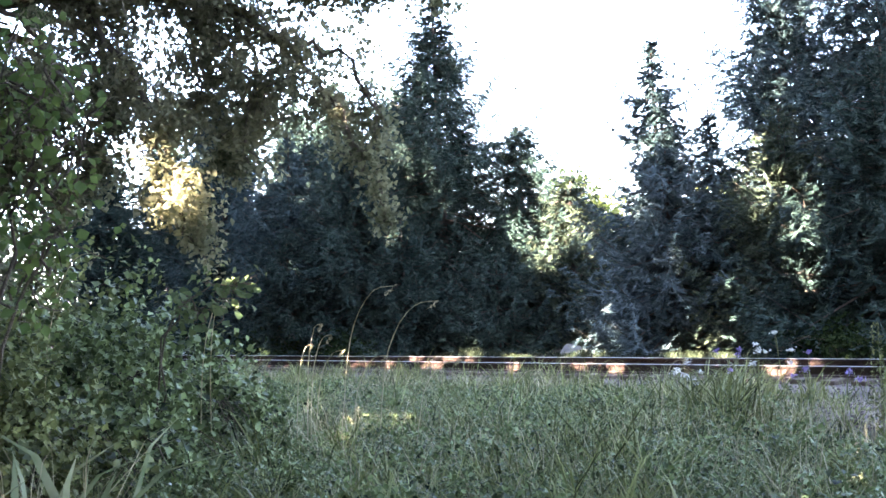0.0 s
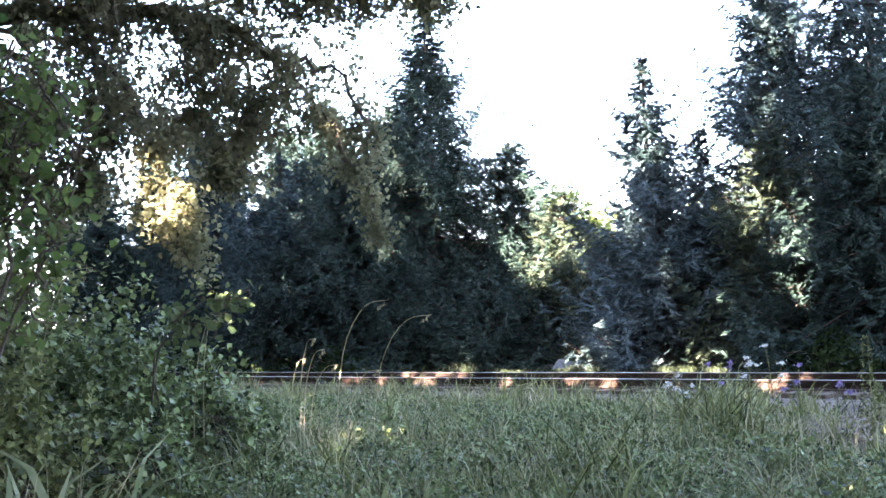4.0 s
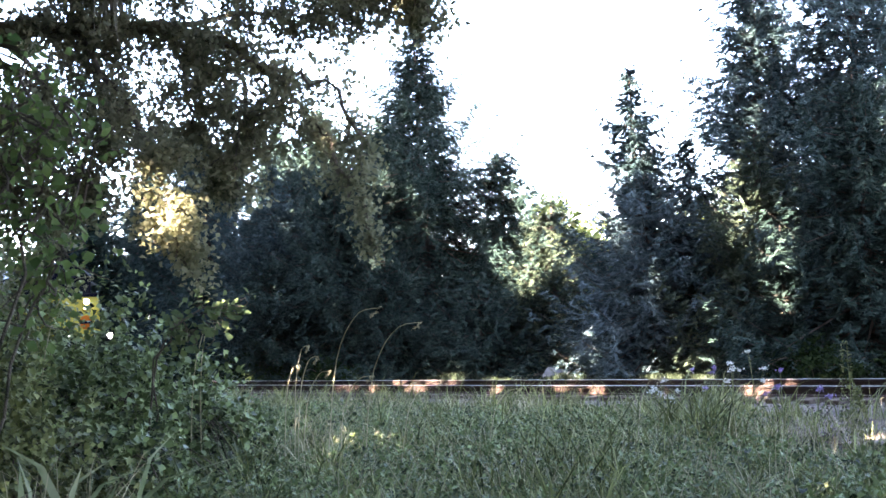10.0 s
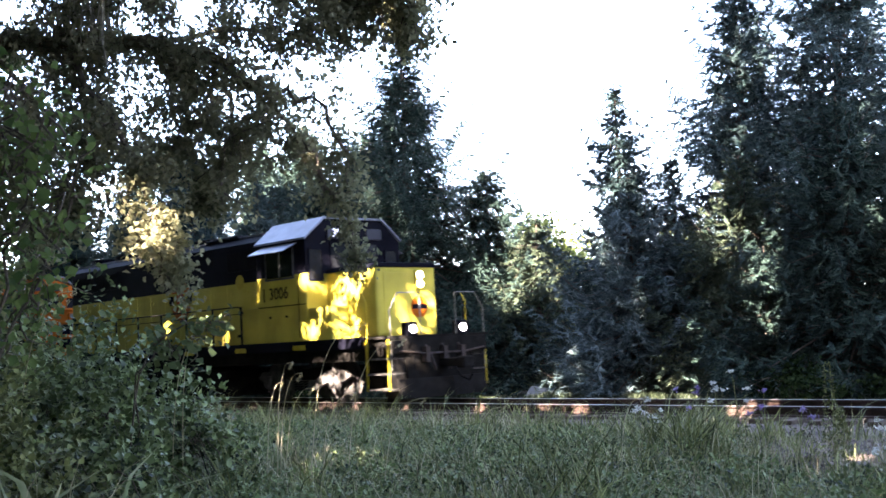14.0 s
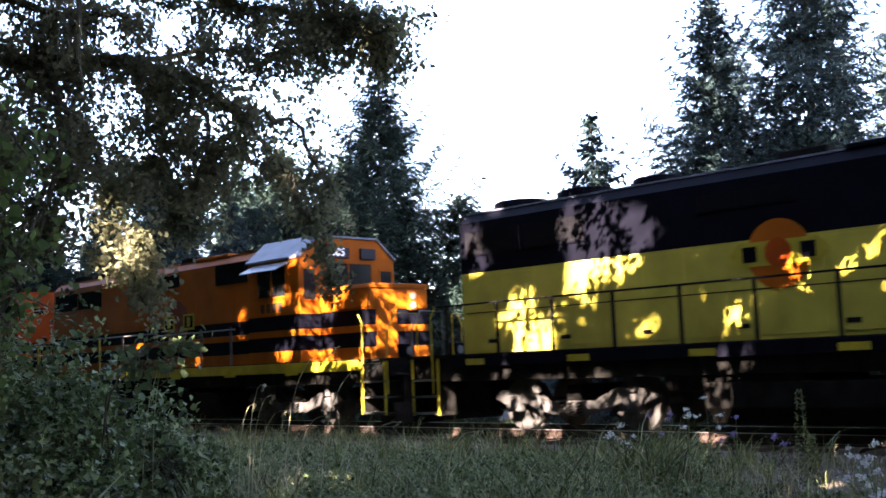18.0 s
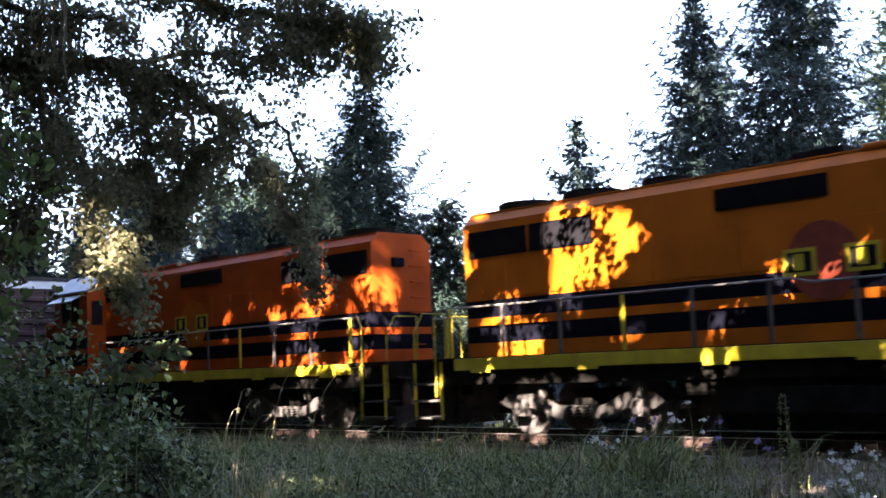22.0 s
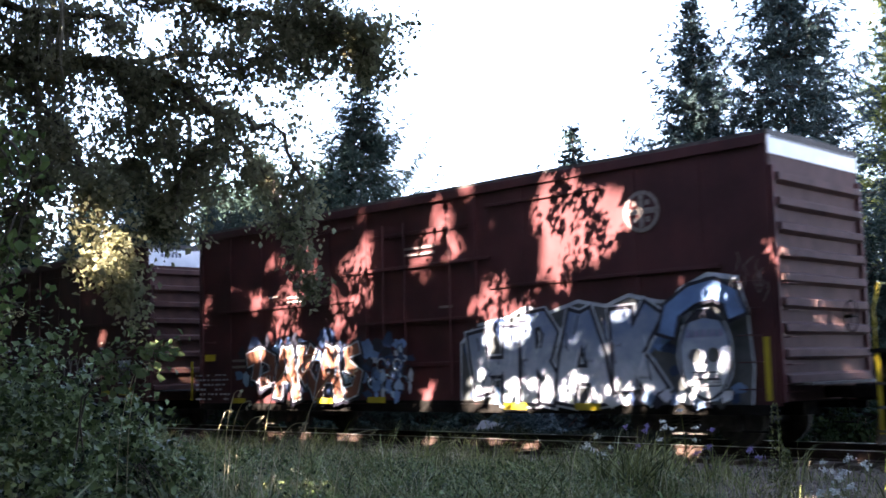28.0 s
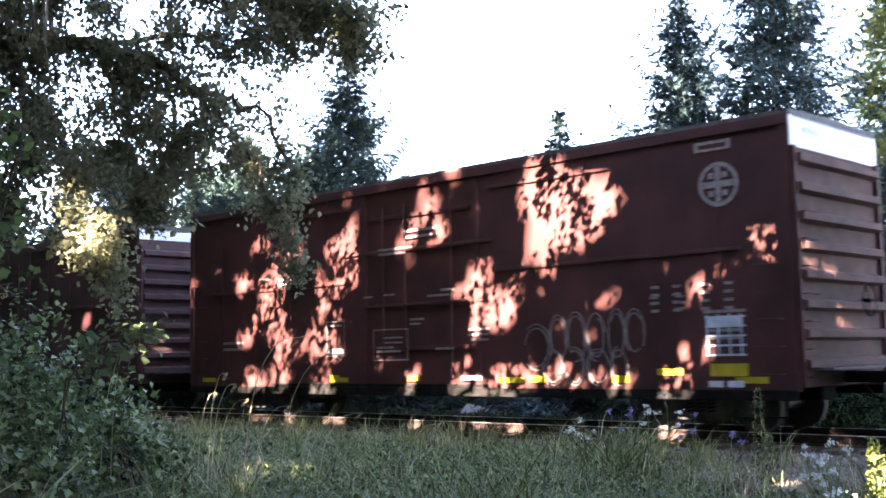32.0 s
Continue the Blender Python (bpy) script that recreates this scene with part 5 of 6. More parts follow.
    for s in (-1, 1):
        y = s * (cw + 0.005)
        ws = part("side_window", boxed(c0 + 0.42, c1 - 0.5, min(y, y - s * 0.02), max(y, y - s * 0.02), 3.12, 3.82), M_GLASS, car, "dark sliding cab side window")
        bm = bmesh.new()
        for xx in (c0 + 0.40, (c0 + c1) / 2 - 0.06, c1 - 0.52):
            box(bm, xx, xx + 0.045, min(y, y + s * 0.02), max(y, y + s * 0.02), 3.08, 3.86)
        box(bm, c0 + 0.4, c1 - 0.48, min(y, y + s * 0.02), max(y, y + s * 0.02), 3.06, 3.11)
        box(bm, c0 + 0.4, c1 - 0.48, min(y, y + s * 0.02), max(y, y + s * 0.02), 3.83, 3.88)
        part("window_frame", bm, M_CAST if upper is M_BLACK else main, ws)
        bm = prism([(s * cw, 3.93), (s * (cw + 0.42), 3.72), (s * (cw + 0.42), 3.70), (s * cw, 3.90)], c0 + 0.25, c1 - 0.35)
        part("sun_visor", bm, M_BLUEGREY, car, "pale hinged sun visor over the cab window")
    for yy, ww, z0, z1 in ((-0.37, 0.70, 3.30, 3.88), (0.37, 0.70, 3.30, 3.88), (-1.2, 0.36, 3.0, 3.72), (1.2, 0.36, 3.0, 3.72)):
        for fx, d in ((c1, 1),) if abs(yy) < 1 else ((c1, 1), (c0, -1)):
            p = part("windscreen", boxed(min(fx, fx + d * 0.012), max(fx, fx + d * 0.012), yy - ww / 2, yy + ww / 2, z0, z1), M_GLASS, car, "dark cab window pane")
            bm = bmesh.new()
            for a, b, e, g in ((-ww / 2 - 0.04, -ww / 2, z0 - 0.04, z1 + 0.04), (ww / 2, ww / 2 + 0.04, z0 - 0.04, z1 + 0.04), (-ww / 2, ww / 2, z0 - 0.04, z0), (-ww / 2, ww / 2, z1, z1 + 0.04)):
                box(bm, min(fx, fx + d * 0.025), max(fx, fx + d * 0.025), yy + a, yy + b, e, g)
            part("gasket", bm, M_BLACK if main is M_YELLOW else main, p)
    for yy, nw2 in ((-0.42, 0.42), (0.62, 0.24)):
        nb = part("number_board", boxed(c1 + 0.0, c1 + 0.07, yy - nw2, yy + nw2, 4.0, 4.27, 0.012), M_BOARD, car, "lit number board")
        if number and yy < 0:
            lettering(number, 0.28, M_LETTER, nb, Matrix.Translation((c1 + 0.071, yy, 4.14)) @ Euler((radians(90), 0, radians(90))).to_matrix().to_4x4(), "number")
    bm = bmesh.new()
    cyl(bm, (c0 + 0.5, 0.2, 4.55), (c0 + 0.9, 0.2, 4.62), 0.05, 0.09, 10)
    cyl(bm, (c0 + 0.5, 0.32, 4.55), (c0 + 0.95, 0.32, 4.62), 0.05, 0.1, 10)
    part("air_horn", bm, M_GRIME, car)
    part("roof_antenna", boxed(c1 - 0.7, c1 - 0.4, -0.25, 0.25, 4.55, 4.66, 0.03), M_GRIME, car)
    # nose
    n1, nw = 7.95 if stripes else 8.08, 0.93
    part("nose", boxed(c1, n1, -nw, nw, 2.65 if stripes else 1.52, 3.18, 0.07), main, car)
    if stripes:
        for z0, z1, m in ((1.52, 1.80, main), (1.80, 2.14, M_BLACK), (2.14, 2.30, main), (2.30, 2.65, M_BLACK)):
            part("nose_band", boxed(c1, n1 - 0.01, -nw + 0.008, nw - 0.008, z0, z1), m, car)
    part("nose_top", prism([(-nw - 0.02, 3.14), (nw + 0.02, 3.14), (nw - 0.06, 3.25), (-nw + 0.06, 3.25)], c1, n1 + 0.03, 0.02), M_BLACK if upper is M_BLACK else main, car)
    part("nose_door", boxed(n1, n1 + 0.02, -0.72, -0.1, 1.62, 3.02, 0.008), main, car)
    hl = part("headlight", boxed(n1, n1 + 0.07, 0.24, 0.50, 2.62, 3.08, 0.03), main, car)
    for z in (2.74, 2.96):
        bm = bmesh.new()
        cyl(bm, (n1 + 0.07, 0.37, z), (n1 + 0.085, 0.37, z), 0.085, n=16)
        part("lens", bm, M_LAMP if lit else M_LENS, hl, "round headlight lens")
    if herald:
        part("nose_herald", plate(disc_pts(0.36, 2.2, 0.26, 22), 0.012, n1 + 0.004, "x"), M_ORANGE, car, "round orange emblem")
        part("nose_emblem_bar", plate([(0.12, 2.15), (0.60, 2.15), (0.60, 2.26), (0.12, 2.26)], 0.006, n1 + 0.017, "x"), M_BLACK, car)
        for s in (-1, 1):
            part("side_herald", plate(disc_pts(-0.85, 2.90, 0.57, 36), s * 0.014, s * (w + 0.016)), M_ORANGE, car, "large round orange emblem on the hood")
            wing = [(-1.75, 2.92), (-1.55, 3.12), (-0.15, 3.12), (0.05, 2.92), (-0.15, 2.72), (-1.55, 2.72)]
            part("herald_wing", plate(wing, s * 0.006, s * (w + 0.031)), M_STRIPE, car, "yellow banner across the emblem")
            for bx in (-1.5, -0.46):
                part("herald_bar", plate([(bx, 2.79), (bx + 0.26, 2.79), (bx + 0.26, 3.05), (bx, 3.05)], s * 0.004, s * (w + 0.038)), M_BLACK, car)
            part("herald_core", plate(disc_pts(-0.85, 2.92, 0.24, 18), s * 0.004, s * (w + 0.042)), M_RED_ORANGE, car)
            part("round_badge", plate(disc_pts(2.3, 3.2, 0.2, 20), s * 0.006, s * (w + 0.018)), M_STRIPE, car)
    if stripes:
        ex = -0.23 if number else -0.73
        for s in (-1, 1):
            part("side_herald", plate(disc_pts(ex - 0.12, 2.78, 0.62, 28), s * 0.006, s * (w + 0.018)), M_FADED if main is M_ORANGE else M_ORANGE, car, "round faded emblem on the hood")
            for bx in (ex - 0.8, ex + 0.24):
                fr = part("emblem_box", plate([(bx, 2.56), (bx + 0.56, 2.56), (bx + 0.56, 3.0), (bx, 3.0)], s * 0.006, s * (w + 0.026)), M_STRIPE, car, "yellow framed letter box")
                part("emblem_inset", plate([(bx + 0.07, 2.62), (bx + 0.49, 2.62), (bx + 0.49, 2.94), (bx + 0.07, 2.94)], s * 0.004, s * (w + 0.033)), M_GRIME, fr)
                part("emblem_bar", plate([(bx + 0.2, 2.65), (bx + 0.36, 2.65), (bx + 0.36, 2.91), (bx + 0.2, 2.91)], s * 0.004, s * (w + 0.038)), M_STRIPE, fr)
            for k in range(4):
                part("number_bar", plate([(c0 + 0.55 + k * 0.24, 2.74), (c0 + 0.71 + k * 0.24, 2.74), (c0 + 0.71 + k * 0.24, 2.96), (c0 + 0.55 + k * 0.24, 2.96)], s * 0.004, s * (cw + 0.006)), M_RUST, car)
    if number and not stripes:
        for s in (-1, 1):
            lettering(number, 0.42, M_BLACK, car, Matrix.Translation((c0 + 0.95, s * (cw + 0.006), 2.72)) @ Euler((radians(90), 0, 0 if s < 0 else radians(180))).to_matrix().to_4x4(), "road_number")
        for s in (-1, 1):
            # the cab base runs back beside the hood as an equipment box
            y0, y1 = sorted((s * w, s * 1.46))
            part("equipment_box", boxed(3.2, c0, y0, y1, 1.52, 2.42, 0.01), main, car)
            ya, yb = sorted((s * (cw + 0.004), s * (cw + 0.009)))
            for x0, x1, z0, z1 in ((c0 + 0.03, c1 - 0.03, 2.40, 2.425), (c0 + 0.28, c0 + 0.33, 2.55, 2.88), (c1 - 0.34, c1 - 0.32, 1.6, 3.1), (c0 + 0.5, c0 + 0.62, 2.12, 2.17), (c0 + 1.2, c0 + 1.32, 2.12, 2.17)):
                part("seam", boxed(x0, x1, ya, yb, z0, z1), M_GRIME, car)
            ya, yb = sorted((s * (w + 0.015), s * (w + 0.02)))
            part("seam", boxed(-8.0, c0 - 0.8, ya, yb, 2.34, 2.36), M_GRIME, car)
            for k in range(6):
                part("maker_plate", boxed(-7.4 + k * 1.9, -7.15 + k * 1.9, ya, yb, 1.72, 1.80), M_GRIME, car)
            part("battery_box", boxed(c1, c1 + 0.9, y0, y1, 1.52, 2.30, 0.01), main, car)
    # pilots, steps, ditch lights
    for e in (-1, 1):
        part("end_beam", boxed(min(e * 9.1, e * 9.2), max(e * 9.1, e * 9.2), -1.45, 1.45, 1.12, 1.46, 0.015), M_GRIME, car, "black end beam")
        part("pilot", boxed(min(e * 9.08, e * 9.16), max(e * 9.08, e * 9.16), -1.02, 1.02, 0.5, 1.12, 0.015), M_PILOT if stripes else M_GRIME, car, "scuffed rusty pilot plate")
        for s in (-1, 1):
            ya, yb = sorted((0.0, s * 1.35))
            bm = boxed(min(e * 9.16, e * 9.2), max(e * 9.16, e * 9.2), ya, yb, 0.12, 0.56, 0.01)
            for vv in bm.verts:
                vv.co.x += e * (0.32 * (1 - abs(vv.co.y) / 1.35) + 0.14 * (0.56 - vv.co.z))
            part("snowplough", bm, M_PILOT if stripes else M_GRIME, car, "rusty snowplough blade")
        bm = bmesh.new()
        for k in range(3):
            pipe(bm, [(e * 9.2, -0.5 + 0.5 * k, 1.3), (e * 9.34, -0.45 + 0.5 * k, 1.02), (e * 9.3, -0.3 + 0.45 * k, 0.72)], 0.03)
            box(bm, e * 9.28 - 0.08, e * 9.28 + 0.08, -0.62 + 0.55 * k, -0.5 + 0.55 * k, 0.9, 1.25)
        pipe(bm, [(e * 9.26, -1.3, 1.18), (e * 9.32, -0.6, 1.1), (e * 9.32, 0.6, 1.1), (e * 9.26, 1.3, 1.18)], 0.022)
        part("uncoupling_lever", bm, M_PILOT, car, "rusty uncoupling lever and brackets")
        build_coupler(car, e * 9.2, e)
        for s in (-1, 1):
            y0, y1 = sorted((s * 1.05, s * 1.52))
            for z in (0.32, 0.66, 1.0):
                part("step", boxed(min(e * 8.35, e * 9.1), max(e * 8.35, e * 9.1), y0, y1, z, z + 0.04), M_CAST, car, "steel step tread")
            part("step_well", boxed(min(e * 8.3, e * 9.1), max(e * 8.3, e * 9.1), s * 1.05 - 0.01, s * 1.05 + 0.01, 0.3, 1.45), M_GRIME, car)
            for ex in (8.30, 9.06):
                part("step_edge", boxed(min(e * ex, e * (ex + 0.04)), max(e * ex, e * (ex + 0.04)), s * 1.5 - 0.018, s * 1.5 + 0.018, 0.3, 1.45), M_STRIPE, car, "yellow step edge")
                part("step_side", boxed(min(e * ex, e * (ex + 0.04)), max(e * ex, e * (ex + 0.04)), *sorted((s * 1.05, s * 1.465)), 0.3, 1.45), M_GRIME, car)
            bm = bmesh.new()
            pipe(bm, [(e * 8.42, s * 1.55, 0.75), (e * 8.42, s * 1.55, 2.3), (e * 8.3, s * 1.55, 2.5)], 0.015)
            part("grab_rail", bm, M_STRIPE, car, "yellow step grab rail")
            bm = bmesh.new()
            pipe(bm, [(e * 9.12, s * 1.45, 0.75), (e * 9.12, s * 1.45, 2.1), (e * 9.12, s * 1.2, 2.48), (e * 9.12, s * 0.55, 2.48), (e * 9.12, s * 0.55, 1.5)], 0.015)
            part("end_handrail", bm, M_STRIPE if stripes else M_RAIL_GREY, car, "end handrail")
            if e > 0:
                bm = bmesh.new()
                box(bm, 8.9, 9.1, s * 0.78 - 0.16, s * 0.78 + 0.16, 1.5, 1.82, 0.02)
                cyl(bm, (9.08, s * 0.78, 1.66), (9.12, s * 0.78, 1.66), 0.115, n=14)
                dl = part("ditch_light", bm, M_BLACK, car, "ditch light housing")
                bm = bmesh.new()
                cyl(bm, (9.12, s * 0.78, 1.66), (9.135, s * 0.78, 1.66), 0.095, n=14)
                part("lens", bm, M_LAMP if lit else M_LENS, dl)
        bm = bmesh.new()
        for k in range(5):
            cyl(bm, (e * 9.2, -0.9 + k * 0.45, 1.1), (e * 9.3, -0.9 + k * 0.45, 0.75), 0.02, n=6)
        part("mu_hose", bm, M_GRIME, car)
    # handrails along the walkway
    for s in (-1, 1):
        bm = bmesh.new()
        pipe(bm, [(-8.3, s * 1.5, 2.5), (3.1, s * 1.5, 2.5), (3.3, s * 1.5, 2.32)] if not stripes else [(-8.3, s * 1.5, 2.5), (-0.6, s * 1.5, 2.5), (-0.3, s * 1.5, 2.42), (3.4, s * 1.5, 2.42)], 0.02)
        part("handrail", bm, M_GRIME if not stripes else M_RAIL_GREY, car, "long steel handrail")
        k = 0
        for i in range(9):
            x = -8.0 + i * 1.4
            bm = bmesh.new()
            box(bm, x - 0.028, x + 0.028, s * 1.5 - 0.02, s * 1.5 + 0.02, 1.5, 2.5)
            part("handrail_post", bm, M_GRIME if not stripes else (M_STRIPE if i in (0, 3) else M_CAST), car)
        for i in range(6):
            x = -7.2 + i * 2.6
            part("reflector", boxed(x - 0.25, x + 0.25, s * 1.551, s * 1.556, 1.22 if stripes else 1.30, 1.28 if stripes else 1.42), M_STRIPE, car)
        bm = bmesh.new()
        pipe(bm, [(-4.5, s * 1.2, 1.12), (4.8, s * 1.2, 1.12)], 0.04)
        part("air_pipe", bm, M_GRIME, car)
        bm = bmesh.new()
        cyl(bm, (-2.9, s * 1.15, 0.92), (-0.4, s * 1.15, 0.92), 0.2, n=14)
        part("air_reservoir", bm, M_GRIME, car)
    tank = [(-1.4, 0.86), (1.4, 0.86), (1.4, 0.45), (1.1, 0.16), (-1.1, 0.16), (-1.4, 0.45)]
    part("fuel_tank", prism(tank, -2.1, 2.2, 0.03), M_GRIME, car, "black fuel tank under the frame")
    for x in (-5.2, 5.2):
        build_truck(car, x, 2.74, 0.51, True)
    return car


def build_boxcar(label, at, x_len, paint, ribs, smooth_door, art):
    """An excess-height boxcar. Its front end is at x = 0, and its body runs back to -x_len."""
    car = new("boxcar")
    tagged(car, label, "boxcar", "boxcars of the train")
    CARS.append((car, at, False))
    hw, z0, z1 = 1.56, 0.55, 4.93
    part("floor_frame", boxed(-x_len + 0.1, -0.1, -1.3, 1.3, 0.72, 1.05), M_GRIME, car, "black underframe")
    part("centre_sill", boxed(-x_len + 0.3, -0.3, -0.25, 0.25, 0.5, 0.75), M_GRIME, car)
    roof = [(-hw - 0.03, z1), (-hw - 0.03, z1 + 0.06), (0, z1 + 0.1), (hw + 0.03, z1 + 0.06), (hw + 0.03, z1), (hw - 0.1, z1 - 0.06), (-hw + 0.1, z1 - 0.06)]
    part("roof", prism(roof, -x_len - 0.02, 0.02), M_CAST, car, "weathered galvanised roof")
    d0, d1 = -x_len / 2 - 1.55, -x_len / 2 + 1.55
    for s in (-1, 1):
        ya, yb = sorted((s * hw, s * (hw - 0.06)))
        for x0, x1, nm in ((-x_len, d0, "side_wall"), (d1, 0, "side_wall")):
            part(nm, boxed(x0, x1, ya, yb, z0 + 0.14, z1), paint, car)
        ya, yb = sorted((s * (hw - 0.035), s * (hw - 0.09)))
        door = part("sliding_door", boxed(d0, d1, ya, yb, z0 + 0.2, z1 - 0.12), paint, car, "closed side door")
        for z in (1.5, 2.35, 3.5, 4.2):
            ya, yb = sorted((s * (hw - 0.035), s * (hw + 0.01)))
            part("door_rib", boxed(d0 + 0.1, d1 - 0.1, ya, yb, z - 0.04, z + 0.04, 0.01), paint, door)
        for x in (d0 + 0.55, d0 + 1.2, d1 - 0.6):
            bm = bmesh.new()
            pipe(bm, [(x, s * (hw + 0.03), z0 + 0.35), (x, s * (hw + 0.03), z1 - 0.5)], 0.022, 6)
            part("lock_rod", bm, paint, door)
        # posts and chords
        n = 6
        for x0, x1 in ((-x_len, d0), (d1, 0)):
            for i in range(n):
                x = x0 + (x1 - x0) * i / (n - 1)
                x = min(max(x, x0 + 0.07), x1 - 0.07)
                ya, yb = sorted((s * hw, s * (hw + (0.035 if i in (0, n - 1) else 0.014))))
                part("side_post", boxed(x - 0.06, x + 0.06, ya, yb, z0 + 0.14, z1 - 0.02), paint, car)
        ya, yb = sorted((s * hw, s * (hw + 0.05)))
        part("top_chord", boxed(-x_len, 0, ya, yb, z1 - 0.17, z1, 0.01), paint, car)
        for x0, x1, z in ((d1 + 0.4, d1 + 3.2, 4.50), (d0 - 3.0, d0 - 0.4, 4.50), (d0 - 0.8, d1 + 0.5, 3.50), (d1 + 0.5, -0.9, 2.92), (-x_len + 0.9, d0 - 0.4, 2.92), (d0 - 0.2, d1 + 0.2, 2.38)):
            ya, yb = sorted((s * hw, s * (hw + 0.045)))
            part("side_ledge", boxed(x0, x1, ya, yb, z - 0.03, z + 0.03, 0.008), paint, car)
        ya, yb = sorted((s * (hw - 0.02), s * (hw + 0.04)))
        part("side_sill", boxed(-x_len + 0.05, -0.05, ya, yb, z0, z0 + 0.16, 0.01), M_GRIME, car, "dark lower side sill")
        part("door_track", boxed(d0 - 3.2, d1 + 0.3, ya, yb + 0.02, z0 + 0.17, z0 + 0.23), M_GRIME, car)
        for i in range(4 if art != "letters" else 0):
            x = -x_len + 0.8 + i * (x_len - 1.6) / 3
            ya, yb = sorted((s * (hw + 0.016), s * (hw + 0.021)))
            part("reflector", boxed(x - 0.28, x + 0.28, ya, yb, z0 + 0.26, z0 + 0.36), M_STRIPE, car, "yellow reflective strip")
        # ladders by the corners
        for x in (-0.45, -x_len + 0.45):
            for i in range(5):
                bm = bmesh.new()
                pipe(bm, [(x - 0.2, s * hw, 0.95 + i * 0.42), (x - 0.2, s * (hw + 0.07), 0.95 + i * 0.42), (x + 0.2, s * (hw + 0.07), 0.95 + i * 0.42), (x + 0.2, s * hw, 0.95 + i * 0.42)], 0.011, 5)
                part("ladder_rung", bm, paint, car)
            bm = bmesh.new()
            pipe(bm, [(x - 0.22, s * hw, z0 + 0.05), (x - 0.22, s * hw, 0.3), (x + 0.22, s * hw, 0.3), (x + 0.22, s * hw, z0 + 0.05)], 0.018, 6)
            part("stirrup_step", bm, M_GRIME, car)
        yf = s * (hw + 0.016)
        sg = s * 0.004
        # round emblem with a cross of bars
        lx = -2.37 if art == "letters" else -1.23
        em = part("round_emblem", plate(disc_pts(lx, 3.97, 0.36, 30), sg, yf), M_PALE, car, "faded pale round emblem")
        part("emblem_field", plate(disc_pts(lx, 3.97, 0.29, 26), sg, yf + s * 0.005), paint, em)
        for a, b, c, d in ((-0.28, 0.28, -0.05, 0.05), (-0.05, 0.05, -0.28, 0.28), (-0.17, -0.08, 0.10, 0.19), (0.08, 0.17, 0.10, 0.19), (-0.17, -0.08, -0.19, -0.10), (0.08, 0.17, -0.19, -0.10)):
            part("emblem_bar", plate([(lx + a, 3.97 + c), (lx + b, 3.97 + c), (lx + b, 3.97 + d), (lx + a, 3.97 + d)], sg, yf + s * 0.010), M_PALE, em)
        # stencilled data, too small to read
        rows = [(-1.6, 1.92, 0.75, 0.05), (-1.55, 1.78, 0.6, 0.09), (-1.55, 1.62, 0.6, 0.05), (-1.5, 1.5, 0.55, 0.05), (d1 - 1.9, 3.85, 0.9, 0.05), (d1 - 1.9, 3.72, 0.9, 0.05),
                (-2.6, 2.2, 0.16, 0.04), (-2.6, 2.1, 0.16, 0.04), (-2.1, 2.2, 0.16, 0.04), (-2.1, 2.1, 0.16, 0.04), (-2.1, 2.0, 0.16, 0.04), (d0 + 0.5, 1.7, 0.6, 0.04),
                (d0 + 0.5, 1.6, 0.6, 0.04), (d1 - 0.9, 2.6, 0.35, 0.05), (-x_len + 1.4, 1.7, 0.8, 0.06), (-x_len + 1.4, 1.55, 0.8, 0.06), (-x_len + 2.9, 3.15, 0.35, 0.05), (-x_len + 3.6, 3.1, 0.6, 0.05), (-x_len + 3.6, 3.0, 0.6, 0.05)]
        for x, z, ww, hh in rows:
            part("stencil_bar", plate([(x, z), (x + ww, z), (x + ww, z + hh), (x, z + hh)], sg, yf), M_PALE, car)
    end_paint = M_END_RED if art == "lines" else M_END
    # ends: ribs pressed across, white band at the top
    for e in (0, 1):
        xe = 0.0 if e == 0 else -x_len
        d = 1 if e == 0 else -1
        xa, xb = sorted((xe, xe - d * 0.06))
        part("end_wall", boxed(xa, xb, -hw, hw, z0 + 0.2, z1), end_paint, car, "faded brown ribbed end")
        for i in range(ribs):
            z = 1.1 + i * (4.25 - 1.1) / (ribs - 1)
            hgt = 0.10
            bm = prism([(-hgt, 0.0), (hgt, 0.0), (hgt * 0.55, 0.13), (-hgt * 0.55, 0.13)], -hw + 0.1, hw - 0.1, 0.006)
            bmesh.ops.transform(bm, matrix=Matrix(((0, 0, d, xe), (1, 0, 0, 0), (0, 1, 0, z), (0, 0, 0, 1))), verts=bm.verts)
            part("end_rib", bm, end_paint, car)
        xa, xb = sorted((xe, xe + d * 0.02))
        top = part("end_band", boxed(xa, xb, -hw, hw, 4.42 if art == "lines" else 4.62, z1 - 0.02), M_WHITE, car, "white excess-height band with small marks")
        for y in (-1.2, 0.55):
            for k in range(6 if art == "lines" else 0):
                xa, xb = sorted((xe + d * 0.02, xe + d * 0.024))
                part("mark_bar", boxed(xa, xb, y + k * 0.11, y + k * 0.11 + 0.07, 4.66, 4.78), M_BLUEGREY, top)
        for yy in (-hw + 0.05, hw - 0.05):
            xa, xb = sorted((xe + d * 0.0, xe + d * 0.07))
            part("corner_post", boxed(xa, xb, yy - 0.05, yy + 0.05, z0 + 0.2, z1 - 0.5, 0.01), paint, car)
        bm = bmesh.new()
        for k in range(16):
            a, b = k * math.pi / 8, (k + 1) * math.pi / 8
            cyl(bm, (xe + d * 0.13, 0.75 + 0.26 * math.cos(a), 2.1 + 0.26 * math.sin(a)), (xe + d * 0.13, 0.75 + 0.26 * math.cos(b), 2.1 + 0.26 * math.sin(b)), 0.014, n=5)
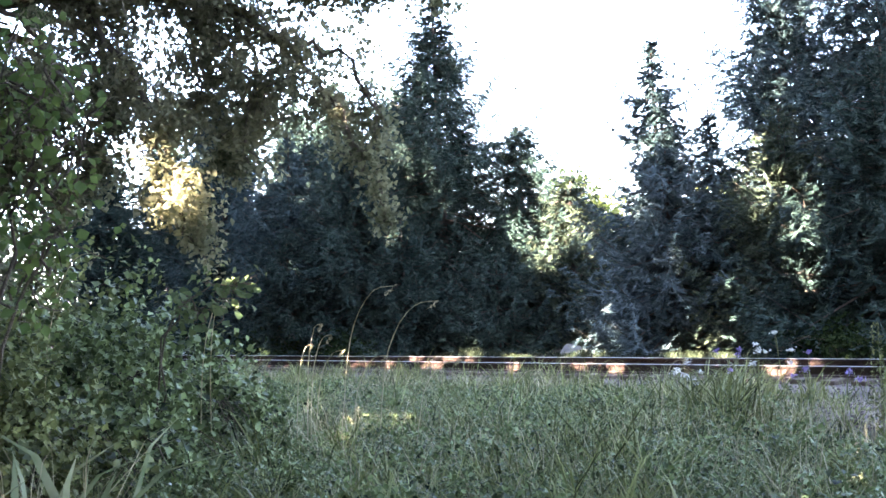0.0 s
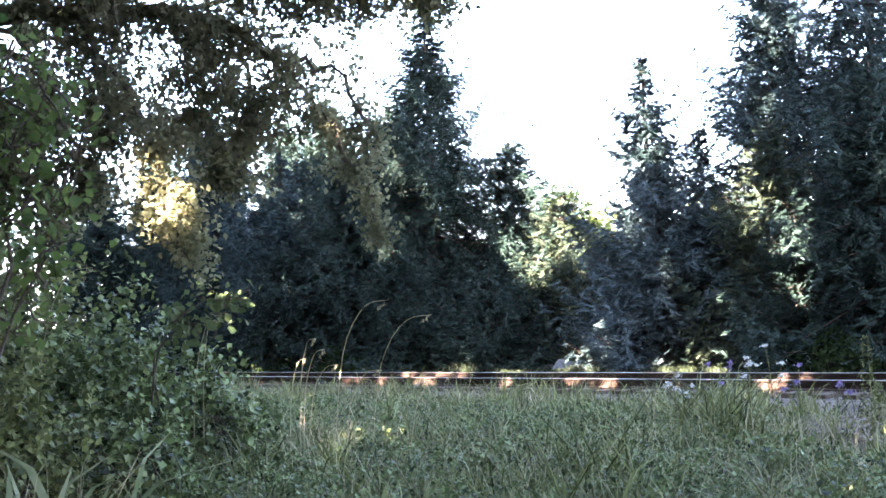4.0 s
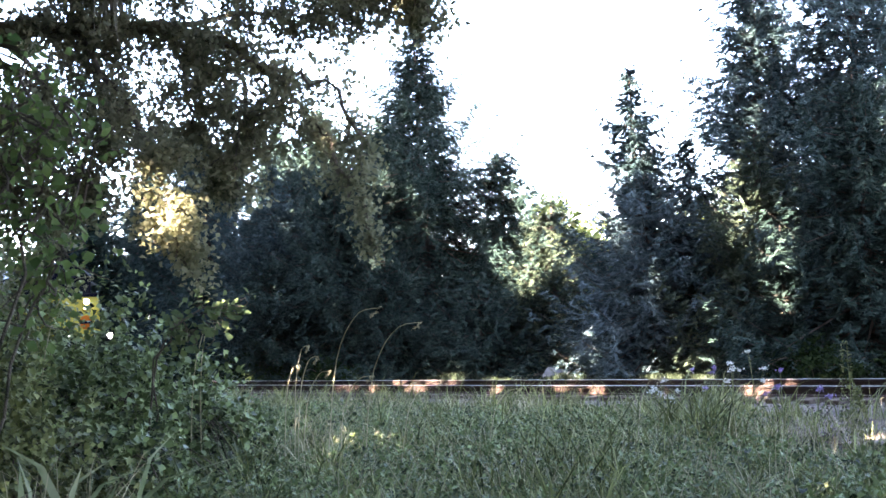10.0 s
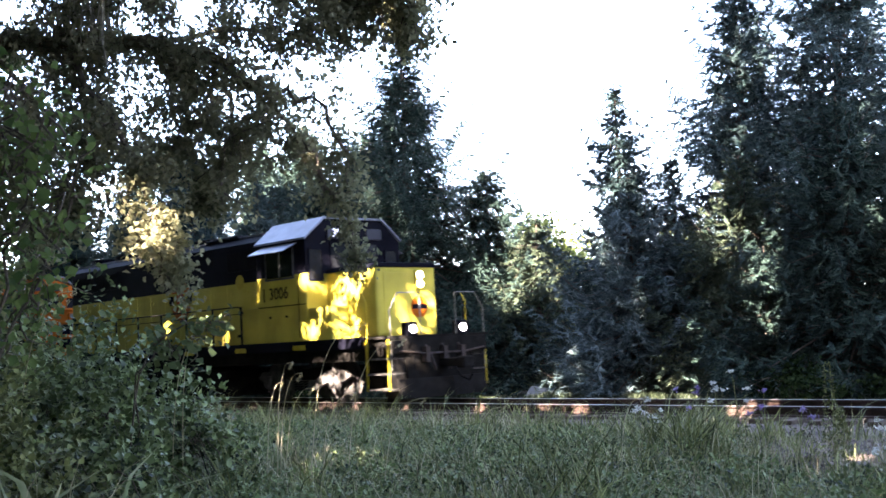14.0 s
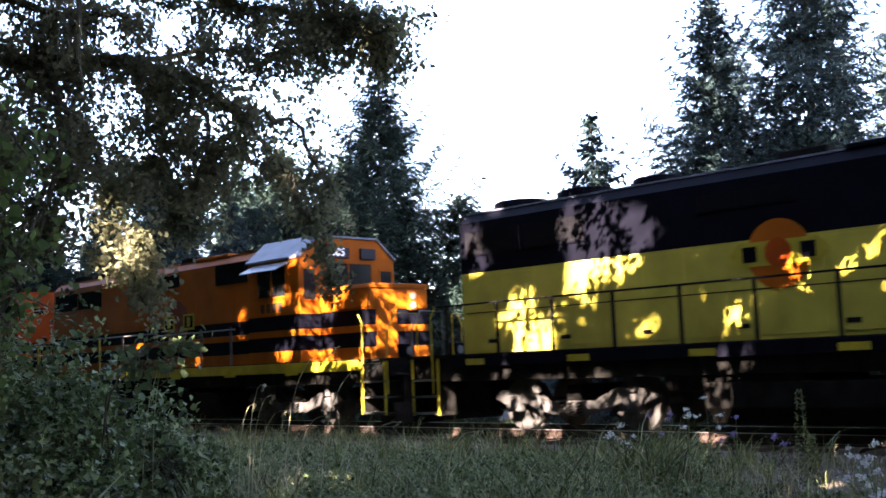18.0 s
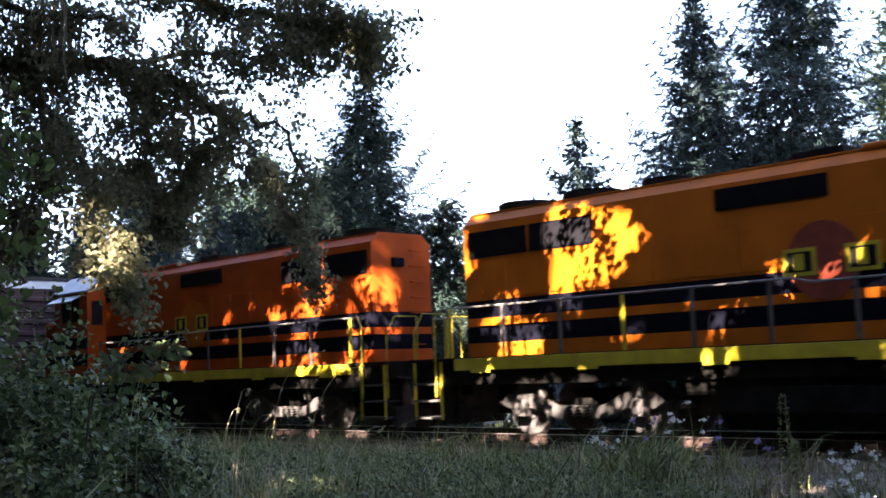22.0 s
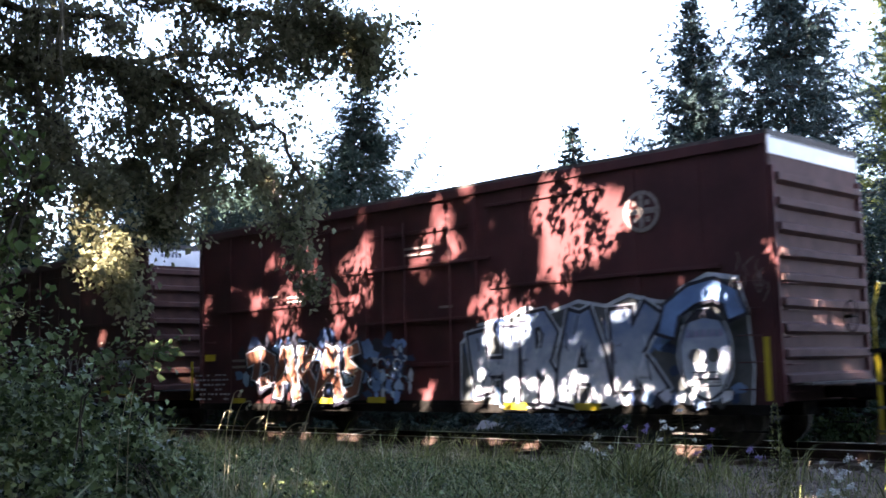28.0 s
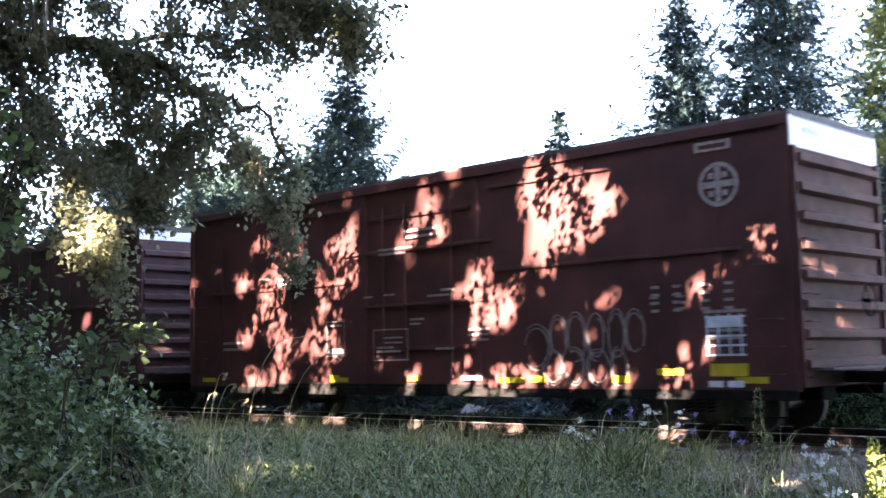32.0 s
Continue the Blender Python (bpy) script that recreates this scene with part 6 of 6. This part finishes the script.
        for k in range(3):
            a = k * 2.094
            cyl(bm, (xe + d * 0.13, 0.75, 2.1), (xe + d * 0.13, 0.75 + 0.26 * math.cos(a), 2.1 + 0.26 * math.sin(a)), 0.012, n=5)
        cyl(bm, (xe, 0.75, 2.1), (xe + d * 0.15, 0.75, 2.1), 0.03, n=8)
        part("brake_wheel", bm, M_GRIME, car)
        for i in range(7):
            bm = bmesh.new()
            pipe(bm, [(xe + d * 0.01, -1.4, 0.9 + i * 0.42), (xe + d * 0.13, -1.4, 0.9 + i * 0.42), (xe + d * 0.13, -1.0, 0.9 + i * 0.42), (xe + d * 0.01, -1.0, 0.9 + i * 0.42)], 0.011, 5)
            part("ladder_rung", bm, paint, car)
        part("crossover_step", boxed(*sorted((xe + d * 0.02, xe + d * 0.4)), -1.3, 1.3, 1.0, 1.04), M_CAST, car)
        build_coupler(car, xe, d * 1.2)
    for x in (-2.0, -x_len + 2.0):
        build_truck(car, x, 1.73, 0.42, False)
    bm = bmesh.new()
    cyl(bm, (-x_len / 2 - 1.2, 0.75, 0.75), (-x_len / 2 - 0.2, 0.75, 0.75), 0.22, n=12)
    part("brake_reservoir", bm, M_GRIME, car)
    if art:
        paint_art(car, hw, art)
    return car


def blob(cx, cz, w, h, rng, n=14, ragged=0.16):
    return [(cx + w * math.cos(2 * math.pi * i / n) * rng.uniform(1 - ragged, 1 + ragged), cz + h * math.sin(2 * math.pi * i / n) * rng.uniform(1 - ragged, 1 + ragged)) for i in range(n)]


def paint_art(car, hw, art):
    """Spray-painted panels: overlapping coloured shapes on the side of the car."""
    rng = random.Random(5)
    s = -1
    y = s * (hw + 0.024)
    lay = [0]

    def lay_on(name, pts, mat, label=""):
        lay[0] += 1
        part(name, plate(pts, -0.0004, y - 0.0006 * lay[0]), mat, car, label)

    def strokes(lines, width, mat, label="", name="paint_letter"):
        """Fat painted strokes, each a bent line with a width of its own."""
        for line, w in lines:
            a = [Vector(p) for p in line]
            left, right = [], []
            for i, p in enumerate(a):
                d = (a[min(i + 1, len(a) - 1)] - a[max(i - 1, 0)]).normalized()
                n = Vector((-d.y, d.x)) * (w / 2 + width)
                p = p - d * width if i == 0 else p + d * width if i == len(a) - 1 else p
                left.append(tuple(p + n))
                right.append(tuple(p - n))
            lay_on(name, left + right[::-1], mat, label)

    def piece(letters, edge, ink, face, label, line=0.065):
        for lines in letters:
            strokes(lines, 0.10, edge)
        for lines in letters:
            strokes(lines, line, ink)
            strokes(lines, 0.0, face, label)

    if art == "letters":
        # grey haze behind four fat block letters that fade from slate blue to nearly white
        haze = [(-6.75, 0.62), (-6.72, 1.9), (-6.3, 2.24), (-5.5, 2.34), (-5.0, 2.52), (-4.5, 2.38), (-3.8, 2.56), (-3.2, 2.44), (-2.7, 2.6), (-2.25, 2.48), (-1.9, 2.42), (-1.7, 2.62),
                (-1.15, 2.84), (-0.6, 2.74), (-0.45, 2.2), (-0.38, 1.3), (-0.45, 0.62)]
        lay_on("paint_outline", haze, M_SPRAY_MIST, "pale outer line of a spray-painted piece")
        lay_on("paint_outline", [(-3.5 + (x + 3.5) * 0.988, 0.62 + (z - 0.62) * 0.965) for x, z in haze], M_SPRAY_SMOKE, "smoky grey ground of a spray-painted piece")
        for i in range(34):
            cx = -6.5 + i * 0.175 + rng.uniform(-0.1, 0.1)
            lay_on("paint_haze", blob(cx, 1.4 + rng.uniform(-0.7, 0.7), rng.uniform(0.06, 0.2), rng.uniform(0.08, 0.25), rng, 10, 0.35), rng.choice((M_INK, M_SPRAY_BLUE, M_SPRAY_SMOKE, M_SPRAY_GREY, M_SPRAY_NAVY)))
        letters = [
            [([(-6.28, 2.05), (-6.2, 1.5), (-6.08, 0.92)], 0.40), ([(-5.36, 2.12), (-5.4, 1.4), (-5.42, 0.74)], 0.36), ([(-6.1, 1.4), (-5.42, 1.4)], 0.30)],
            [([(-4.96, 2.2), (-4.95, 1.4), (-4.96, 0.74)], 0.34), ([(-4.95, 2.2), (-4.62, 2.26), (-4.42, 1.98), (-4.55, 1.62), (-4.92, 1.52)], 0.30), ([(-4.7, 1.55), (-4.48, 1.2), (-4.56, 0.74)], 0.32)],
            [([(-3.78, 2.3), (-4.02, 1.5), (-4.14, 0.74)], 0.40), ([(-3.72, 2.3), (-3.42, 1.5), (-3.3, 0.74)], 0.40), ([(-3.98, 1.22), (-3.42, 1.22)], 0.26)],
            [([(-2.86, 2.32), (-2.84, 1.6), (-2.82, 0.95)], 0.42), ([(-2.74, 1.5), (-2.5, 1.85), (-2.2, 2.3)], 0.38), ([(-2.66, 1.55), (-2.4, 1.25), (-2.15, 0.9)], 0.36)]]
        piece(letters, M_SPRAY_MIST, M_INK, M_SPRAY_FADE, "fat slate-blue and white spray-painted letter")
        # scratchy marks and highlights over the letters
        for i in range(60):
            x, z = -6.35 + rng.uniform(0, 4.2), rng.uniform(0.75, 2.1)
            tilt, long = rng.uniform(-0.12, 0.12), rng.uniform(0.08, 0.4)
            strokes([([(x, z), (x + tilt, z + long)], rng.uniform(0.012, 0.035))], 0.0, rng.choice((M_INK, M_SPRAY_WHITE, M_SPRAY_NAVY, M_SPRAY_MIST)), name="paint_stroke")
        for x, z in ((-5.95, 1.62), (-5.2, 1.5), (-4.3, 1.72), (-3.7, 1.45), (-3.1, 1.7), (-2.5, 1.15)):
            for k in range(4):
                strokes([([(x + k * 0.07, z), (x + k * 0.07 + 0.04, z + 0.05), (x + k * 0.07 + 0.05, z - 0.02)], 0.014)], 0.0, M_INK, name="paint_scribble")
        for i in range(16):
            x = -3.1 + i * 0.16
            lay_on("paint_patch", blob(x, 0.78 + rng.uniform(-0.06, 0.1), rng.uniform(0.06, 0.15), rng.uniform(0.08, 0.14), rng, 9, 0.4), rng.choice((M_SPRAY_WHITE, M_SPRAY_NAVY, M_INK, M_SPRAY_SLATE)))
        # blue cap over a pale oval with bars
        strokes([([(-1.92, 1.85), (-1.8, 2.25), (-1.4, 2.48), (-1.0, 2.55), (-0.7, 2.4), (-0.6, 2.1)], 0.30)], 0.06, M_INK, name="paint_arch")
        strokes([([(-1.92, 1.85), (-1.8, 2.25), (-1.4, 2.48), (-1.0, 2.55), (-0.7, 2.4), (-0.6, 2.1)], 0.30)], 0.0, M_SPRAY_BLUE, "blue painted arch", name="paint_arch")
        lay_on("paint_panel", blob(-1.2, 1.5, 0.52, 0.76, rng, 26, 0.03), M_SPRAY_MIST)
        lay_on("paint_panel", blob(-1.2, 1.5, 0.49, 0.72, rng, 26, 0.03), M_INK)
        lay_on("paint_panel", blob(-1.2, 1.5, 0.45, 0.68, rng, 26, 0.03), M_SPRAY_FADE, "pale grey painted oval")
        lay_on("paint_brim", [(-1.6, 2.0), (-1.35, 2.24), (-1.05, 2.24), (-0.82, 2.02), (-1.2, 2.1)], M_INK)
        for k in range(9):
            x = -1.52 + k * 0.075
            strokes([([(x, 1.78), (x + 0.03, 1.92), (x + 0.05, 1.8)], 0.022)], 0.0, (M_SPRAY_PLUM, M_SPRAY_NAVY)[k % 2], name="paint_scribble")
        for cx in (-1.38, -1.04):
            lay_on("paint_spot", blob(cx, 1.5, 0.12, 0.12, rng, 12, 0.12), M_SPRAY_SMOKE)
        lay_on("paint_spot", [(-1.26, 1.36), (-1.2, 1.46), (-1.14, 1.36)], M_INK)
        lay_on("paint_bars", [(-1.46, 1.0), (-1.44, 1.24), (-0.96, 1.24), (-0.94, 1.0)], M_INK)
        for k in range(6):
            for z in (1.02, 1.135):
                lay_on("paint_bar", [(-1.435 + k * 0.08, z), (-1.375 + k * 0.08, z), (-1.375 + k * 0.08, z + 0.085), (-1.435 + k * 0.08, z + 0.085)], M_SPRAY_WHITE)
        # scratched pale lines beside the corner
        for k in range(12):
            x, z = -0.5 + rng.uniform(-0.1, 0.4), 2.0 + rng.uniform(0, 0.9)
            strokes([([(x, z), (x + rng.uniform(-0.1, 0.1), z + 0.16), (x + rng.uniform(-0.1, 0.12), z + 0.3)], 0.012)], 0.0, M_PALE, name="chalk_line")
        # second piece: blue haze behind leaning salmon letters with pale edges
        for i in range(44):
            cx = -14.0 + i * 0.13 + rng.uniform(-0.1, 0.1)
            up = i % 2
            lay_on("paint_haze", blob(cx, (2.0 if up else 1.25) + rng.uniform(-0.25, 0.16), rng.uniform(0.10, 0.24), rng.uniform(0.10, 0.26), rng, 12, 0.3),
                   rng.choice((M_INK, M_SPRAY_NAVY, M_SPRAY_BLUE, M_SPRAY_NAVY) if up else (M_SPRAY_BLUE, M_INK, M_SPRAY_SKY, M_SPRAY_NAVY)), "soft blue and black paint haze")
        letters = [
            [([(-13.6, 1.72), (-13.05, 1.86), (-12.62, 1.7), (-12.6, 1.35), (-13.1, 1.2)], 0.30), ([(-13.15, 1.75), (-13.3, 1.25)], 0.24)],
            [([(-12.1, 1.95), (-12.3, 1.5), (-12.42, 0.85)], 0.26), ([(-12.02, 1.95), (-11.85, 1.4), (-11.7, 0.8)], 0.28), ([(-12.25, 1.3), (-11.85, 1.3)], 0.2)],
            [([(-11.5, 1.98), (-11.48, 1.4), (-11.3, 1.2)], 0.26), ([(-11.4, 1.5), (-11.1, 1.95)], 0.22), ([(-11.35, 1.4), (-11.1, 1.1), (-10.95, 0.82)], 0.26)],
            [([(-10.5, 1.92), (-10.75, 1.4), (-10.95, 0.82)], 0.26), ([(-10.42, 1.92), (-10.36, 1.4), (-10.2, 0.8)], 0.28), ([(-10.72, 1.28), (-10.36, 1.28)], 0.2)],
            [([(-9.55, 1.9), (-9.95, 1.78), (-9.9, 1.5), (-9.55, 1.35), (-9.7, 1.0), (-10.0, 0.92)], 0.24)]]
        piece(letters, M_INK, M_SPRAY_MIST, M_SPRAY_SALMON, "leaning salmon letter with a pale edge", 0.035)
        for i in range(48):
            x, z = -13.4 + rng.uniform(0, 3.6), rng.uniform(0.85, 1.8)
            strokes([([(x, z), (x + rng.uniform(-0.08, 0.08), z + rng.uniform(0.1, 0.3))], 0.03)], 0.0, rng.choice((M_INK, M_SPRAY_MIST, M_SPRAY_NAVY, M_SPRAY_SKY)), name="paint_stroke")
        for i in range(30):
            lay_on("paint_swirl", blob(-9.4 + rng.uniform(0, 1.5), 1.2 + rng.uniform(-0.4, 0.65), rng.uniform(0.05, 0.17), rng.uniform(0.06, 0.16), rng, 12, 0.35), (M_SPRAY_BLUE, M_SPRAY_NAVY, M_INK, M_SPRAY_SKY, M_SPRAY_NAVY, M_SPRAY_MIST)[i % 6], "blue and white paint swirl")
        for k in range(8):
            cx, cz, r = -9.1 + 0.16 * k, 1.15 + 0.3 * (k % 3) * 0.6, 0.10 + 0.02 * (k % 4)
            strokes([([(cx + r * math.cos(q * 0.7), cz + r * math.sin(q * 0.7)) for q in range(8)], 0.03)], 0.0, (M_SPRAY_SKY, M_INK, M_SPRAY_MIST)[k % 3], name="paint_swirl")
        for i in range(54):
            x, z = -15.68 + 0.17 * (i % 9) + rng.uniform(-0.02, 0.02), 0.80 + 0.115 * (i // 9)
            wide = rng.uniform(0.06, 0.14)
            if rng.uniform(0, 1) < 0.8:
                lay_on("stencil_bar", [(x, z), (x + wide, z), (x + wide, z + 0.04), (x, z + 0.04)], M_SPRAY_MIST if i > 17 else M_SPRAY_WHITE)
        lay_on("yellow_label", [(-15.25, 1.74), (-14.8, 1.74), (-14.8, 1.9), (-15.25, 1.9)], M_STRIPE)
        for x, z in ((-14.1, 0.72), (-10.9, 0.72), (-9.2, 0.74), (-5.4, 0.62), (-3.75, 0.62)):
            lay_on("yellow_stripe", [(x, z), (x + 0.55, z), (x + 0.55, z + 0.12), (x, z + 0.12)], M_STRIPE)
        for x in (-0.03, -15.83):
            lay_on("corner_stripe", [(x - 0.05, 0.78), (x + 0.05, 0.78), (x + 0.05, 1.75), (x - 0.05, 1.75)], M_STRIPE, "yellow corner stripe")
    else:
        # thin pale outlines of two rows of round figures
        for cx, cz, w, h in ((-5.05, 1.45, 0.34, 0.42), (-4.55, 1.62, 0.2, 0.4), (-4.15, 1.62, 0.22, 0.44), (-3.72, 1.6, 0.2, 0.42), (-3.28, 1.62, 0.18, 0.46), (-2.92, 1.66, 0.2, 0.4),
                             (-4.7, 1.08, 0.24, 0.32), (-4.2, 1.1, 0.22, 0.34), (-3.7, 1.08, 0.24, 0.32), (-3.25, 1.1, 0.18, 0.34)):
            for k in (1.0, 0.82):
                bm = bmesh.new()
                turn = rng.uniform(0, 6.28)
                pipe(bm, [(cx + k * w * math.cos(turn + i * 0.42), y, cz + k * h * math.sin(turn + i * 0.42)) for i in range(12)], 0.010, 4)
                part("chalk_line", bm, M_PALE, car, "thin pale painted line")
        # a white data grid, a pale plate, labels and yellow patches
        for k in range(5):
            z = 1.24 + k * 0.15
            lay_on("grid_line", [(-1.57, z), (-0.86, z), (-0.86, z + 0.03), (-1.57, z + 0.03)], M_SPRAY_MIST)
        for k in range(4):
            x = -1.55 + k * 0.2
            lay_on("grid_line", [(x, 1.24), (x + 0.03, 1.24), (x + 0.03, 1.9), (x, 1.9)], M_SPRAY_MIST)
        lay_on("grid_panel", [(-1.52, 1.72), (-0.9, 1.72), (-0.9, 1.84), (-1.52, 1.84)], M_SPRAY_MIST, "white data panel of bars")
        lay_on("small_plate", [(-1.64, 4.52), (-0.98, 4.52), (-0.98, 4.68), (-1.64, 4.68)], M_PALE, "faded pale plate")
        lay_on("small_plate", [(-1.56, 4.56), (-1.06, 4.56), (-1.06, 4.63), (-1.56, 4.63)], M_BROWN)
        for x, z, w, h, m in ((-2.5, 0.94, 0.5, 0.11, M_STRIPE), (-1.5, 0.92, 0.66, 0.2, M_STRIPE), (-1.54, 0.75, 0.26, 0.1, M_SPRAY_MIST), (-1.2, 0.75, 0.28, 0.1, M_SPRAY_MIST), (-5.2, 0.82, 0.36, 0.12, M_STRIPE),
                              (-3.4, 0.82, 0.34, 0.12, M_STRIPE), (-8.4, 0.84, 0.34, 0.1, M_STRIPE), (-10.8, 0.84, 0.3, 0.12, M_STRIPE), (-10.85, 1.42, 0.5, 0.1, M_SPRAY_MIST), (-6.9, 0.86, 0.5, 0.08, M_SPRAY_MIST)):
            lay_on("marking", [(x, z), (x + w, z), (x + w, z + h), (x, z + h)], m)
        for x, z, w in ((-9.7, 2.56, 0.3), (-9.1, 2.58, 0.16), (-8.9, 2.58, 0.16), (-9.1, 2.36, 0.2), (-7.8, 2.5, 0.6), (-8.3, 2.05, 0.4), (-8.3, 1.96, 0.3), (-9.3, 1.5, 0.5), (-9.3, 1.42, 0.7), (-7.6, 1.45, 0.5),
                        (-6.7, 1.8, 0.55), (-6.7, 1.7, 0.5), (-6.6, 1.6, 0.4), (-9.2, 3.52, 1.0), (-9.2, 3.42, 0.8), (-10.8, 2.0, 0.4)):
            lay_on("stencil_bar", [(x, z), (x + w, z), (x + w, z + 0.045), (x, z + 0.045)], M_PALE)
        for x0, x1, z0, z1 in ((-10.9, -10.3, 1.36, 2.12), (-9.4, -8.35, 1.25, 1.9)):
            for a, b, c, d in ((x0, x1, z0, z0 + 0.025), (x0, x1, z1 - 0.025, z1), (x0, x0 + 0.025, z0, z1), (x1 - 0.025, x1, z0, z1)):
                lay_on("panel_outline", [(a, c), (b, c), (b, d), (a, d)], M_PALE)
        for row in range(4):
            for col in range(4):
                x, z = -2.55 + col * 0.42 + (0.1 if col > 1 else 0), 2.36 - row * 0.13
                lay_on("stencil_bar", [(x, z), (x + 0.16, z), (x + 0.16, z + 0.05), (x, z + 0.05)], M_PALE)


M_PILOT = material("scuffed_rusty_steel", (0.036, 0.026, 0.022), 0.8, 0.1, vary=0.6, scale=5, bump=0.4)
M_SPRAY_SLATE = material("slate_spray", (0.12, 0.185, 0.29), 0.55, vary=0.45, scale=2.5, bump=0.02)
M_SPRAY_MIST = material("mist_grey_spray", (0.42, 0.47, 0.53), 0.55, vary=0.4, scale=3, bump=0.02)
M_SPRAY_NAVY = material("navy_spray", (0.025, 0.045, 0.10), 0.55, vary=0.5, scale=3, bump=0.02)
M_SPRAY_SMOKE = material("smoke_grey_spray", (0.075, 0.082, 0.085), 0.6, vary=0.5, scale=3, bump=0.02)
M_SPRAY_PLUM = material("plum_spray", (0.16, 0.08, 0.2), 0.55, vary=0.4, scale=3, bump=0.02)


def fade_material():
    """Spray paint that fades from slate blue at the top of a letter to nearly white at its foot."""
    m = material("fading_spray", (0.3, 0.3, 0.3), 0.55, bump=0.02)
    nt = m.node_tree
    co = nt.nodes.new("ShaderNodeTexCoord")
    sep = nt.nodes.new("ShaderNodeSeparateXYZ")
    cloud = nt.nodes.new("ShaderNodeTexNoise")
    cloud.inputs["Scale"].default_value, cloud.inputs["Detail"].default_value = 4.0, 5
    ad = nt.nodes.new("ShaderNodeMath")
    ad.operation = "MULTIPLY_ADD"
    ad.inputs[1].default_value = 1.3
    ramp = nt.nodes.new("ShaderNodeValToRGB")
    ramp.color_ramp.elements[0].position, ramp.color_ramp.elements[0].color = 0.30, (0.46, 0.50, 0.55, 1)
    ramp.color_ramp.elements[1].position, ramp.color_ramp.elements[1].color = 0.95, (0.12, 0.18, 0.30, 1)
    mid = ramp.color_ramp.elements.new(0.6)
    mid.color = (0.25, 0.30, 0.38, 1)
    lower = nt.nodes.new("ShaderNodeMapRange")
    lower.inputs["From Min"].default_value, lower.inputs["From Max"].default_value = 1.2, 3.1
    nt.links.new(co.outputs["Object"], sep.inputs[0])
    nt.links.new(co.outputs["Object"], cloud.inputs["Vector"])
    nt.links.new(cloud.outputs[0], ad.inputs[0])
    nt.links.new(sep.outputs["Z"], ad.inputs[2])
    nt.links.new(ad.outputs[0], lower.inputs["Value"])
    nt.links.new(lower.outputs[0], ramp.inputs["Fac"])
    nt.links.new(ramp.outputs[0], nt.nodes["Principled BSDF"].inputs["Base Color"])
    return m


M_SPRAY_FADE = fade_material()
M_INK = material("black_spray", (0.02, 0.02, 0.03), 0.5, vary=0.3, bump=0.02)
M_SPRAY_BLUE = material("blue_spray", (0.13, 0.23, 0.42), 0.55, vary=0.35, scale=2.5, bump=0.02)
M_SPRAY_SKY = material("sky_blue_spray", (0.30, 0.43, 0.58), 0.55, vary=0.3, scale=2.5, bump=0.02)
M_SPRAY_WHITE = material("white_spray", (0.60, 0.62, 0.66), 0.55, vary=0.3, scale=3, bump=0.02)
M_SPRAY_GREY = material("grey_spray", (0.27, 0.33, 0.43), 0.55, vary=0.35, scale=3, bump=0.02)
M_SPRAY_SALMON = material("salmon_spray", (0.21, 0.085, 0.055), 0.55, vary=0.3, scale=3, bump=0.02)

build_locomotive("yellow and black diesel locomotive with lit headlights", 48.75, False, M_YELLOW, M_BLACK, M_BLACK, 3.17, False, "3006", True, True)
build_locomotive("orange diesel locomotive with black bands and yellow sill", 29.7, False, M_ORANGE, M_ORANGE, M_STRIPE, 3.2, True, "3005", False, False)
build_locomotive("red-orange diesel locomotive running long hood first", 10.6, True, M_RED_ORANGE, M_RED_ORANGE, M_STRIPE, 3.2, True, "", False, False)
build_boxcar("maroon high boxcar with blue and white spray paint", 0.0, 15.86, M_MAROON, 9, True, "letters")
build_boxcar("brown high boxcar with a white end band", -18.40, 16.2, M_BROWN, 8, True, "lines")
build_boxcar("dark brown boxcar at the back of the train", -37.1, 16.0, M_MAROON, 9, True, "")


def motions():
    for car, at, turned in CARS:
        walk(car, [(t, pose(train_x(t) + at, TRACK_Y, 0, 0, 0, 180 if turned else 0)) for t in STEP_ROWS])
    turned_cars = {c for c, a, t in CARS if t}
    for ob, x, r in ROLLING:
        sign = -1 if ob.parent in turned_cars else 1
        rows = []
        k = int(32 * 5.0 / (1.35 * r)) + 1
        for i in range(k + 1):
            t = min(32.0, i * 32.0 / k)
            rows.append((t, pose(x, 0, r, 0, math.degrees(sign * (train_x(t) - train_x(0)) / r) % 360, 0)))
        walk(ob, rows)


motions()
